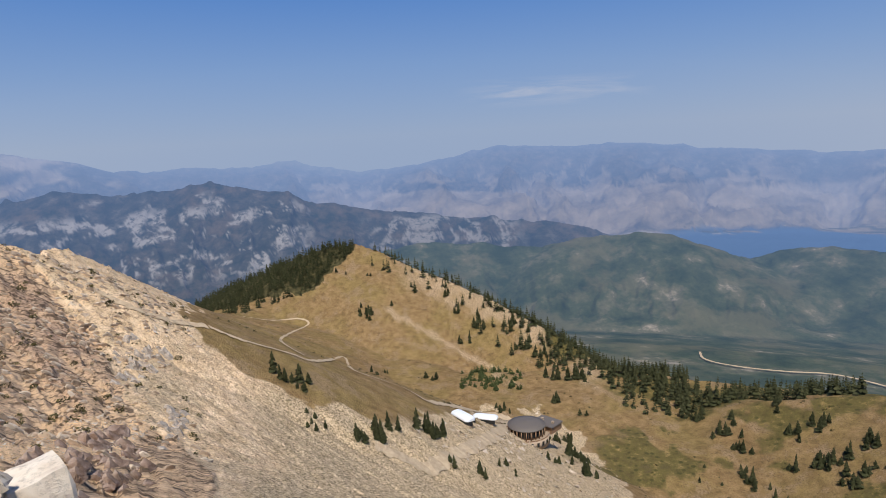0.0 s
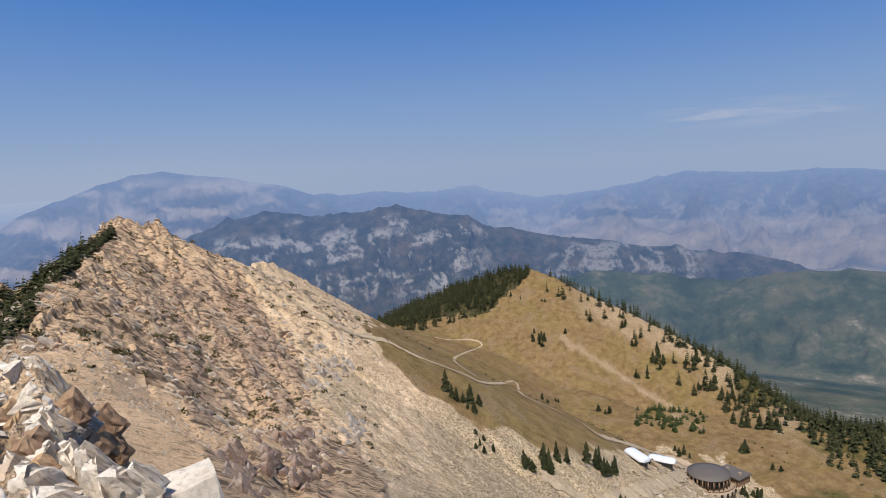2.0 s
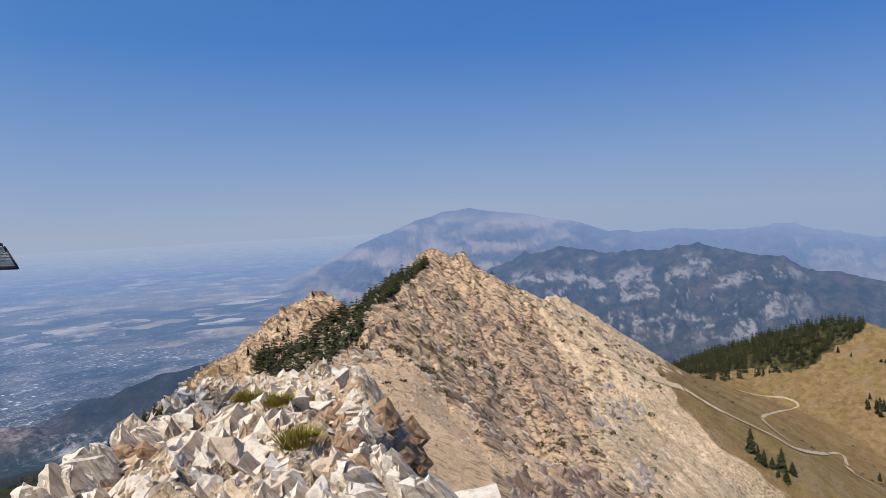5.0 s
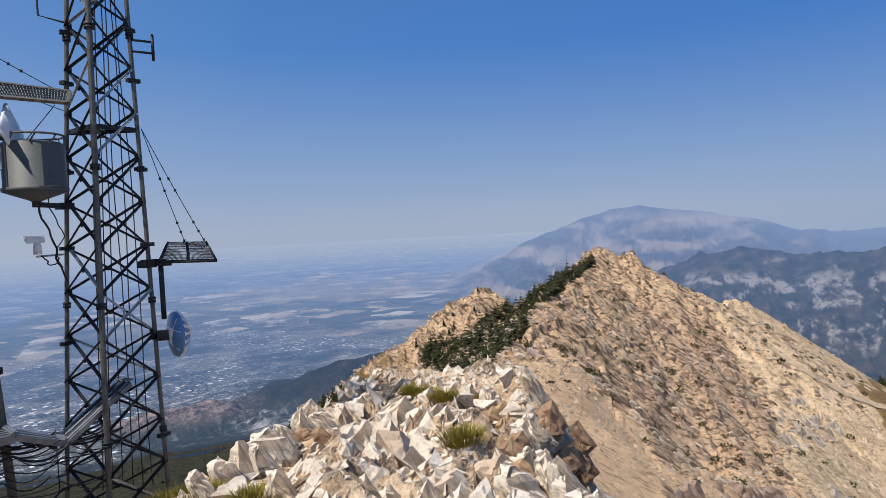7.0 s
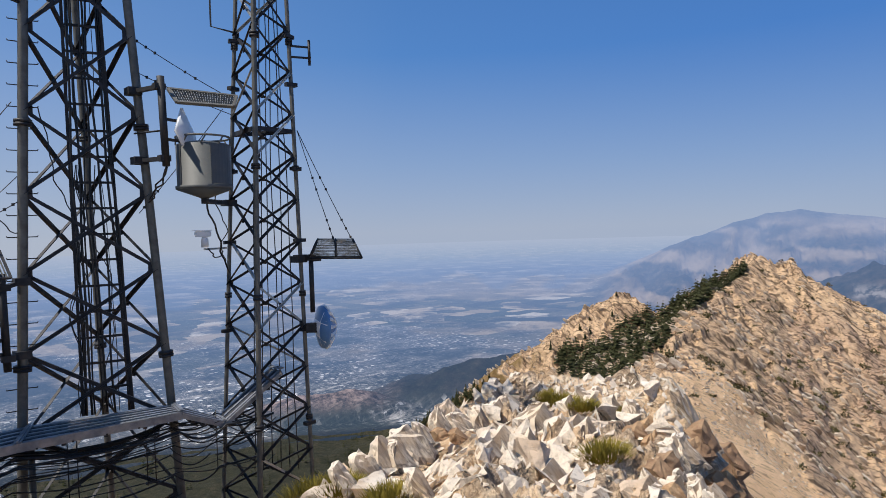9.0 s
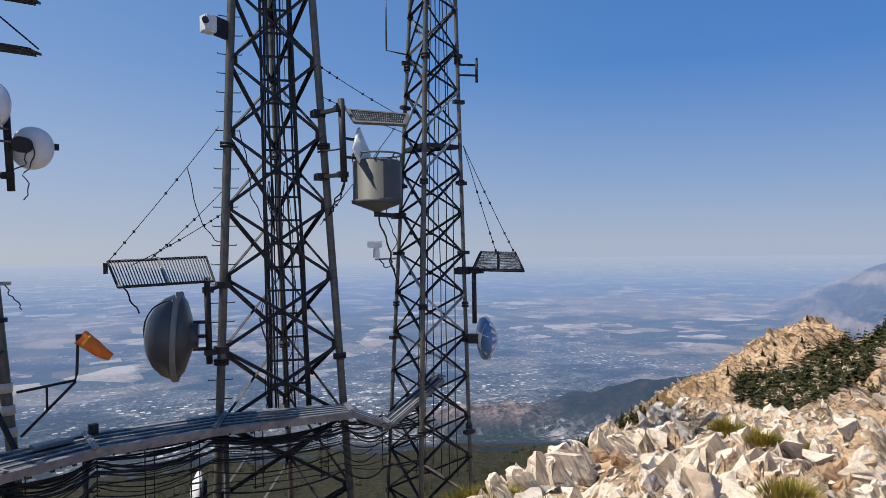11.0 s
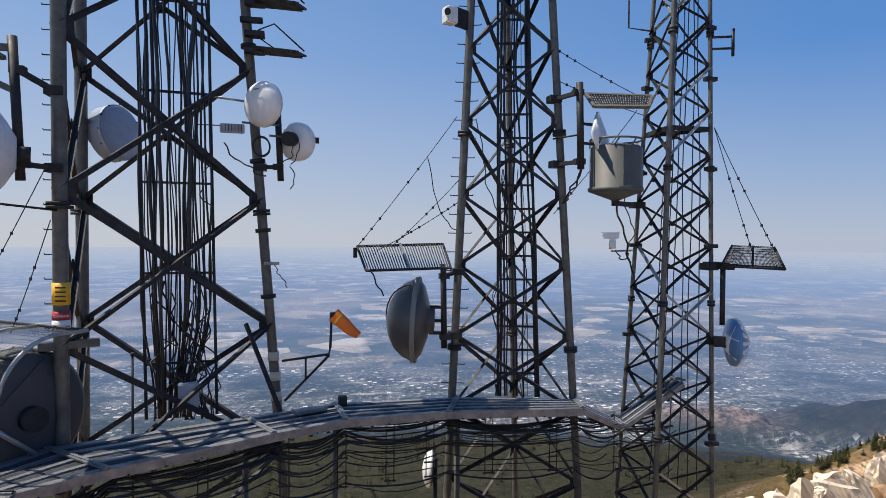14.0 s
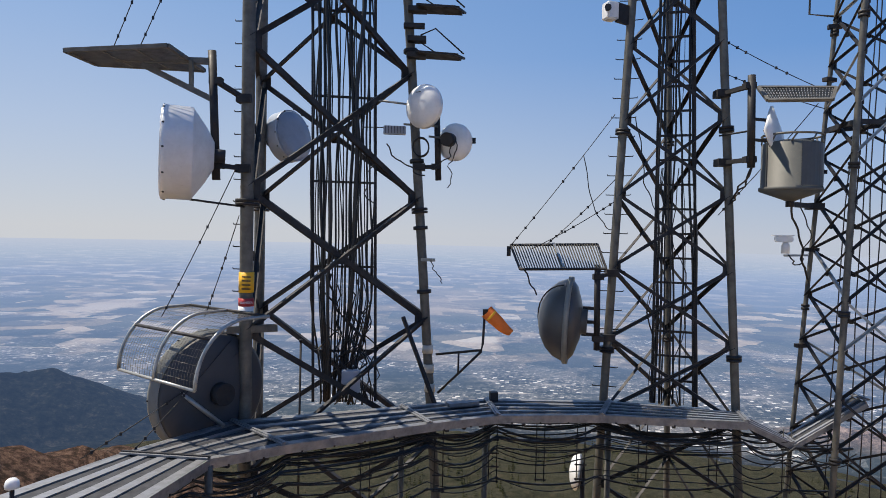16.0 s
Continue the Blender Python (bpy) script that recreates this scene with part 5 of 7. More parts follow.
# windsock on its bracket
sock = thing("windsock", "orange windsock on a bent steel arm", "windsock", "", (0.54, 10.56, -1.82))
part("arm", tube([(-0.71, 0.42, -0.14), (0.0, 0.0, 0.02), (0.02, 0, 0.12), (0.04, 0, 0.6)], 0.02, 8), DARK, sock)
part("brace", tube([(-0.67, 0.42, -0.77), (-0.3, 0.2, -0.35), (0.0, 0, 0.0)], 0.02, 8), DARK, sock)
part("brace", tube([(-0.35, 0.22, -0.08), (-0.35, 0.22, -0.4)], 0.016, 8), DARK, sock)
part("pivot", block((0.05, 0, 0.62), (0.08, 0.05, 0.09)), INK, sock)
sb = bmesh.new()
pts, rad = [(0.07, 0, 0.63), (0.15, -0.02, 0.56), (0.23, -0.03, 0.48), (0.31, -0.03, 0.41), (0.39, -0.04, 0.345), (0.45, -0.04, 0.31)], [0.105, 0.105, 0.095, 0.085, 0.07, 0.055]
rings = []
for (x, y, z), r in zip(pts, rad):
    rings.append([sb.verts.new((x + 0.66 * r * math.cos(k * math.tau / 14) * (1 + 0.15 * math.sin(3 * k + z * 30)), y + r * 0.9 * math.sin(k * math.tau / 14), z + 0.75 * r * math.cos(k * math.tau / 14))) for k in range(14)])
for p, q in zip(rings[:-1], rings[1:]):
    for k in range(14):
        sb.faces.new((p[k], p[(k + 1) % 14], q[(k + 1) % 14], q[k]))
sock_ob = part("sock", sb, ORANGE, sock)
sol = sock_ob.modifiers.new("thick", "SOLIDIFY")
sol.thickness = 0.004
for i in range(3):
    part("stripe", lathe([(0.106 - 0.012 * i, -0.018), (0.103 - 0.012 * i, 0.018)], (0.14 + 0.1 * i, -0.02, 0.57 - 0.09 * i), (0.75, -0.05, -0.66), 14), YELLOW, sock, "reflective yellow stripe")

# middle tower: shield and grey domed dish on its left, bracket on its right
mount_pipe(add_b, (2.36, 10.70, -0.42), (2.38, 10.69, -1.78), [((2.36, 10.7, -0.62), (2.66, 10.9, -0.55)), ((2.38, 10.69, -1.6), (2.62, 10.91, -1.6))], 0.05)
fd2 = thing("dish_antenna", "large dark grey domed dish on a tower leg", "antenna", "antennas on the towers", (1.93, 10.78, -1.32))
fax = Vector((-0.965, 0.26, 0.05)).normalized()
part("radome", lathe([(0.665, 0.0), (0.655, 0.06), (0.60, 0.19), (0.48, 0.32), (0.30, 0.42), (0.12, 0.465), (0.01, 0.47)], (0, 0, 0), fax, 44), GREYDARK, fd2)
part("rim", lathe([(0.665, -0.045), (0.70, -0.04), (0.70, 0.03), (0.665, 0.035)], (0, 0, 0), fax, 44), GREY, fd2)
part("back", lathe([(0.67, -0.02), (0.55, -0.12), (0.3, -0.2), (0.2, -0.22), (0.2, -0.3), (0.02, -0.3)], (0, 0, 0), fax, 40), GREYDARK, fd2)
side = fax.cross(Vector((0, 0, 1)))
strap = [fax * (0.02 + 0.46 * math.cos(a)) + (Vector((0, 0, 1)) * 0.86 - side * 0.5).normalized() * 0.668 * math.sin(a) for a in np.linspace(-1.5, 1.5, 15)]
part("strap", tube(strap, 0.012, 6), INK, fd2)
for z in (-0.22, -0.02, 0.2):
    part("mount_arm", beam((0.22, 0, z), (0.46, -0.08, z), 0.06, 0.05), DARK, fd2)
is2 = thing("ice_shield", "slatted steel ice shield tilted over a dish", "ice shield", "ice shields", (2.36, 10.6, -0.4))
grating(is2, local(is2, [(1.08, 10.28, -0.50), (2.38, 10.22, -0.46), (2.36, 10.74, -0.10), (0.98, 10.78, -0.14)]), 32, 0.03, 0.04, GALV, 0, DARK)
part("mid_bar", beam(*local(is2, [(1.74, 10.25, -0.46), (1.66, 10.76, -0.1)]), 0.04, 0.03), LIT, is2)
part("end_plate", block(Vector((0.95, 10.75, -0.24)) - is2.location, (0.06, 0.05, 0.16)), DARK, is2)
part("chain", tube(wander((-1.2, -0.25, -0.12), (-1.0, -0.2, -0.5), 8, 0.02), 0.012, 5), DARK, is2)
cb = thing("camera_box", "small white boxed camera high on a tower leg", "camera", "", (2.44, 10.68, 3.56))
part("case", block((0, 0, 0), (0.2, 0.2, 0.27), 20, None, 0.02), WHITE, cb)
part("lens", lathe([(0.05, 0), (0.05, 0.12)], (-0.04, -0.04, 0.02), (-0.3, -1, 0), 14), INK, cb)
part("bracket", beam((0.1, 0.02, 0), (0.36, 0.2, 0), 0.06, 0.3), DARK, cb)
mount_pipe(add_b, (4.33, 9.90, 2.42), (4.36, 9.89, 1.08), [((4.33, 9.9, 2.27), (4.10, 10.46, 2.25)), ((4.36, 9.89, 1.2), (4.14, 10.44, 1.2))], 0.055)
wp = thing("panel_antenna", "white diamond-shaped panel antenna with a grid face", "antenna", "antennas on the towers", (4.66, 9.85, 1.58))
part("panel", lathe([(0.40, -0.02), (0.40, 0.02), (0.12, 0.07), (0.02, 0.08)], (0, 0, 0), (0.72, -0.68, 0.12), 4), WHITE, wp)
part("backing", lathe([(0.36, -0.04), (0.36, -0.02)], (0, 0, 0), (0.72, -0.68, 0.12), 4), MIRROR, wp)
for z in (-0.12, 0.18):
    part("arm", beam((-0.02, 0, z), (-0.32, 0.05, z + 0.03), 0.04, 0.04), DARK, wp)
is3 = thing("ice_shield", "perforated steel shelf between two towers", "ice shield", "ice shields", (4.4, 9.85, 2.1))
grating(is3, local(is3, [(4.48, 9.70, 2.02), (5.20, 9.36, 1.98), (5.44, 9.70, 2.22), (4.50, 10.05, 2.28)]), 24, 0.045, 0.022, LIT, 4, GALV)
add_b("spreader", tube([(4.12, 10.45, 1.62), (4.36, 9.9, 1.62)], 0.014, 6), DARK)
for z in (0.3, -0.8):
    add_b("cable", tube(wander((4.37, 9.88, 1.1), (4.25, 10.38, 0.55), 10, 0.04, 0.06), 0.014, 6), CABLE)

add_b("cable", tube(wander((2.1, 10.75, 1.3), (2.64, 10.9, 0.15), 18, 0.02, 0.35), 0.008, 5), CABLE)
add_b("cable", tube(wander((2.95, 10.9, 1.95), (3.3, 10.8, 0.4), 18, 0.04, 0.2), 0.009, 5), CABLE)

# slender tower: grey drum, camera, shield and blue dish
DRUMGREY = painted("weathered_drum", (0.085, 0.088, 0.082), 0.6, 0.3)
drum = thing("drum_antenna", "grey upright drum antenna with a conical base", "antenna", "antennas on the towers", (4.92, 9.84, 0.62))
part("body", lathe([(0.42, 0.12), (0.425, 0.14), (0.425, 0.17), (0.40, 0.18), (0.40, 0.80), (0.36, 0.82), (0.05, 0.88)], (0, 0, 0), (0, 0, 1), 44), DRUMGREY, drum)
part("base_cone", lathe([(0.06, -0.02), (0.10, 0.0), (0.42, 0.12)], (0, 0, 0), (0, 0, 1), 44), DRUMGREY, drum)
for a in (190, 262, 335):
    d = Vector((math.cos(radians(a)), math.sin(radians(a)), 0))
    part("seam", beam(d * 0.405 + Vector((0, 0, 0.18)), d * 0.405 + Vector((0, 0, 0.8)), 0.03, 0.012, side=d.cross(Vector((0, 0, 1)))), GREYDARK, drum)
# dark curved sheet that paints shade onto the drum's right side
bm = bmesh.new()
for k in range(10):
    a0, a1 = radians(262 + 8.5 * k), radians(262 + 8.5 * (k + 1))
    bm.faces.new([bm.verts.new((0.408 * math.cos(a), 0.408 * math.sin(a), z)) for a, z in ((a0, 0.19), (a1, 0.19), (a1, 0.79), (a0, 0.79))])
part("shade_panel", bm, GREYDARK, drum, "dark sheet standing for the drum's shaded right side")
part("top_ring", tube([(0.40 * math.cos(i * math.tau / 24), 0.40 * math.sin(i * math.tau / 24), 0.92) for i in range(25)], 0.016, 6), GALV, drum)
for i in range(9):
    a = i * math.tau / 9
    part("ring_post", tube([(0.4 * math.cos(a), 0.4 * math.sin(a), 0.8), (0.4 * math.cos(a + 0.2), 0.4 * math.sin(a + 0.2), 0.92)], 0.012, 5), GALV, drum)
part("stem", tube([(0, 0, -0.1), (0, 0, 0.02)], 0.06, 10), DARK, drum)
part("mount_arm", beam((-0.02, 0, -0.06), (0.66, 0.5, -0.06), 0.09, 0.07), DARK, drum)
part("clamp", block((0.62, 0.46, -0.06), (0.2, 0.2, 0.1)), DARK, drum)
add_c("cable", tube(wander((4.95, 9.85, 0.55), (5.55, 10.4, -0.6), 14, 0.04, 0.05), 0.016, 6), CABLE)
add_c("cable", tube(wander((5.15, 9.9, 0.75), (5.5, 10.4, -0.4), 14, 0.06, 0.1), 0.009, 6), CABLE)
cctv = thing("camera", "white weatherproof camera on a short arm", "camera", "", (4.93, 9.94, -0.02))
part("housing", block((-0.03, 0, 0.07), (0.24, 0.11, 0.09), -12, None, 0.015), WHITE, cctv)
part("sunshield", block((-0.05, -0.01, 0.125), (0.28, 0.13, 0.01), -12), WHITE, cctv)
part("base", lathe([(0.055, -0.14), (0.055, -0.02), (0.035, 0.03)], (0, 0, 0), (0, 0, 1), 16), WHITE, cctv)
part("arm", beam((0.0, 0, -0.17), (0.58, 0.48, -0.17), 0.05, 0.03), LIT, cctv)
part("cable", tube(wander((0.05, 0, -0.16), (0.5, 0.42, -0.22), 10, 0.03, 0.12), 0.01, 6), CABLE, cctv)
is4 = thing("ice_shield", "rounded wire mesh ice shield hung on guy wires", "ice shield", "ice shields", (6.5, 9.4, -0.4))


def arch(t, u):
    a = radians(180 * u)
    p = lerp((6.60, 9.52, -0.40), (7.28, 9.02, -0.43), 0.5 + (t - 0.5) * (1.04 - 0.34 * math.sin(a)))
    return p - is4.location + Vector((0.26, 0.34, 0)) * -0.6 * math.cos(a) + Vector((0, 0, 0.32 * math.sin(a)))


for t in (0.0, 0.5, 1.0):
    part("hoop", tube([arch(t, i / 10) for i in range(11)], 0.014, 6), DARK, is4)
for u in (0.0, 1.0):
    part("edge_bar", tube([arch(0, u), arch(1, u)], 0.02, 6), DARK, is4)
for t in (0, 1):
    part("sill", tube([arch(t, 0), arch(t, 1)], 0.015, 6), DARK, is4)
bm = bmesh.new()
for i in range(1, 18):
    tube([arch(0, i / 18), arch(1, i / 18)], 0.0035, 4, bm=bm)
for i in range(1, 44):
    tube([arch(i / 44, j / 8) for j in range(9)], 0.0035, 4, bm=bm)
part("mesh_panel", bm, GALV, is4)
mount_pipe(add_c, (6.51, 9.39, -0.36), (6.51, 9.39, -1.32), [((6.51, 9.39, -0.4), (6.40, 9.53, -0.4)), ((6.62, 9.4, -0.42), (6.35, 9.55, -0.42))], 0.04)
foil = thing("dish_antenna", "blue and white foil-wrapped dish low on the slender tower", "antenna", "antennas on the towers", (6.62, 9.31, -1.58))
fx = Vector((0.95, -0.25, 0.0)).normalized()
part("reflector", lathe([(0.02, -0.1), (0.2, -0.06), (0.36, 0.0), (0.365, 0.03), (0.34, 0.06), (0.22, 0.16), (0.1, 0.22), (0.01, 0.235)], (0, 0, 0), fx, 32), BLUE, foil)
for i in range(9):
    a = 0.3 + i * 0.35
    s2 = fx.cross(Vector((0, 0, 1)))
    w = (Vector((0, 0, 1)) * math.cos(a) + s2 * math.sin(a))
    part("strip", tube([fx * (0.03 - 0.11 * (1 - abs(u)) - 0.012) + w.cross(fx) * (0.05 * (i % 5 - 2)) + w * 0.34 * u for u in np.linspace(-0.9, 0.9, 8)], 0.026, 5), WHITE, foil, "white foil strip")
for i in range(17):
    a = math.tau * i / 17
    w = Vector((0, 0, 1)) * math.cos(a) + fx.cross(Vector((0, 0, 1))) * math.sin(a)
    part("strip", tube([w * q + fx * (z + 0.004) for q, z in ((0.36, 0.035), (0.34, 0.062), (0.28, 0.112), (0.22, 0.162), (0.15, 0.195), (0.10, 0.222))], 0.034, 5, 0.4), WHITE, foil, "white foil strip")
part("mount", beam((-0.06, 0.02, 0), (-0.2, 0.15, 0), 0.1, 0.16), DARK, foil)
stub = add_c("stub_antenna", beam((6.36, 9.52, 2.96), (6.66, 9.40, 2.96), 0.03, 0.03), DARK)
add_c("stub_antenna", beam((6.36, 9.52, 3.14), (6.62, 9.42, 3.14), 0.03, 0.03), DARK)
add_c("stub_antenna", tube([(6.64, 9.41, 2.84), (6.64, 9.41, 3.26)], 0.025, 8), DARK)
add_c("whip_antenna", tube([(5.75, 10.35, 3.45), (5.30, 10.2, 3.42), (5.30, 10.2, 4.6)], 0.016, 6), GALV)
low = thing("dish_antenna", "small white dish on a short post below the walkway", "antenna", "antennas on the towers", (2.40, 12.0, -4.2))
part("reflector", lathe([(0.33, -0.02), (0.34, 0.0), (0.32, 0.04), (0.2, 0.1), (0.02, 0.13)], (0, 0, 0), (-1.0, 0.12, 0.1), 30), WHITE, low)
part("backing", lathe([(0.30, -0.06), (0.33, -0.02)], (0, 0, 0), (-1.0, 0.12, 0.1), 30), GREYDARK, low)
part("post", tube([(0.12, 0.05, 0.15), (0.12, 0.05, -2.6)], 0.04, 8), DARK, low)

# guy wires with clips
for a, b in (((-4.1, 8.9, 2.35), (-2.95, 9.0, 5.2)), ((-4.5, 9.0, 2.35), (-3.4, 9.0, 5.2)), ((-3.9, 9.2, -1.2), (-2.95, 9.36, 0.9)), ((-3.35, 9.3, -1.2), (-2.9, 9.3, 0.2)),
             ((0.98, 10.76, -0.15), (2.62, 10.9, 2.0)), ((1.55, 10.75, -0.12), (2.65, 10.9, 0.95)), ((6.95, 9.3, -0.18), (6.42, 9.53, 1.75)), ((7.2, 9.1, -0.18), (6.42, 9.53, 1.75)),
             ((4.12, 10.46, 3.1), (5.75, 10.36, 2.3)), ((4.12, 10.46, 2.6), (5.72, 10.38, 2.05)), ((4.14, 10.45, 0.4), (5.2, 9.7, 2.0)), ((2.66, 10.9, 0.6), (1.3, 10.7, -0.2)),
             ((-4.1, 7.6, -2.6), (-2.9, 9.3, -1.7)), ((-3.7, 7.9, -2.65), (-2.95, 9.2, -1.5))):
    wire = thing("guy_wire", "thin twisted steel guy wire with clips", "wire", "guy wires", a)
    q = Vector(b) - Vector(a)
    part("strand", tube([q * (i / 8) - Vector((0, 0, 0.12 * i / 8 * (1 - i / 8))) for i in range(9)], 0.0065, 5), DARK, wire)
    for t in (0.06, 0.14, 0.22, 0.5, 0.6):
        part("clip", block(q * t + Vector((0, 0, -0.12 * t * (1 - t))), (0.028, 0.028, 0.04), 30), DARK, wire)

# ---- the walkway ----
DZ = -2.62
JOINTS = [((-4.75, 5.6, DZ), (-3.1, 5.5, DZ)), ((-3.75, 7.83, DZ), (-2.70, 7.71, DZ)), ((-2.92, 9.20, DZ), (-1.97, 8.26, DZ)), ((-0.66, 10.15, DZ), (-0.22, 9.29, DZ)),
          ((0.65, 10.70, DZ), (0.75, 9.76, DZ)), ((2.62, 10.74, DZ), (2.30, 9.92, DZ)), ((4.46, 10.25, DZ), (4.36, 9.72, DZ)), ((5.02, 9.98, DZ - 0.26), (5.0, 9.66, DZ - 0.28)), ((6.02, 10.0, DZ + 0.36), (6.05, 9.68, DZ + 0.36))]
PLANK_DARK = steel("deck_dark_strip", (0.05, 0.053, 0.062), 0.8, 0.3, 0.05)
deckroot = thing("walkway", "raised aluminium plank walkway linking the towers", "walkway", "", (0, 9.5, DZ))
for n, ((b0, f0), (b1, f1)) in enumerate(zip(JOINTS[:-1], JOINTS[1:])):
    b0, f0, b1, f1 = local(deckroot, (b0, f0, b1, f1))
    planks = 9 if n < 6 else 5
    for i in range(planks):
        t = (i + 0.5) / planks
        w = (f0 - b0).length / planks
        # every second strip is darker, wider and set lower
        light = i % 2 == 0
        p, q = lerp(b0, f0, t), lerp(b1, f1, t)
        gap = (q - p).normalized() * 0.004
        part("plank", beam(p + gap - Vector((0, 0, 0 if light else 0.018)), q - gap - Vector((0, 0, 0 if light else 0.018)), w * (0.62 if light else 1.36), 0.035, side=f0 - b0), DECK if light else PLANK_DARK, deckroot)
    for p, q in ((b0, b1), (f0, f1)):
        rail = part("edge_beam", beam(p - Vector((0, 0, 0.04)), q - Vector((0, 0, 0.04)), 0.03, 0.115 if n < 6 else 0.07, side=(f0 - b0)), DECK, deckroot)
    for k in range(int((f1 - f0).length / 0.42)):
        p = lerp(f0, f1, (k + 0.5) * 0.42 / (f1 - f0).length) - Vector((0, 0, 0.09))
        part("bolt", block(p + (f0 - b0).normalized() * 0.018, (0.022, 0.022, 0.022)), DARK, rail)
    for t in (0.25, 0.5, 0.75):
        part("joist", beam(lerp(b0, b1, t) - Vector((0, 0, 0.09)), lerp(f0, f1, t) - Vector((0, 0, 0.09)), 0.05, 0.08), DARK, deckroot)
    part("joint_bar", beam(b1 + Vector((0, 0, 0.03)), f1 + Vector((0, 0, 0.03)), 0.09, 0.02), DECK, deckroot)
    part("joint_bar", beam(b1 + Vector((0, 0, 0.036)), f1 + Vector((0, 0, 0.036)), 0.03, 0.035), DARK if n in (0,) else DECK, deckroot)
for n, ends in ((0, 2), (1, 2), (3, 1), (4, 1), (5, 1)):
    for p in JOINTS[n][:ends]:
        q = Vector(p) - deckroot.location
        part("post", tube([q - Vector((0, 0, 0.06)), q - Vector((0, 0, 4.2))], 0.045, 10), GALV, deckroot)
part("fitting", block(Vector((0.25, 10.2, DZ + 0.07)) - deckroot.location, (0.5, 0.16, 0.05), 24), DECK, deckroot)
part("fitting", block(Vector((0.75, 10.55, DZ + 0.1)) - deckroot.location, (0.12, 0.1, 0.14), 10), DARK, deckroot)

# cables slung under the walkway
random.seed(11)
LINE = [(-4.0, 5.6), (-2.85, 7.5), (-2.0, 8.2), (-0.25, 9.3), (0.75, 9.8), (2.3, 9.95), (4.35, 9.78), (5.0, 9.6), (6.0, 9.7)]
for i in range(21):
    lane = random.uniform(-0.1, 0.75)
    drop = random.choice((0.2, 0.3, 0.42, 0.56, 0.62, 0.75, 0.9, 1.02))
    start, stop = random.choice(((0, 8), (0, 8), (0, 6), (1, 8), (2, 7), (0, 4)))
    pts = []
    for k in range(start, stop):
        (x0, y0), (x1, y1) = LINE[k], LINE[k + 1]
        sag = random.uniform(0.02, 0.22)
        for s in range(8):
            t = s / 8
            pts.append(Vector((x0 + (x1 - x0) * t, y0 + (y1 - y0) * t + lane, DZ - drop - sag * 4 * t * (1 - t) + 0.012 * math.sin(5 * t + i))))
    cab = thing("cable", "black cable slung in loops below the walkway", "cable", "cables below the walkway", pts[0])
    part("sheath", tube([p - pts[0] for p in pts], random.choice((0.008, 0.011, 0.015, 0.02)), 6), CABLE, cab)
for k, t in ((0, 0.6), (2, 0.5), (3, 0.1), (3, 0.9), (4, 0.4), (4, 0.8), (5, 0.3), (5, 0.8), (6, 0.9)):
    (x0, y0), (x1, y1) = LINE[k], LINE[k + 1]
    x, y = x0 + (x1 - x0) * t, y0 + (y1 - y0) * t
    hg = thing("cable_hanger", "dark steel rod hanger holding slung cables", "hanger", "cable hangers", (x, y, DZ - 0.1))
    for dx in (0, 0.12):
        part("rod", tube([(dx, 0.2, 0), (dx, 0.2, -0.95)], 0.008, 6), DARK, hg)
    for z in (-0.3, -0.5, -0.7, -0.92):
        part("rung", beam((-0.03, 0.2, z), (0.15, 0.2, z), 0.02, 0.02), DARK, hg)

lamp = thing("beacon", "small white domed beacon on a thin post", "beacon", "", (-3.68, 5.81, -2.18))
part("dome", lathe([(0.055, -0.03), (0.058, 0.0), (0.05, 0.03), (0.03, 0.05), (0.005, 0.058)], (0, 0, 0), (0, 0, 1), 20), WHITE, lamp)
part("post", tube([(0, 0, -0.03), (0, 0, -1.6)], 0.018, 8), DARK, lamp)
post = thing("marker_post", "thin dark post behind the walkway", "post", "", (-2.5, 11.5, -1.9))
part("shaft", tube([(0, 0, 0), (0, 0, -3.5)], 0.02, 8), DARK, post)
part("cap", lathe([(0.03, 0), (0.03, 0.05)], (0, 0, 0), (0, 0, 1), 10), DARK, post)


# ---- placing things on the mountain ----
def on_land(b, e, near=25.0):
    """The point of the mountain seen at a bearing and an elevation angle."""
    r = np.geomspace(near, 1200, 1400)
    x, y = -r * math.sin(radians(b)), r * math.cos(radians(b))
    h = land(x, y)[0]
    hit = np.nonzero(h >= r * math.tan(radians(e)))[0]
    i = hit[0] if len(hit) else len(r) - 1
    return Vector((x[i], y[i], h[i]))


def height(x, y):
    return float(land(np.array([x]), np.array([y]))[0][0])


def leafy(name, dark, pale, rough=0.9):
    k = Mat(name, rough, 0, 0.04)
    info = k.t.nodes.new("ShaderNodeObjectInfo")
    geo = k.t.nodes.new("ShaderNodeNewGeometry")
    n = k.math("ADD", k.math("MULTIPLY", geo.outputs["Random Per Island"], 0.6), k.math("MULTIPLY", info.outputs["Random"], 0.4))
    k.color(k.mix(n, dark, pale))
    return k.m


NEEDLES = leafy("fir_needles", (0.020, 0.023, 0.010), (0.066, 0.066, 0.030))
BARK = Mat("bark", 0.95).color((0.07, 0.05, 0.035)).m
TUFT = leafy("yellow_shrub", (0.13, 0.11, 0.02), (0.34, 0.26, 0.05))


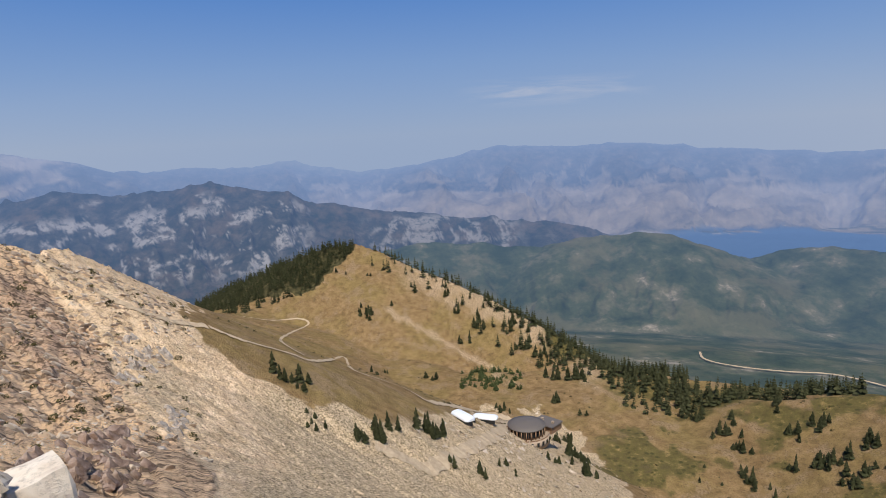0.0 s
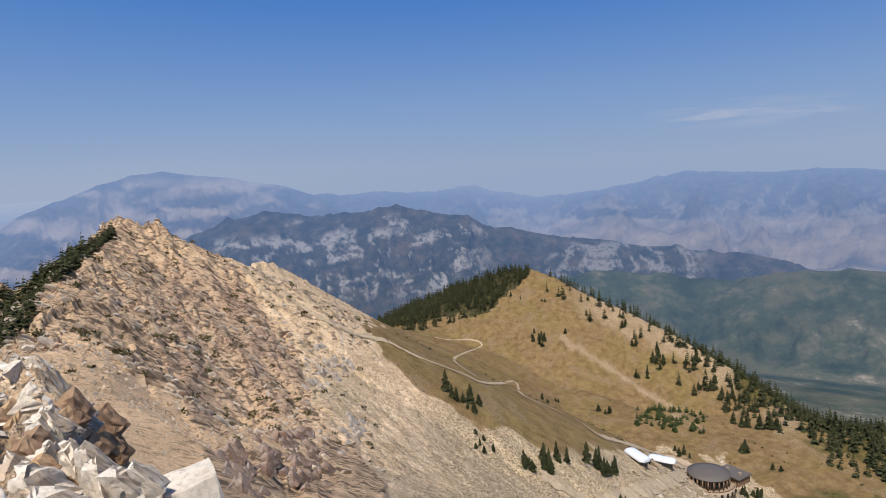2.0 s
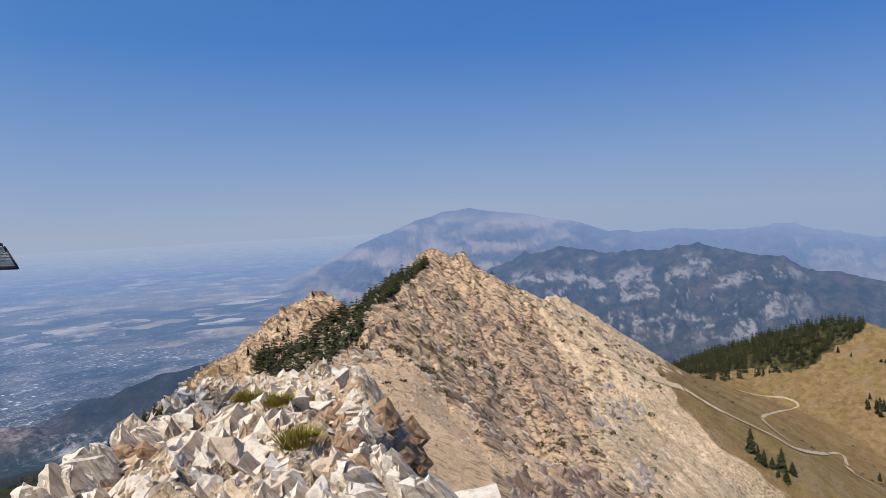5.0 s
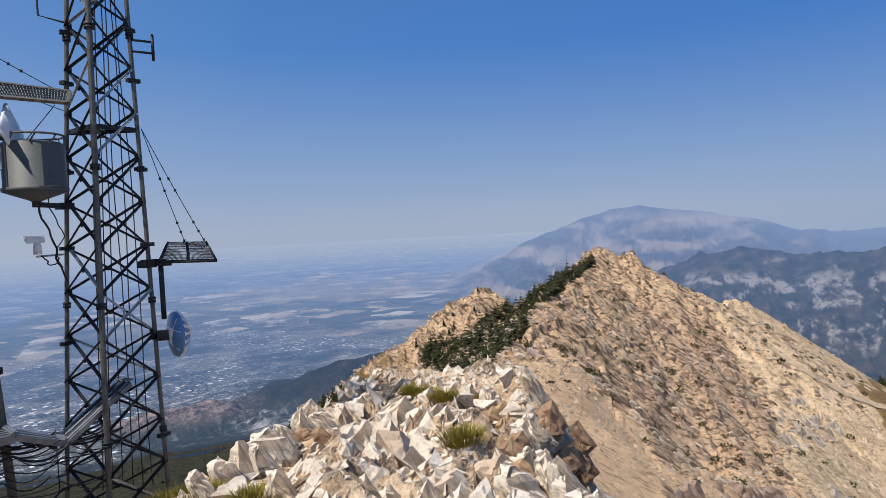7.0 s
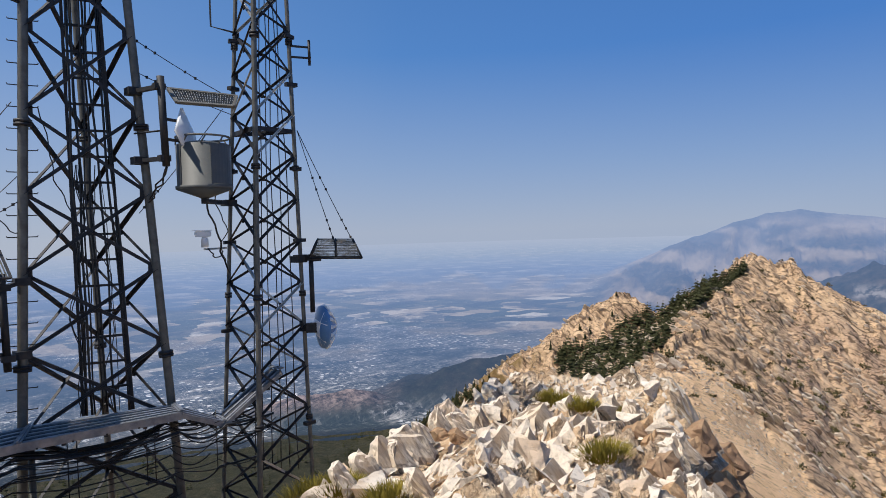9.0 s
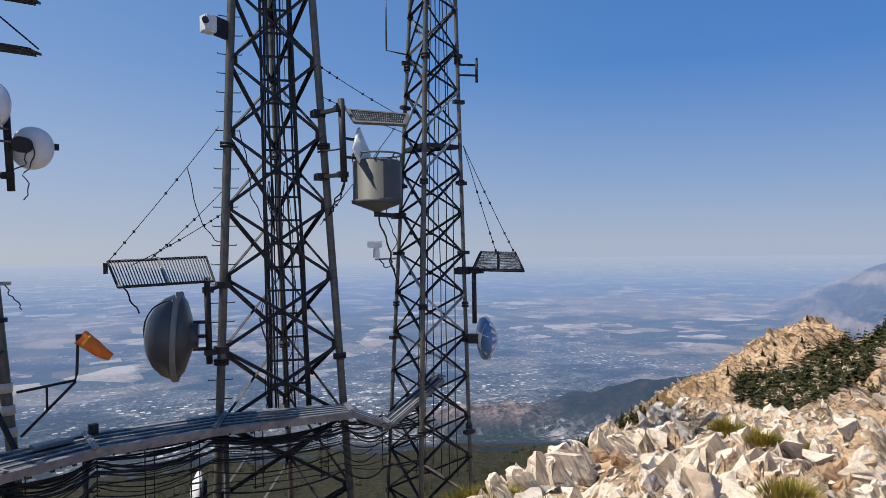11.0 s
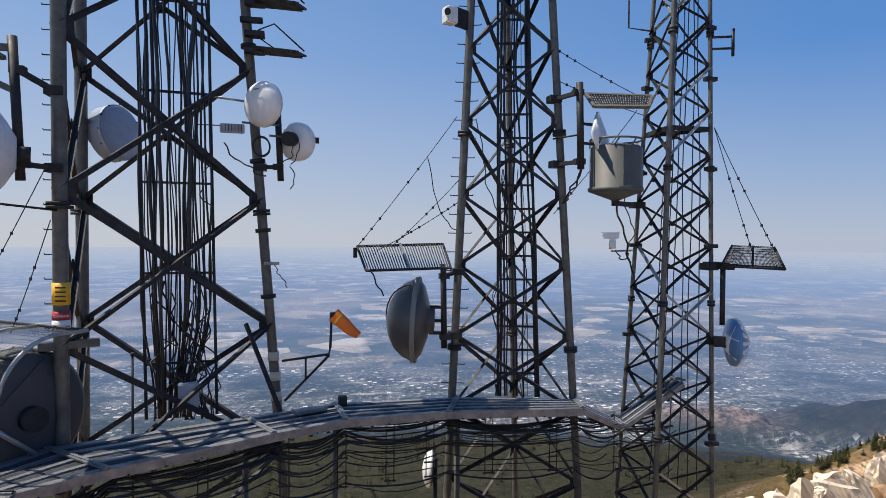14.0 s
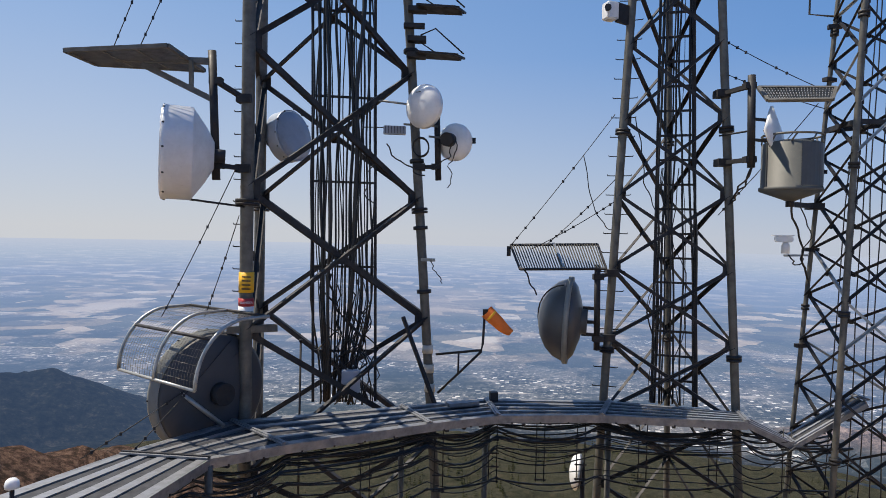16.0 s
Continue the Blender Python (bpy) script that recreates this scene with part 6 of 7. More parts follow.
def crown_mesh(bm, rng, h, w, tiers, fronds, at=(0, 0, 0)):
    """Drooping fronds in tiers, uneven, with gaps."""
    o = Vector(at)
    lean = Vector((rng.uniform(-0.03, 0.03), rng.uniform(-0.03, 0.03), 0)) * h
    for i in range(tiers):
        t = i / (tiers - 1)
        z = h * (0.10 + 0.88 * t)
        reach = w * (1 - t) ** 0.8 * rng.uniform(0.75, 1.15) + 0.03 * h
        for j in range(fronds):
            if rng.random() < 0.18:
                continue
            a = math.tau * (j + rng.uniform(-0.35, 0.35)) / fronds + i * 0.7
            rr = reach * rng.uniform(0.45, 1.3)
            d, s = Vector((math.cos(a), math.sin(a), 0)), Vector((-math.sin(a), math.cos(a), 0))
            c = o + lean * t + Vector((0, 0, z))
            wid = rr * rng.uniform(0.32, 0.5)
            p0 = bm.verts.new(c + Vector((0, 0, 0.05 * h)))
            p1 = bm.verts.new(c + d * rr * 0.6 + s * wid - Vector((0, 0, 0.02 * h)))
            p2 = bm.verts.new(c + d * rr - Vector((0, 0, 0.06 * h)))
            p3 = bm.verts.new(c + d * rr * 0.6 - s * wid - Vector((0, 0, 0.03 * h)))
            p4 = bm.verts.new(c + d * rr * 0.35 - Vector((0, 0, 0.075 * h)))
            bm.faces.new((p0, p1, p2))
            bm.faces.new((p0, p2, p3))
            bm.faces.new((p1, p4, p2))
            bm.faces.new((p2, p4, p3))


def conifer(seed, h, w):
    rng = random.Random(seed)
    root = thing("conifer", "dark green fir tree on the dry slope", "tree", "firs on the mountain")
    bm = tube([(0, 0, -0.6), (0, 0, h * 0.5), (0, 0, h * 0.97)], 0.022 * h, 6, 0.15)
    part("trunk", bm, BARK, root)
    bm = bmesh.new()
    crown_mesh(bm, rng, h, w, 15, 9)
    part("crown", bm, NEEDLES, root)
    return root


firs = [conifer(1, 17, 3.9), conifer(2, 14, 3.6), conifer(3, 19, 4.1), conifer(4, 11, 3.2)]
used = set()


def plant(x, y, scale=1.0, z=None):
    i = random.randrange(len(firs))
    m = Matrix.LocRotScale((x, y, (height(x, y) if z is None else z) - 0.3), Euler((0, 0, random.uniform(0, 6.28))), (scale * random.uniform(0.85, 1.2), scale * random.uniform(0.85, 1.2), scale * random.uniform(0.8, 1.15)))
    if i not in used:
        used.add(i)
        firs[i].matrix_basis = m
    else:
        copy_thing(firs[i], m)


random.seed(21)
# clumps in the bowl, by bearing, elevation, number and spread in metres
CLUMPS_LOW = [(-96.9, -20.0, 4, 8, 0.8), (-98.6, -21.1, 6, 9, 0.85), (-99.3, -25.5, 6, 9, 0.7), (-103.4, -26.6, 7, 9, 0.95), (-105.1, -25.9, 8, 8, 1.15), (-106.1, -25.3, 3, 7, 1.0),
              (-110.0, -26.1, 10, 8, 1.2), (-111.7, -28.6, 2, 4, 0.9), (-114.7, -29.4, 4, 5, 0.8), (-116.8, -24.3, 6, 8, 0.8), (-120.6, -28.2, 3, 8, 0.6),
              (-122.0, -26.9, 12, 11, 0.95), (-123.4, -28.0, 10, 9, 0.95), (-124.6, -29.3, 8, 8, 0.95), (-116.5, -28.6, 2, 4, 0.7), (-118.0, -29.6, 3, 8, 0.5)]
CLUMPS_HILL = [(-105.0, -15.6, 7, 9, 1.0), (-103.9, -15.3, 2, 6, 0.6), (-105.0, -12.2, 2, 8, 0.7), (-102.4, -12.1, 2, 8, 0.7), (-109.2, -13.7, 2, 6, 0.9), (-106.9, -14.9, 1, 4, 0.7), (-113.0, -15.7, 4, 7, 0.9),
               (-114.8, -17.1, 5, 7, 1.1), (-112.0, -14.2, 4, 9, 0.9), (-113.1, -18.5, 2, 5, 0.9), (-114.0, -18.3, 2, 5, 0.8), (-109.8, -21.2, 2, 5, 0.8), (-110.6, -21.5, 3, 5, 0.8), (-105.1, -20.6, 3, 6, 0.6), (-106.2, -20.7, 2, 5, 0.6)]
CLUMPS_SHOULDER = [(-117.8, -17.5, 4, 10, 1.0), (-119.0, -18.7, 6, 12, 1.1), (-120.5, -19.7, 5, 10, 1.1), (-121.7, -21.6, 5, 10, 1.1), (-123.3, -21.6, 6, 10, 1.2), (-121.7, -23.5, 3, 6, 0.9), (-124.0, -24.6, 2, 5, 0.9),
                   (-134.1, -24.1, 6, 11, 0.9), (-136.4, -24.7, 7, 11, 0.95), (-137.4, -26.3, 6, 8, 0.95), (-138.3, -28.2, 8, 8, 0.9), (-141.3, -24.4, 5, 11, 0.9), (-143.1, -23.3, 5, 11, 0.9), (-142.9, -26.6, 8, 10, 0.9)]
CLUMPS_EAST = [(-144.4, -25.9, 7, 10, 0.9), (-146.9, -23.8, 6, 11, 0.9), (-147.1, -26.1, 4, 9, 0.9), (-145.3, -26.9, 6, 9, 0.9), (-140.2, -22.7, 4, 9, 0.8), (-135.0, -28.5, 3, 12, 0.5), (-140.5, -29, 4, 9, 0.6)]
for row in CLUMPS_LOW + CLUMPS_HILL + CLUMPS_SHOULDER + CLUMPS_EAST:
    c = on_land(row[0], row[1], 300)
    near = min(1.0, max(0.5, c.length / 500)) if row in CLUMPS_LOW else 1.0
    for _ in range(row[2]):
        plant(c.x + random.gauss(0, row[3] * 0.6 * near), c.y + random.gauss(0, row[3] * 0.6 * near), row[4] * (1.05 if row in CLUMPS_LOW else 1.25) * near)
# firs along the crest west of the peak
RIDGE_FIRS = [(-68.6, -4.6, 3, 4, 0.30), (-67.3, -5.2, 4, 5, 0.34), (-66.0, -6.0, 5, 6, 0.36), (-64.9, -7.0, 5, 6, 0.36), (-63.8, -8.0, 6, 7, 0.38), (-62.8, -9.2, 6, 7, 0.38), (-61.6, -10.2, 6, 7, 0.38), (-60.3, -11.0, 6, 7, 0.36),
              (-59.0, -12.0, 5, 6, 0.34), (-57.6, -12.8, 5, 6, 0.34), (-57.5, -9.4, 3, 7, 0.28), (-56.3, -9.8, 4, 8, 0.30), (-54.8, -11.0, 4, 8, 0.32), (-60.6, -7.2, 2, 5, 0.26), (-58.9, -7.6, 2, 5, 0.26)]
SPUR_FIRS = [(-40.1, -17.4, 7, 8, 0.5), (-41.6, -16.8, 6, 8, 0.5), (-37.6, -18.4, 4, 7, 0.45), (-45.2, -14.8, 7, 8, 0.45), (-43.1, -16.0, 7, 8, 0.5), (-48.2, -13.2, 4, 7, 0.4), (-47.0, -13.8, 4, 7, 0.4)]
for row in RIDGE_FIRS + SPUR_FIRS:
    c = on_land(row[0], row[1], 60)
    k = min(1.0, c.length / 300) * (1.05 if row[0] < -50 else 0.55)
    for _ in range(row[2]):
        plant(c.x + random.gauss(0, row[3] * 0.6 * k), c.y + random.gauss(0, row[3] * 0.6 * k), row[4] * k)


def forest(name, label, spots, seed, tiers=7, fronds=6, wide=0.19, mat=None):
    """A wood of many firs that nobody could count."""
    rng = random.Random(seed)
    bm = bmesh.new()
    zs = land(np.array([p[0] for p in spots]), np.array([p[1] for p in spots]))[0]
    for (x, y, s), z in zip(spots, zs):
        h = s * rng.uniform(0.7, 1.25)
        crown_mesh(bm, rng, h, h * rng.uniform(wide, wide * 1.45), tiers, fronds, (x, y, z - 0.4))
    ob = part(name, bm, mat or NEEDLES)
    return tagged(ob, label, "forest", kind="stuff")


def scatter(n, b0, b1, d0, d1, size, keep, seed):
    rng = random.Random(seed)
    out = []
    while len(out) < n:
        b, d = rng.uniform(b0, b1), math.sqrt(rng.uniform(d0 * d0, d1 * d1))
        x, y = -d * math.sin(radians(b)), d * math.cos(radians(b))
        if keep(b, d, rng):
            out.append((x, y, size))
    return out


def crest_d(b):
    return float(np.interp(-b, [93.5, 97.5, 101.3, 104.2, 107.7, 115.1, 122.6, 125.5, 132.3], [960, 1080, 1110, 1100, 1060, 960, 860, 800, 700]))


cand = np.random.default_rng(5).uniform((-104.3, 940), (-90.4, 1200), (9000, 2))
cx, cy = -cand[:, 1] * np.sin(np.radians(cand[:, 0])), cand[:, 1] * np.cos(np.radians(cand[:, 0]))
seen = np.degrees(np.arctan2(land(cx, cy)[0], cand[:, 1])) - np.interp(-cand[:, 0], *WOOD_EDGE)
stand = [(x, y, 13) for x, y, w, u in zip(cx, cy, seen, np.random.default_rng(6).random(9000)) if w + 0.6 * float(fbm(np.array([x / 25]), np.array([y / 25]), 2, 131)[0]) > 0.5 * u * u - 0.1][:1150]
forest("hill_forest", "dense dark fir wood on the hill's shaded flank", stand, 1, 6, 6, 0.22)
forest("shoulder_forest", "dark fir wood along the falling shoulder", scatter(860, -146, -105, 640, 1130, 17,
       lambda b, d, r: (-crest_d(b) + d > -14 - 75 * r.random() ** 2.5 - 3.2 * max(0, -b - 116) * r.random() and d < crest_d(b) + 90 and (b > -133) and r.random() < np.interp(-b, [105, 112, 118, 126, 133], [0.22, 0.4, 0.8, 1, 1])) or (b < -131 and 660 < d < 730 and r.random() < 0.75), 8), 2)
forest("valley_forest", "dark wood on the slopes below the towers", scatter(950, -40, 24, 380, 1190, 12, lambda b, d, r: vnoise(np.array([b * 0.35]), np.array([d / 90.0]), 3)[0] > 0.52, 9), 3, 5, 5)
UPPER = ([54.5, 56, 57.5, 59.2, 60.5, 62.2, 64, 66.1, 69.8], [-10.9, -10.4, -10.2, -9.2, -8.0, -7.2, -6.5, -5.6, -3.6])
UNDER = ([54.5, 55.5, 57, 59.5, 62, 63.6, 64.7, 67.2, 69.8], [-12.2, -12.9, -13.6, -12.8, -11.2, -9.8, -7.7, -6.0, -4.0])
_r = random.Random(33)
spots = []
for _ in range(900):
    b = -_r.uniform(54.6, 69.8)
    e0, e1 = np.interp(-b, *UPPER), np.interp(-b, *UNDER)
    q = on_land(b, e0 + (e1 - e0) * _r.random() ** 0.8, 60)
    spots.append((q.x, q.y, q.length * _r.uniform(0.010, 0.021) * (0.7 if b < -67.5 else 1)))
forest("ridge_forest", "dense dark fir wood on the crest below the peak", spots, 6, 5, 6, 0.34)
spots = []
for _ in range(90):
    b = -_r.uniform(40, 49.5)
    q = on_land(b, np.interp(-b, [40, 41.5, 43.5, 46.6, 49.5], [-18.0, -17.1, -15.8, -14.3, -13.2]) - abs(_r.gauss(0, 0.35)), 60)
    spots.append((q.x, q.y, q.length * _r.uniform(0.008, 0.017)))
forest("spur_forest", "thin row of dark firs down the falling spur", spots, 7, 8, 7, 0.24)
forest("aspen_copse", "pale green aspen copse on the grass", scatter(70, -118.5, -113, 700, 765, 8, lambda b, d, r: True, 10), 4, 6, 8, 0.36, leafy("aspen_leaves", (0.04, 0.052, 0.018), (0.085, 0.095, 0.035)))

# broken beds standing out of the rock face, and stones on the scree
CRAG = Mat("crag_rock", 0.92, 0, 0.1)
_v = CRAG.coords()
_i = CRAG.t.nodes.new("ShaderNodeNewGeometry").outputs["Random Per Island"]
_c = CRAG.ramp(_i, (0.0, (0.40, 0.305, 0.22)), (0.3, (0.47, 0.365, 0.265)), (0.55, (0.53, 0.42, 0.31)), (0.8, (0.45, 0.375, 0.30)), (1.0, (0.64, 0.53, 0.41)))
_n = CRAG.noise(CRAG.ribs(0.3), 1.3, 8, 0.75)
CRAG.color(CRAG.mix(CRAG.ramp(_n, (0.36, 0.8), (0.47, 0.0)), _c, (0.17, 0.13, 0.105)))
CRAG.bump(_n, 0.7, 0.5)


def slabs(name, label, n, pick, seed, axis, length, thick, tall):
    rng = random.Random(seed)
    cand = [pick(rng) for _ in range(n * 3)]
    xs = np.array([-d * math.sin(radians(b)) for b, d in cand])
    ys = np.array([d * math.cos(radians(b)) for b, d in cand])
    h, cr = land(xs, ys)[:2]
    mask = fbm(xs / 38, ys / 38, 4, 61) + 0.25
    bm = bmesh.new()
    made = 0
    A0 = Vector(axis).normalized()
    for x, y, z, c, m in zip(xs, ys, h, cr, mask):
        if made >= n or rng.random() > c * max(m, 0.08) * 2.2:
            continue
        made += 1
        A = (A0 + Vector((rng.gauss(0, 0.16), rng.gauss(0, 0.16), rng.gauss(0, 0.16)))).normalized()
        N = Vector((-0.35, -0.45, 0.85))
        N = (N - A * N.dot(A)).normalized()
        S = A.cross(N)
        L, T, H2 = rng.uniform(*length), rng.uniform(*thick), rng.uniform(*tall)
        o = Vector((x, y, z)) - N * H2 * 0.35
        vs = []
        for k, (u, tt, hh) in enumerate(((-1, 1, 0.7), (-0.3, 1.2, 1.0), (0.5, 1.0, 0.9), (1, 0.5, 0.3))):
            for sgn, top in ((-1, 0), (1, 0), (0.55, 1), (-0.45, 1)):
                vs.append(bm.verts.new(o + A * (L / 2 * u * rng.uniform(0.85, 1.1)) + S * (T / 2 * tt * sgn * rng.uniform(0.8, 1.2)) + N * (H2 * hh * top * rng.uniform(0.7, 1.15))))
        for r in range(3):
            for k in range(4):
                bm.faces.new((vs[r * 4 + k], vs[r * 4 + (k + 1) % 4], vs[r * 4 + 4 + (k + 1) % 4], vs[r * 4 + 4 + k]))
        bm.faces.new(vs[3::-1])
        bm.faces.new(vs[12:16])
    bmesh.ops.recalc_face_normals(bm, faces=bm.faces[:])
    return tagged(part(name, bm, CRAG.m), label, "rock", kind="stuff")


slabs("crags", "jagged brown rock beds on the peak's face", 3000, lambda r: (r.uniform(-90, -46), math.sqrt(r.uniform(150 ** 2, 520 ** 2))), 3, (0.3, -0.62, -0.72), (1.2, 5.0), (0.4, 1.0), (0.8, 2.3))
bm = bmesh.new()
rng = random.Random(9)
spread = [(rng.uniform(-136, -80), math.sqrt(rng.uniform(330 ** 2, 700 ** 2))) for _ in range(7500)]
spread = np.array([(b, -d * math.sin(radians(b)), d * math.cos(radians(b))) for b, d in spread])
turf = land(spread[:, 1], spread[:, 2])[8]["sward"]
for (b, x, y), g in zip(spread.tolist(), turf):
    if rng.random() > np.interp(-b, [80, 95, 118, 136], [0.7, 1, 1, 0.15]) or g > 0.3 * rng.random() + 0.1:
        continue
    s = rng.choice((0.35, 0.45, 0.6, 0.9, 1.3))
    mm = [bm.verts.new((x + rng.gauss(0, s), y + rng.gauss(0, s), rng.gauss(0, s * 0.55))) for _ in range(5)]
    for f in ((0, 1, 2), (0, 2, 3), (0, 3, 1), (1, 2, 4), (2, 3, 4), (3, 1, 4)):
        bm.faces.new([mm[k] for k in f])
vx, vy = np.array([v.co.x for v in bm.verts]), np.array([v.co.y for v in bm.verts])
for v, z in zip(bm.verts, land(vx, vy)[0]):
    v.co.z += float(z) + 0.25
bmesh.ops.recalc_face_normals(bm, faces=bm.faces[:])
tagged(part("scree_stones", bm, CRAG.m), "pale stones strewn over the scree slope", "stones", kind="stuff")

# pebbles and small ledges on the sandy slope
bm = bmesh.new()
rng = random.Random(19)
grit = np.array([(rng.uniform(-86, -60), math.sqrt(rng.uniform(40 ** 2, 250 ** 2))) for _ in range(9000)])
gx, gy = -grit[:, 1] * np.sin(np.radians(grit[:, 0])), grit[:, 1] * np.cos(np.radians(grit[:, 0]))
gz, gzone = land(gx, gy)[0], land(gx, gy)[8]["sandy"]
for x, y, z, w, d in zip(gx.tolist(), gy.tolist(), gz.tolist(), gzone.tolist(), grit[:, 1].tolist()):
    if w < 0.4:
        continue
    s = d / 300 * rng.choice((0.2, 0.25, 0.3, 0.4, 0.7))
    mm = [bm.verts.new((x + rng.gauss(0, s), y + rng.gauss(0, s), z + 0.3 * s + rng.gauss(0, s * 0.8))) for _ in range(5)]
    for f in ((0, 1, 2), (0, 2, 3), (0, 3, 1), (1, 2, 4), (2, 3, 4), (3, 1, 4)):
        bm.faces.new([mm[k] for k in f])
bmesh.ops.recalc_face_normals(bm, faces=bm.faces[:])
tagged(part("pebbles", bm, CRAG.m), "small stones strewn over the sandy slope", "stones", kind="stuff")

# low shrubs dotting the rock
SHRUB = leafy("dark_shrub", (0.05, 0.042, 0.02), (0.12, 0.10, 0.045))


def shrub(bm, rng, r, at):
    for _ in range(44):
        d = Vector((rng.gauss(0, 1), rng.gauss(0, 1), abs(rng.gauss(0, 0.7)))).normalized()
        p = Vector(at) + d * r * rng.uniform(0.4, 1.0)
        s = r * rng.uniform(0.25, 0.45)
        v = [bm.verts.new(p + Vector((rng.uniform(-s, s), rng.uniform(-s, s), rng.uniform(-s, s)))) for _ in range(3)]
        bm.faces.new(v)


SLOPE_SHRUBS = [(-68.4, -5.9), (-67.1, -14.0), (-71.0, -15.2), (-70.7, -13.7), (-69.2, -13.5), (-65.6, -17.5), (-73.5, -18.7), (-77.5, -21.6), (-86.1, -23.2), (-76.1, -16.8), (-78.3, -10.0), (-70.9, -4.1), (-84.0, -12.0), (-88.5, -17.2)]
rng = random.Random(5)
for b, e in SLOPE_SHRUBS:
    p = on_land(b, e, 120)
    bm = bmesh.new()
    size = min(1.0, p.length / 330) * rng.uniform(1.6, 2.8)
    shrub(bm, rng, size, (0, 0, 0.1 * size))
    ob = tagged(part("shrub", bm, SHRUB), "low dark shrub on the rocky slope", "shrub", "shrubs on the slope")
    ob.location = p
bm = bmesh.new()
for _ in range(520):
    b, d = rng.uniform(-90, -62), rng.uniform(170, 440)
    x, y = -d * math.sin(radians(b)), d * math.cos(radians(b))
    shrub(bm, rng, rng.choice((0.4, 0.5, 0.7, 0.9, 1.3, 1.8)), (x, y, height(x, y)))
tagged(part("scrub", bm, SHRUB), "sparse dark scrub scattered over the rock face", "scrub", kind="stuff")
bm = bmesh.new()
for _ in range(420):
    b, d = rng.uniform(-146, -92), rng.uniform(430, 900)
    x, y = -d * math.sin(radians(b)), d * math.cos(radians(b))
    shrub(bm, rng, rng.uniform(0.6, 1.7), (x, y, height(x, y)))
tagged(part("bowl_scrub", bm, SHRUB), "scattered low scrub in the grassy bowl", "scrub", kind="stuff")


# ---- dirt tracks ----
def dirt():
    k = Mat("pale_dirt", 0.95, 0, 0.1)
    v = k.coords()
    k.color(k.ramp(k.noise(v, 0.4, 6, 0.7), (0.3, (0.33, 0.24, 0.15)), (0.6, (0.46, 0.355, 0.235))))
    return k.m


DIRT = dirt()


def on_valley(b, e):
    return Vector(sight(b, float(np.interp(e, [-v for v in VALLEY_E], VALLEY_D)), e))


def track(label, sights, width, low=False):
    line = []
    for i in range(len(sights) - 1):
        p0, p1, p2, p3 = [Vector(sights[min(max(k, 0), len(sights) - 1)]) for k in (i - 1, i, i + 1, i + 2)]
        for s in range(12):
            t = s / 12
            b, e = 0.5 * ((2 * p1) + (p2 - p0) * t + (2 * p0 - 5 * p1 + 4 * p2 - p3) * t * t + (3 * p1 - p0 - 3 * p2 + p3) * t ** 3)
            line.append(on_valley(b, e) if low else on_land(b, e, 300))
    bm = bmesh.new()
    spots = []
    for i, p in enumerate(line):
        d = (line[min(i + 1, len(line) - 1)] - line[max(i - 1, 0)])
        s = Vector((-d.y, d.x, 0)).normalized() * width * (0.5 + 0.12 * math.sin(i * 1.7))
        spots += [p - s, p, p + s]
    zs = [p.z + 3 for p in spots] if low else land(np.array([p.x for p in spots]), np.array([p.y for p in spots]))[0] + 0.5
    vs = [bm.verts.new((p.x, p.y, float(z))) for p, z in zip(spots, zs)]
    for i in range(len(line) - 1):
        if (line[i + 1] - line[i]).length < 45 or low:
            a, b = vs[3 * i:3 * i + 3], vs[3 * i + 3:3 * i + 6]
            bm.faces.new((a[0], a[1], b[1], b[0]))
            bm.faces.new((a[1], a[2], b[2], b[1]))
    return tagged(part("dirt_track", bm, DIRT), label, "track", "dirt tracks", "structure")


track("pale dirt track crossing the grass bowl", [(-91.2, -15.0), (-93.8, -16.5), (-96.6, -17.7), (-98.0, -18.3), (-99.2, -18.9), (-100.9, -19.1), (-102.4, -18.95), (-103.1, -20.1), (-105.9, -21.3), (-107.9, -22.15), (-109.7, -23.3)], 3)
track("pale dirt track winding below the saddle", [(-94.0, -14.5), (-96.4, -15.15), (-98.8, -15.3), (-99.5, -15.85), (-97.9, -16.4), (-97.0, -16.9), (-97.8, -17.7), (-99.0, -18.5)], 2.8)
track("dirt road climbing to the lodge", [(-104.6, -30.6), (-108.4, -29.3), (-111.8, -27.95), (-114.5, -26.9), (-116.1, -26.2), (-117.2, -25.1), (-115.6, -24.6), (-112.0, -23.8), (-109.7, -23.3)], 9)
track("pale gravel road in the far valley", [(-134.0, -19.0), (-134.3, -19.5), (-135.6, -19.8), (-138.0, -19.95), (-140.9, -19.9), (-144.1, -19.7), (-148, -20.1)], 4, True)
track("narrow path along the peak's flank", [(-82.8, -10.6), (-85.4, -12.5), (-88.2, -14.1), (-91.2, -15.0)], 4)

# ---- lodge and lift station ----
ROOF = painted("brown_roof", (0.115, 0.095, 0.08), 0.7, 0.1)
WOOD = painted("log_wall", (0.23, 0.135, 0.075), 0.7, 0.2)
STONE = painted("terrace_stone", (0.36, 0.27, 0.19), 0.9, 0.3)
GLASS = Mat("dark_glass", 0.08, 0.0, 0.6).color((0.02, 0.025, 0.03)).m
SHELL = painted("white_shell", (0.74, 0.75, 0.77), 0.4, 0.05)


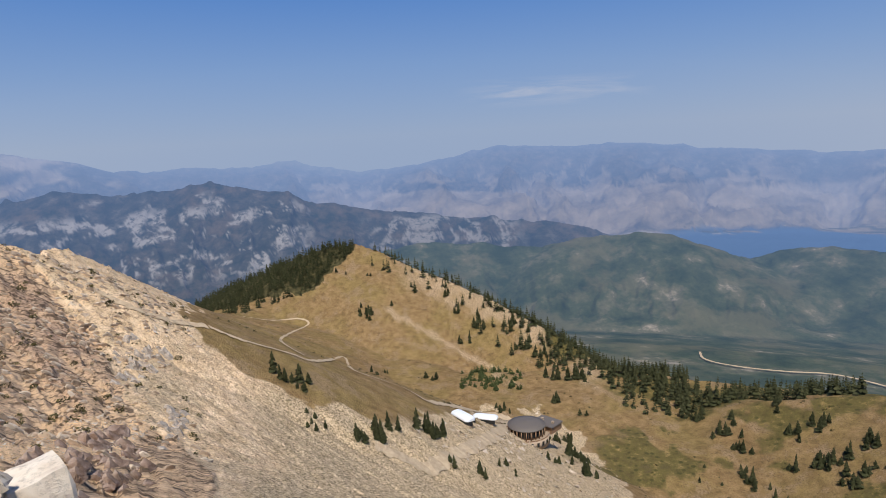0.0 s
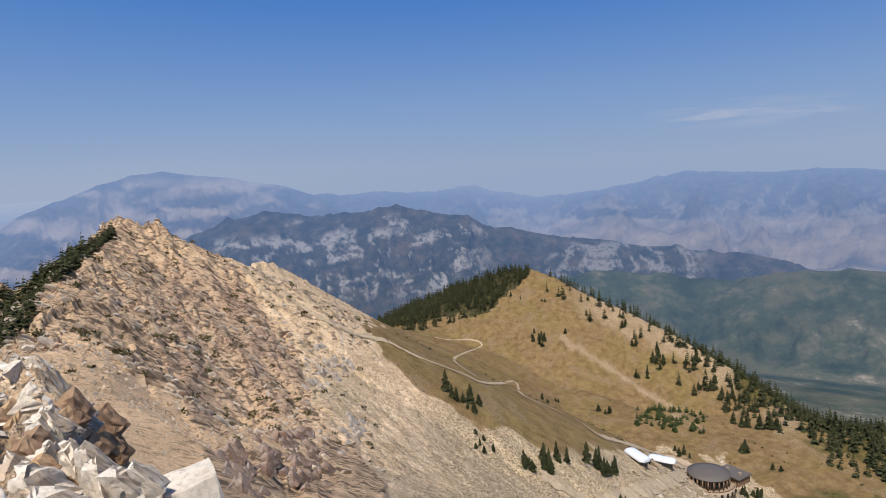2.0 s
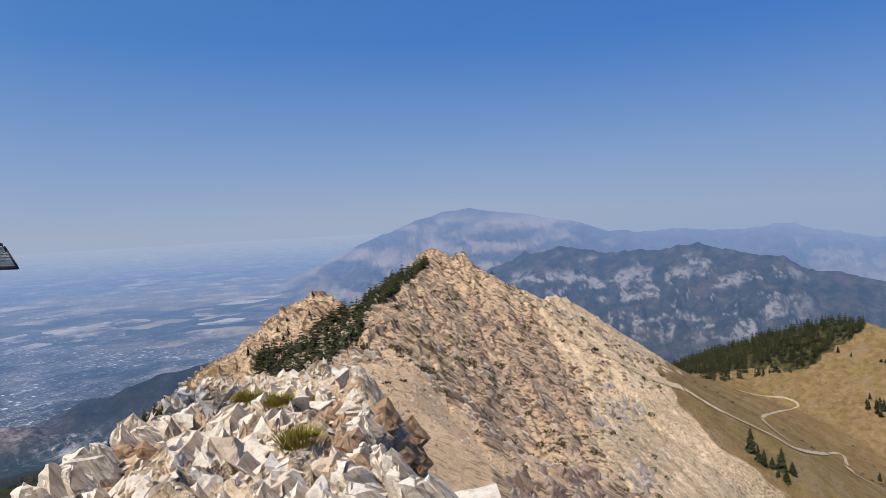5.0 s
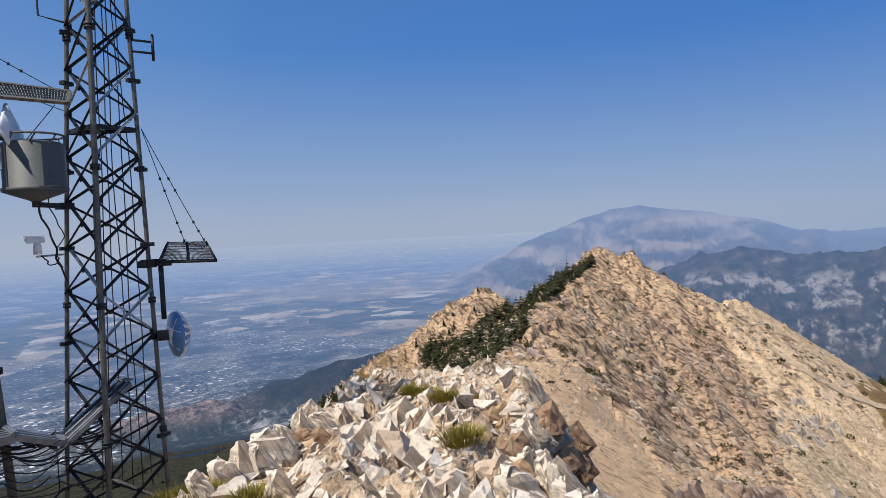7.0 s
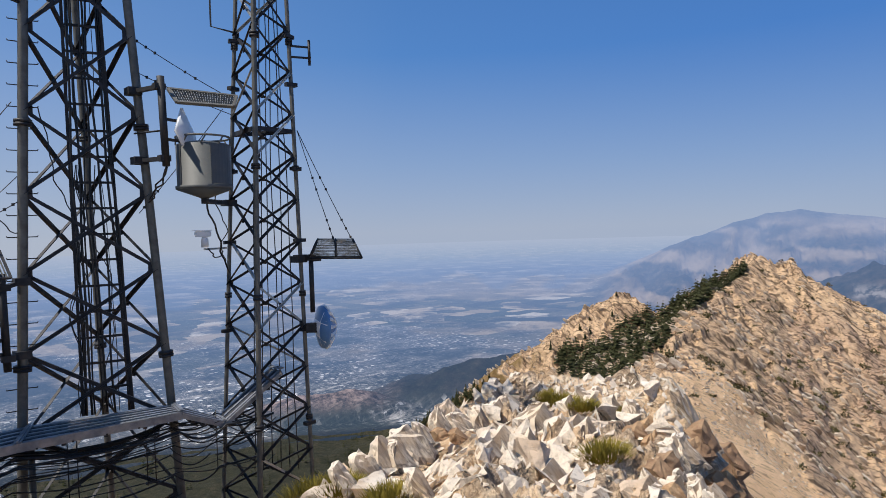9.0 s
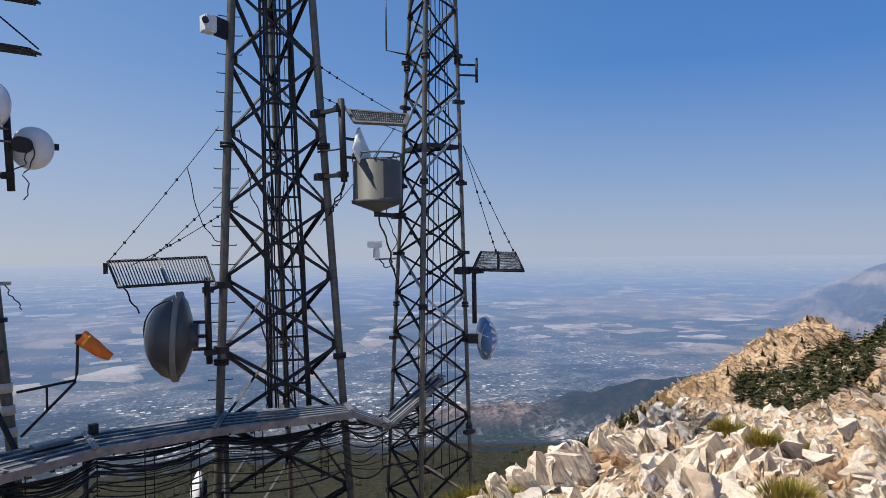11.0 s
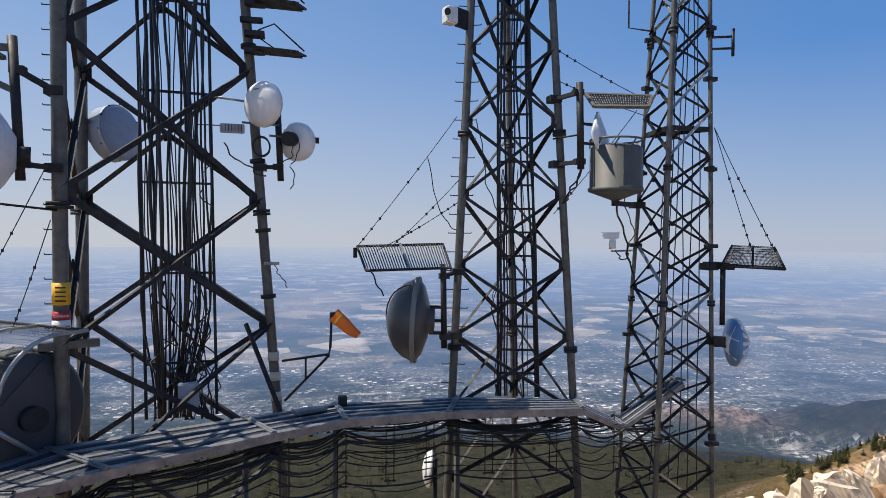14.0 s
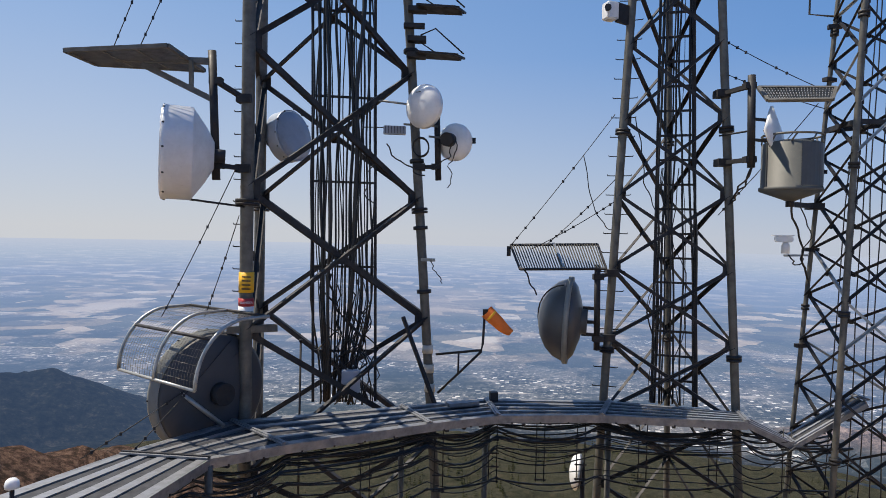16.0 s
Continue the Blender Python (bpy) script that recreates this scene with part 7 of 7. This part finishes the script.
def round_lodge(at):
    root = thing("mountain_lodge", "round timber lodge with a flat conical roof", "lodge", "", at)
    R0 = 13.5
    terrace = part("terrace", lathe([(R0 * 1.22, -6), (R0 * 1.22, 3.4), (R0 * 1.18, 3.4), (R0 * 1.18, 2.6), (R0 * 0.8, 2.6)], (0, 0, 0), (0, 0, 1), 48), STONE, root)
    wall = part("wall", lathe([(R0 * 0.86, 2.4), (R0 * 0.86, 12.0), (R0 * 0.5, 12.2)], (0, 0, 0), (0, 0, 1), 48), WOOD, root)
    part("roof", lathe([(R0 * 1.0, 11.4), (R0 * 1.01, 12.2), (R0 * 0.6, 14.0), (R0 * 0.12, 15.4), (0.2, 15.6)], (0, 0, 0), (0, 0, 1), 48), ROOF, root)
    for i in range(24):
        a = math.tau * i / 24
        d = Vector((math.cos(a), math.sin(a), 0))
        part("column", tube([d * R0 * 0.96 + Vector((0, 0, 2.6)), d * R0 * 0.96 + Vector((0, 0, 11.6))], 0.45, 8), WOOD, root)
        part("window", beam(d * R0 * 0.87 + Vector((0, 0, 4.4)), d * R0 * 0.87 + Vector((0, 0, 10.4)), 2.4, 0.3, side=d.cross(Vector((0, 0, 1)))), GLASS, wall)
        part("window", beam(d * R0 * 1.225 + Vector((0, 0, -2.6)), d * R0 * 1.225 + Vector((0, 0, 1.6)), 1.8, 0.3, side=d.cross(Vector((0, 0, 1)))), GLASS, terrace)
        part("rail_panel", beam(d * R0 * 1.2 + Vector((0, 0, 3.3)), d * R0 * 1.2 + Vector((0, 0, 4.5)), 3.6, 0.2, side=d.cross(Vector((0, 0, 1)))), WOOD, terrace)
    side = Vector((math.cos(radians(52)), math.sin(radians(52)), 0))
    c = heading(-118.5) * 10 + heading(-208) * 15
    part("wing", block(c + Vector((0, 0, 4)), (17, 13, 7), 25, None, 0.2), WOOD, root)
    part("wing_roof", block(c + Vector((0, 0, 8.0)), (19, 15, 1.2), 25, None, 0.5), ROOF, root)
    part("chimney", block(c + Vector((3, 2, 9.5)), (2, 2, 3.6), 25, None, 0.2), STONE, root)
    part("chimney", block(c + Vector((-5, -2, 9.2)), (1.8, 1.8, 3), 25, None, 0.2), STONE, root)
    root.scale = (1.08, 1.08, 0.78)
    return root


p = on_land(-118.9, -26.6, 400)
round_lodge((p.x, p.y, p.z + 3))


def lift_station(at, turn, length, label):
    root = thing("lift_station", label, "lift station", "white lift stations", at)
    bm = bmesh.new()
    n = 12
    prof = [(-4.2, 3.5), (-4.3, 4.0), (-3.8, 5.0), (-2.6, 5.6), (0, 5.8), (2.6, 5.6), (3.8, 5.0), (4.3, 4.0), (4.2, 3.5)]
    rings = []
    for x, s in ((-length / 2, 0.55), (-length / 2 + 1.5, 0.92), (-length / 2 + 3, 1), (length / 2 - 3, 1), (length / 2 - 1.5, 0.92), (length / 2, 0.55)):
        rings.append([bm.verts.new((x, y * s, 3.5 + (z - 3.5) * s)) for y, z in prof])
    for a, b in zip(rings[:-1], rings[1:]):
        for k in range(len(prof) - 1):
            f = bm.faces.new((a[k], a[k + 1], b[k + 1], b[k]))
            f.smooth = True
    for r in (rings[0], rings[-1]):
        bm.faces.new(r)
    for a, b in zip(rings[:-1], rings[1:]):
        bm.faces.new((a[0], b[0], b[-1], a[-1]))
    part("shell", bm, SHELL, root)
    part("band", block((0, -3.7, 2.2), (length * 0.86, 0.6, 2.6)), INK, root)
    part("band", block((0, 3.7, 2.2), (length * 0.86, 0.6, 2.6)), INK, root)
    part("base", block((0, 0, 0.6), (length * 0.7, 5.5, 4.2), 0, None, 0.2), GREYDARK, root)
    for sx in (-1, 1):
        part("pillar", block((sx * length * 0.3, 0, 0), (1.6, 6.5, 6), 0, None, 0.15), STONE, root)
    root.rotation_euler = (0, 0, radians(turn))
    return root


p = on_land(-113.0, -25.1, 400)
lift_station((p.x, p.y, p.z), 12, 20, "white curved shell of a gondola lift station")
p = on_land(-115.1, -25.2, 400)
lift_station((p.x, p.y, p.z), 48, 19, "white rounded lift station with a dark band")


# ---- the white crest in front ----
def quartzite():
    k = Mat("white_quartzite", 0.85, 0, 0.2)
    v = k.coords()
    n = k.noise(v, 1.6, 6, 0.65)
    bed = k.noise(k.coords((1.0, 1.0, 3.6), (62, 0, 36)), 2.4, 8, 0.75, 1.2)
    info = k.t.nodes.new("ShaderNodeObjectInfo")
    c = k.ramp(n, (0.32, (0.55, 0.435, 0.32)), (0.5, (0.70, 0.60, 0.48)), (0.68, (0.79, 0.71, 0.60)))
    c = k.mix(k.ramp(bed, (0.30, 0.7), (0.36, 0.0)), c, (0.36, 0.29, 0.225))
    c = k.mix(k.ramp(k.noise(v, 0.8, 5, 0.6), (0.55, 0.0), (0.66, 0.6)), c, (0.60, 0.41, 0.22))
    c = k.mix(k.ramp(info.outputs["Random"], (0.86, 0.0), (0.92, 0.5)), c, (0.46, 0.29, 0.17))
    c = k.mix(k.ramp(k.noise(v, 14, 5, 0.7), (0.34, 0.5), (0.5, 0.0)), c, (0.25, 0.21, 0.17))
    k.color(c)
    k.bump(k.math("ADD", k.math("MULTIPLY", bed, 1.6), k.noise(v, 9, 6, 0.7)), 0.5, 0.04)
    return k.m


QUARTZ = quartzite()


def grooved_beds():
    """Grey weathered bed edges, grooved along the plunge; their shade is mixed into the grey."""
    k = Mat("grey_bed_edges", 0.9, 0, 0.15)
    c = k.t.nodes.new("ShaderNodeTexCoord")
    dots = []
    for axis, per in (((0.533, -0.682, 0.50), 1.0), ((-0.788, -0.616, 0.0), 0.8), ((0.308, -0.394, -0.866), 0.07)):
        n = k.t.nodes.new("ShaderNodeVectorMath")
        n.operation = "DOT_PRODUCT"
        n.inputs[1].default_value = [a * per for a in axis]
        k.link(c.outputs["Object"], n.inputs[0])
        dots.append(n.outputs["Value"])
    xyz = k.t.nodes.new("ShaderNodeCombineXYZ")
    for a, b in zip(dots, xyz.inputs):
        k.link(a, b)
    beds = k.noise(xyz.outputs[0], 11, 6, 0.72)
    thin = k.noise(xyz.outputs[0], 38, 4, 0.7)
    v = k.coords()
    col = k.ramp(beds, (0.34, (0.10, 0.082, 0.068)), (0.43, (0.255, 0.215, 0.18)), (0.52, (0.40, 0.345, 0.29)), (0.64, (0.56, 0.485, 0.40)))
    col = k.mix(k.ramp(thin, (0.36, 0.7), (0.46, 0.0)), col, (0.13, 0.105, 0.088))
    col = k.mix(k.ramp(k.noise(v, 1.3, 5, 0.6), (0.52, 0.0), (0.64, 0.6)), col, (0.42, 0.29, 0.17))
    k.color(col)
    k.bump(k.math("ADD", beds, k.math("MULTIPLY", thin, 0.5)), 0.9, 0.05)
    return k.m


def rusty_quartzite():
    k = Mat("rusty_quartzite", 0.9, 0, 0.15)
    v = k.coords()
    info = k.t.nodes.new("ShaderNodeObjectInfo")
    c = k.ramp(k.noise(v, 3, 6, 0.7), (0.34, (0.13, 0.08, 0.05)), (0.5, (0.36, 0.21, 0.11)), (0.66, (0.56, 0.37, 0.20)))
    k.color(k.mix(k.span(info.outputs["Random"], 0, 1, 0, 0.6), c, (0.16, 0.11, 0.085)))
    k.bump(k.noise(v, 12, 6, 0.7), 0.7, 0.04)
    return k.m


RUSTY = rusty_quartzite()


def brown_crag():
    k = Mat("brown_crag", 0.92, 0, 0.1)
    v = k.coords()
    c = k.ramp(k.noise(v, 0.5, 7, 0.7), (0.36, (0.07, 0.05, 0.042)), (0.48, (0.22, 0.16, 0.125)), (0.58, (0.33, 0.255, 0.21)), (0.68, (0.46, 0.37, 0.29)))
    k.color(k.mix(k.ramp(k.noise(v, 0.12, 3, 0.6), (0.50, 0.0), (0.60, 0.5)), c, (0.27, 0.17, 0.115)))
    k.bump(k.noise(v, 1.5, 7, 0.75), 0.8, 0.3)
    return k.m


GROOVED = grooved_beds()
STEEP = Vector((0.308, -0.394, -0.866))       # the way the beds plunge
RISE = Vector((0.533, -0.682, 0.50))          # square to the beds, up and across
FRONT = RISE.cross(STEEP).normalized()
if FRONT.x > 0:
    FRONT = -FRONT


def fracture(bm, rng, size, cuts=3):
    """Breaks plain facets up with cracks, chips and bed grooves."""
    bmesh.ops.triangulate(bm, faces=bm.faces[:])
    bmesh.ops.subdivide_edges(bm, edges=bm.edges[:], cuts=cuts, use_grid_fill=True)
    bm.normal_update()
    ph = Vector((rng.uniform(0, 50), rng.uniform(0, 50), rng.uniform(0, 50)))
    moves = []
    for v in bm.verts:
        p = v.co / size
        near, second = noise.voronoi(p * 2.6 + ph)[0][:2]
        groove = noise.noise(Vector((p.dot(RISE) * 11, p.dot(FRONT) * 5, p.dot(STEEP) * 1.2)) + ph)
        moves.append(v.normal * size * (0.075 * (min(second - near, 0.3) / 0.3 - 0.8) + 0.03 * groove) + Vector(noise.noise_vector(p * 2 + ph)) * size * 0.05)
    for v, m in zip(bm.verts, moves):
        v.co += m


def blade(rng, length, width, thick, blunt=0.25, cuts=3):
    """A steep wedge of bedded rock under its tip: pale broken faces, grey grooved ones across the beds."""
    def at(s, u, f):
        j = 0.07
        return STEEP * (length * (s + rng.gauss(0, j * 0.7))) + RISE * (width * (u + rng.gauss(0, j))) + FRONT * (thick * (f + rng.gauss(0, j)))

    bm = bmesh.new()
    lean = rng.uniform(-0.25, 0.3)
    for s, u, f in ((0, lean, 0), (0.06, lean + blunt, -0.1), (0.05, lean - 0.6 * blunt, 0.1), (0.12, lean + 0.1, blunt), (0.4, lean * 0.5, 0.5), (0.55, -0.5, 0.1), (0.45, 0.5, -0.05), (0.75, 0.1, 0.55), (0.95, -0.62, 0.25), (1.0, 0.6, 0.2), (1.0, 0.0, 0.62), (0.9, -0.3, -0.6), (1.0, 0.45, -0.6)):
        bm.verts.new(at(s, u, f))
    g = bmesh.ops.convex_hull(bm, input=bm.verts[:])
    bmesh.ops.delete(bm, geom=[e for e in g["geom_interior"] if isinstance(e, bmesh.types.BMVert)], context="VERTS")
    fracture(bm, rng, width, cuts)
    bmesh.ops.recalc_face_normals(bm, faces=bm.faces[:])
    # faces turned across the beds get the grey, part bed colour, part painted shade
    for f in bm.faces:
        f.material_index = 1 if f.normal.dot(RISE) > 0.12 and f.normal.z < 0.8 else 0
    return bm


def rock(bm, at, mats, label):
    ob = part("boulder", bm, mats[0])
    ob.data.materials.append(mats[1])
    ob.location = at
    return tagged(ob, label, "boulder", "white boulders on the crest")


rng = random.Random(77)


def shard(rng, size):
    """A broken angular block, leaning with the beds."""
    bm = bmesh.new()
    for i in range(10):
        top = rng.random()
        k = 1 - 0.4 * top
        bm.verts.new((rng.uniform(-1, 1) * size[0] * k, rng.uniform(-1, 1) * size[1] * k, (2 * top - 1) * size[2]))
    g = bmesh.ops.convex_hull(bm, input=bm.verts[:])
    bmesh.ops.delete(bm, geom=[e for e in g["geom_interior"] if isinstance(e, bmesh.types.BMVert)], context="VERTS")
    fracture(bm, rng, 1.5 * min(size), 2)
    bm.transform(Matrix.Rotation(radians(rng.uniform(10, 70)), 4, "Z") @ Matrix.Rotation(radians(rng.uniform(5, 40)), 4, "Y"))
    return bm


WHITE_LABEL = "angular white quartzite blade with grey bedded side"
BROWN_LABEL = "rusty brown quartzite block wedged among white rock"


def reach(e):
    return float(np.interp(-e, [12.3, 16, 19, 21, 24], [14.3, 10.5, 8.2, 6.8, 5.8]))


# the blades of the crest: bearing and elevation of the tip, length in centimetres
SKYLINE_BLADES = [(-51.6, -12.3, 60), (-48.8, -13.2, 80), (-50.5, -14.1, 65), (-45.0, -14.8, 60), (-44.2, -15.4, 60), (-46.1, -15.3, 60), (-47.5, -15.2, 60), (-49.5, -14.7, 70), (-43.0, -15.9, 45), (-41.8, -16.4, 60), (-40.8, -17.5, 50),
                  (-39.1, -17.5, 75), (-38.1, -18.1, 55), (-36.4, -18.8, 40), (-42.2, -19.9, 50), (-56.7, -13.5, 50), (-58.1, -13.3, 60), (-59.5, -12.7, 60), (-58.9, -14.3, 60), (-60.4, -14.8, 65), (-53.5, -13.1, 60), (-55.0, -13.6, 50)]
MIDDLE_BLADES = [(-47.8, -18.4, 100), (-49.1, -16.8, 80), (-50.2, -17.6, 105), (-51.3, -17.8, 115), (-51.8, -15.6, 85), (-53.4, -15.1, 110), (-54.3, -16.3, 100), (-55.4, -14.5, 90), (-55.9, -16.2, 95), (-52.6, -18.9, 85), (-54.4, -14.9, 80), (-56.6, -14.4, 80),
                 (-55.1, -19.1, 70), (-57.4, -17.9, 90), (-59.0, -18.0, 85), (-56.0, -16.7, 85), (-58.5, -19.9, 70), (-60.7, -20.1, 80), (-61.7, -19.5, 50), (-57.2, -15.6, 80), (-58.6, -16.2, 80)]
LOW_BLADES = [(-53.8, -20.6, 60), (-56.6, -21.0, 55), (-63.0, -20.9, 60), (-48.1, -20.7, 65), (-49.8, -21.3, 55), (-55.4, -22.1, 50), (-64.5, -22.4, 50), (-66.9, -20.3, 55), (-67.7, -21.4, 45), (-65.6, -20.0, 60), (-61.5, -22.6, 50), (-59.0, -22.4, 50), (-52.0, -22.0, 50), (-69.5, -22.0, 40), (-71.3, -22.0, 40)]
BROWN_BLOCKS = [(-45.0, -16.5, 34), (-46.5, -16.7, 38), (-60.9, -16.4, 55), (-62.3, -17.0, 50), (-63.3, -18.3, 50), (-61.7, -15.9, 48), (-62.5, -16.8, 45), (-53.1, -15.1, 35)]
for group in (SKYLINE_BLADES, MIDDLE_BLADES, LOW_BLADES, BROWN_BLOCKS):
    for b, e, cm in group:
        d = reach(e)
        brown = group is BROWN_BLOCKS
        size = cm / 100 * rng.uniform(0.9, 1.1) * (0.6 if brown else 0.8)
        bm = blade(rng, size * (1.35 if not brown else 1.0), size * rng.uniform(0.75, 1.15), size * rng.uniform(0.7, 1.05), rng.uniform(0.25, 0.5) if not brown else 0.5)
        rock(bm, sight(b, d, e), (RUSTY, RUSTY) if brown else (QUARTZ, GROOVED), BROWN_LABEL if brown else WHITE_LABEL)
# broken brown rock down the crest's flank
flank = random.Random(77)
for _ in range(64):
    q = on_land(flank.uniform(-72, -63), flank.uniform(-23, -13.5), 5.0)
    if q.length > 22:
        continue
    size = q.length * flank.uniform(0.018, 0.042)
    dark = flank.random() < 0.38
    bm = blade(flank, size * 1.2, size * flank.uniform(0.8, 1.3), size * flank.uniform(0.8, 1.1), flank.uniform(0.35, 0.55))
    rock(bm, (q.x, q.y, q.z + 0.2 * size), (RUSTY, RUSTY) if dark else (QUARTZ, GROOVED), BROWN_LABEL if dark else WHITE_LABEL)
loose = []
for i in range(1250):
    b = rng.uniform(-76, -34)
    d = rng.uniform(4.6, 16)
    if d > 15.5 - 0.5 * max(0, -b - 58) or (b < -70 and d < 5.2) or (b > -46 and d > 11):
        continue
    s = rng.choice((0.06, 0.07, 0.09, 0.11, 0.13, 0.16, 0.18, 0.2, 0.24, 0.28))
    sz = (s * rng.uniform(0.9, 1.6), s * rng.uniform(0.7, 1.2), s * rng.uniform(0.5, 0.9))
    path = -49 < b < -40 and d < 10.5
    if s >= 0.2 and d < 14 and not path and rng.random() < (0.22 if -66 < b < -50 else 0.5):
        x, y = -d * math.sin(radians(b)), d * math.cos(radians(b))
        at = (x, y, height(x, y) + s * rng.uniform(0.1, 0.5))
        if -62 < b < -52 and rng.random() < 0.6:
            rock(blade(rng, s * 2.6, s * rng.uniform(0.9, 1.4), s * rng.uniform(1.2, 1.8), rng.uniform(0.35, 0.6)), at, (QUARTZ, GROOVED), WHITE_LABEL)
        else:
            rock(shard(rng, (sz[0], sz[1], sz[2] * 1.3)), at, (QUARTZ, QUARTZ), "angular white quartzite boulder on the crest")
    elif s < 0.2 and (rng.random() < 0.45 or path):
        loose.append((b, d, (sz[0] * 0.75, sz[1] * 0.75, sz[2] * 0.75)))
slab = block((0, 0, 0), (0.8, 0.72, 0.7), 22)
bmesh.ops.bevel(slab, geom=slab.edges[:], offset=0.05, segments=1, affect="EDGES")
bmesh.ops.subdivide_edges(slab, edges=slab.edges[:], cuts=3, use_grid_fill=True)
for v in slab.verts:
    top = (v.co.z + 0.35) / 0.7
    v.co = Vector((v.co.x * (1.12 - 0.3 * top), v.co.y * (1.12 - 0.3 * top), v.co.z - 0.14 * v.co.y * top - 2.2 * (1 - top))) + Vector(noise.noise_vector(v.co * 3)) * 0.03
x, y, z = sight(-75.4, 6.8, -23.6)
rock(slab, (x, y, z - 0.42), (QUARTZ, QUARTZ), "large smooth white block on the crest")
# loose rubble between the blocks
bm = bmesh.new()
for b, d, sz in loose:
    x, y = -d * math.sin(radians(b)), d * math.cos(radians(b))
    turn = Matrix.Rotation(rng.uniform(0, 6.28), 3, "Z") @ Matrix.Rotation(radians(rng.uniform(5, 35)), 3, "Y")
    hull = bmesh.new()
    for _ in range(11):
        hull.verts.new(turn @ Vector((rng.uniform(-1, 1) * sz[0], rng.uniform(-1, 1) * sz[1], rng.uniform(-1, 1) * sz[2])))
    g = bmesh.ops.convex_hull(hull, input=hull.verts[:])
    idx = {}
    for f in hull.faces:
        for v in f.verts:
            if v not in idx:
                idx[v] = bm.verts.new(v.co + Vector((x, y, 0)))
        bm.faces.new([idx[v] for v in f.verts])
    hull.free()
for i in range(2600):
    b, d = rng.uniform(-76, -28), 3.2 + 12.5 * math.sqrt(rng.random())
    if d > 15.5 or (b > -44 and d > 11.5):
        continue
    x, y = -d * math.sin(radians(b)), d * math.cos(radians(b))
    s = rng.choice((0.02, 0.03, 0.05, 0.08))
    c = Vector((x, y, 0))
    vs = [Vector((rng.gauss(0, s), rng.gauss(0, s), rng.gauss(0, s * 0.6))) for _ in range(5)]
    mm = [bm.verts.new(c + v) for v in vs]
    for f in ((0, 1, 2), (0, 2, 3), (0, 3, 1), (1, 2, 4), (2, 3, 4), (3, 1, 4)):
        bm.faces.new([mm[k] for k in f])
xs = np.array([v.co.x for v in bm.verts])
ys = np.array([v.co.y for v in bm.verts])
for v, z in zip(bm.verts, land(xs, ys)[0]):
    v.co.z += float(z) + 0.02
bmesh.ops.recalc_face_normals(bm, faces=bm.faces[:])
tagged(part("rubble", bm, QUARTZ), "loose pale stone rubble between the boulders", "rubble", kind="stuff")


def outcrop(label, spots, size, mats, seed):
    """A body of bedrock broken into blades."""
    rng = random.Random(seed)
    places = [on_land(b, e, 30) for b, e in spots]
    root = thing("rock_outcrop", label, "rock outcrop", "outcrops on the slope", places[0])
    for q in places:
        k = size * q.length / 100 * rng.uniform(0.6, 1.3)
        ob = part("ledge", blade(rng, k * 1.5, k * rng.uniform(0.9, 1.4), k * rng.uniform(0.8, 1.3), rng.uniform(0.25, 0.5), 2), mats[0], root)
        ob.data.materials.append(mats[1])
        ob.location = q - root.location + Vector((0, 0, k * rng.uniform(0.1, 0.45)))
    return root


r3 = random.Random(41)
DARK_CRAG = brown_crag()
outcrop("dark brown broken rock outcrop below the face", [(-r3.uniform(75.5, 84) - 0.25 * k, -21.6 - k - 0.4 * r3.random()) for k in (0, 0.5, 1.0, 1.6, 2.2, 2.8, 3.4, 4.2) for _ in range(10)], 1.5, (DARK_CRAG, DARK_CRAG), 1)
PALE_CRAG = grooved_beds()
outcrop("pale grey outcrop standing in the cream scree", [(r3.gauss(-85.4, 1.0), r3.gauss(-16.6, 0.9)) for _ in range(34)], 1.1, (PALE_CRAG, CRAG.m), 2)
outcrop("small dark outcrop in the pale scree", [(r3.gauss(-87.0, 0.5), r3.gauss(-22.2, 0.6)) for _ in range(16)], 1.2, (PALE_CRAG, PALE_CRAG), 3)


def tuft(b, d, r):
    x, y = -d * math.sin(radians(b)), d * math.cos(radians(b))
    bm = bmesh.new()
    for _ in range(620):
        a, q = rng.uniform(0, math.tau), r * math.sqrt(rng.random())
        base = Vector((q * math.cos(a), q * math.sin(a) * 0.8, 0))
        tip = base * 1.35 + Vector((rng.gauss(0, 0.04), rng.gauss(0, 0.04), r * rng.uniform(0.4, 0.75) * (1 - 0.6 * (q / r) ** 2)))
        s = Vector((math.sin(a), -math.cos(a), 0)) * 0.008
        vs = [bm.verts.new(base - s), bm.verts.new(base + s), bm.verts.new(tip)]
        bm.faces.new(vs)
    ob = tagged(part("shrub", bm, TUFT), "yellow-green alpine shrub between white rocks", "shrub", "yellow shrubs on the crest")
    ob.location = (x, y, height(x, y) + 0.1)


for b, d, r in ((-55.6, 12.5, 0.42), (-59.4, 8.3, 0.34), (-41.4, 7.4, 0.34), (-34.5, 8.6, 0.4), (-42.6, 10.6, 0.38), (-36.8, 8.4, 0.36), (-54.6, 12.8, 0.3), (-57.5, 11.8, 0.3), (-31.8, 8.4, 0.34), (-61.0, 12.0, 0.25)):
    tuft(b, d, r)
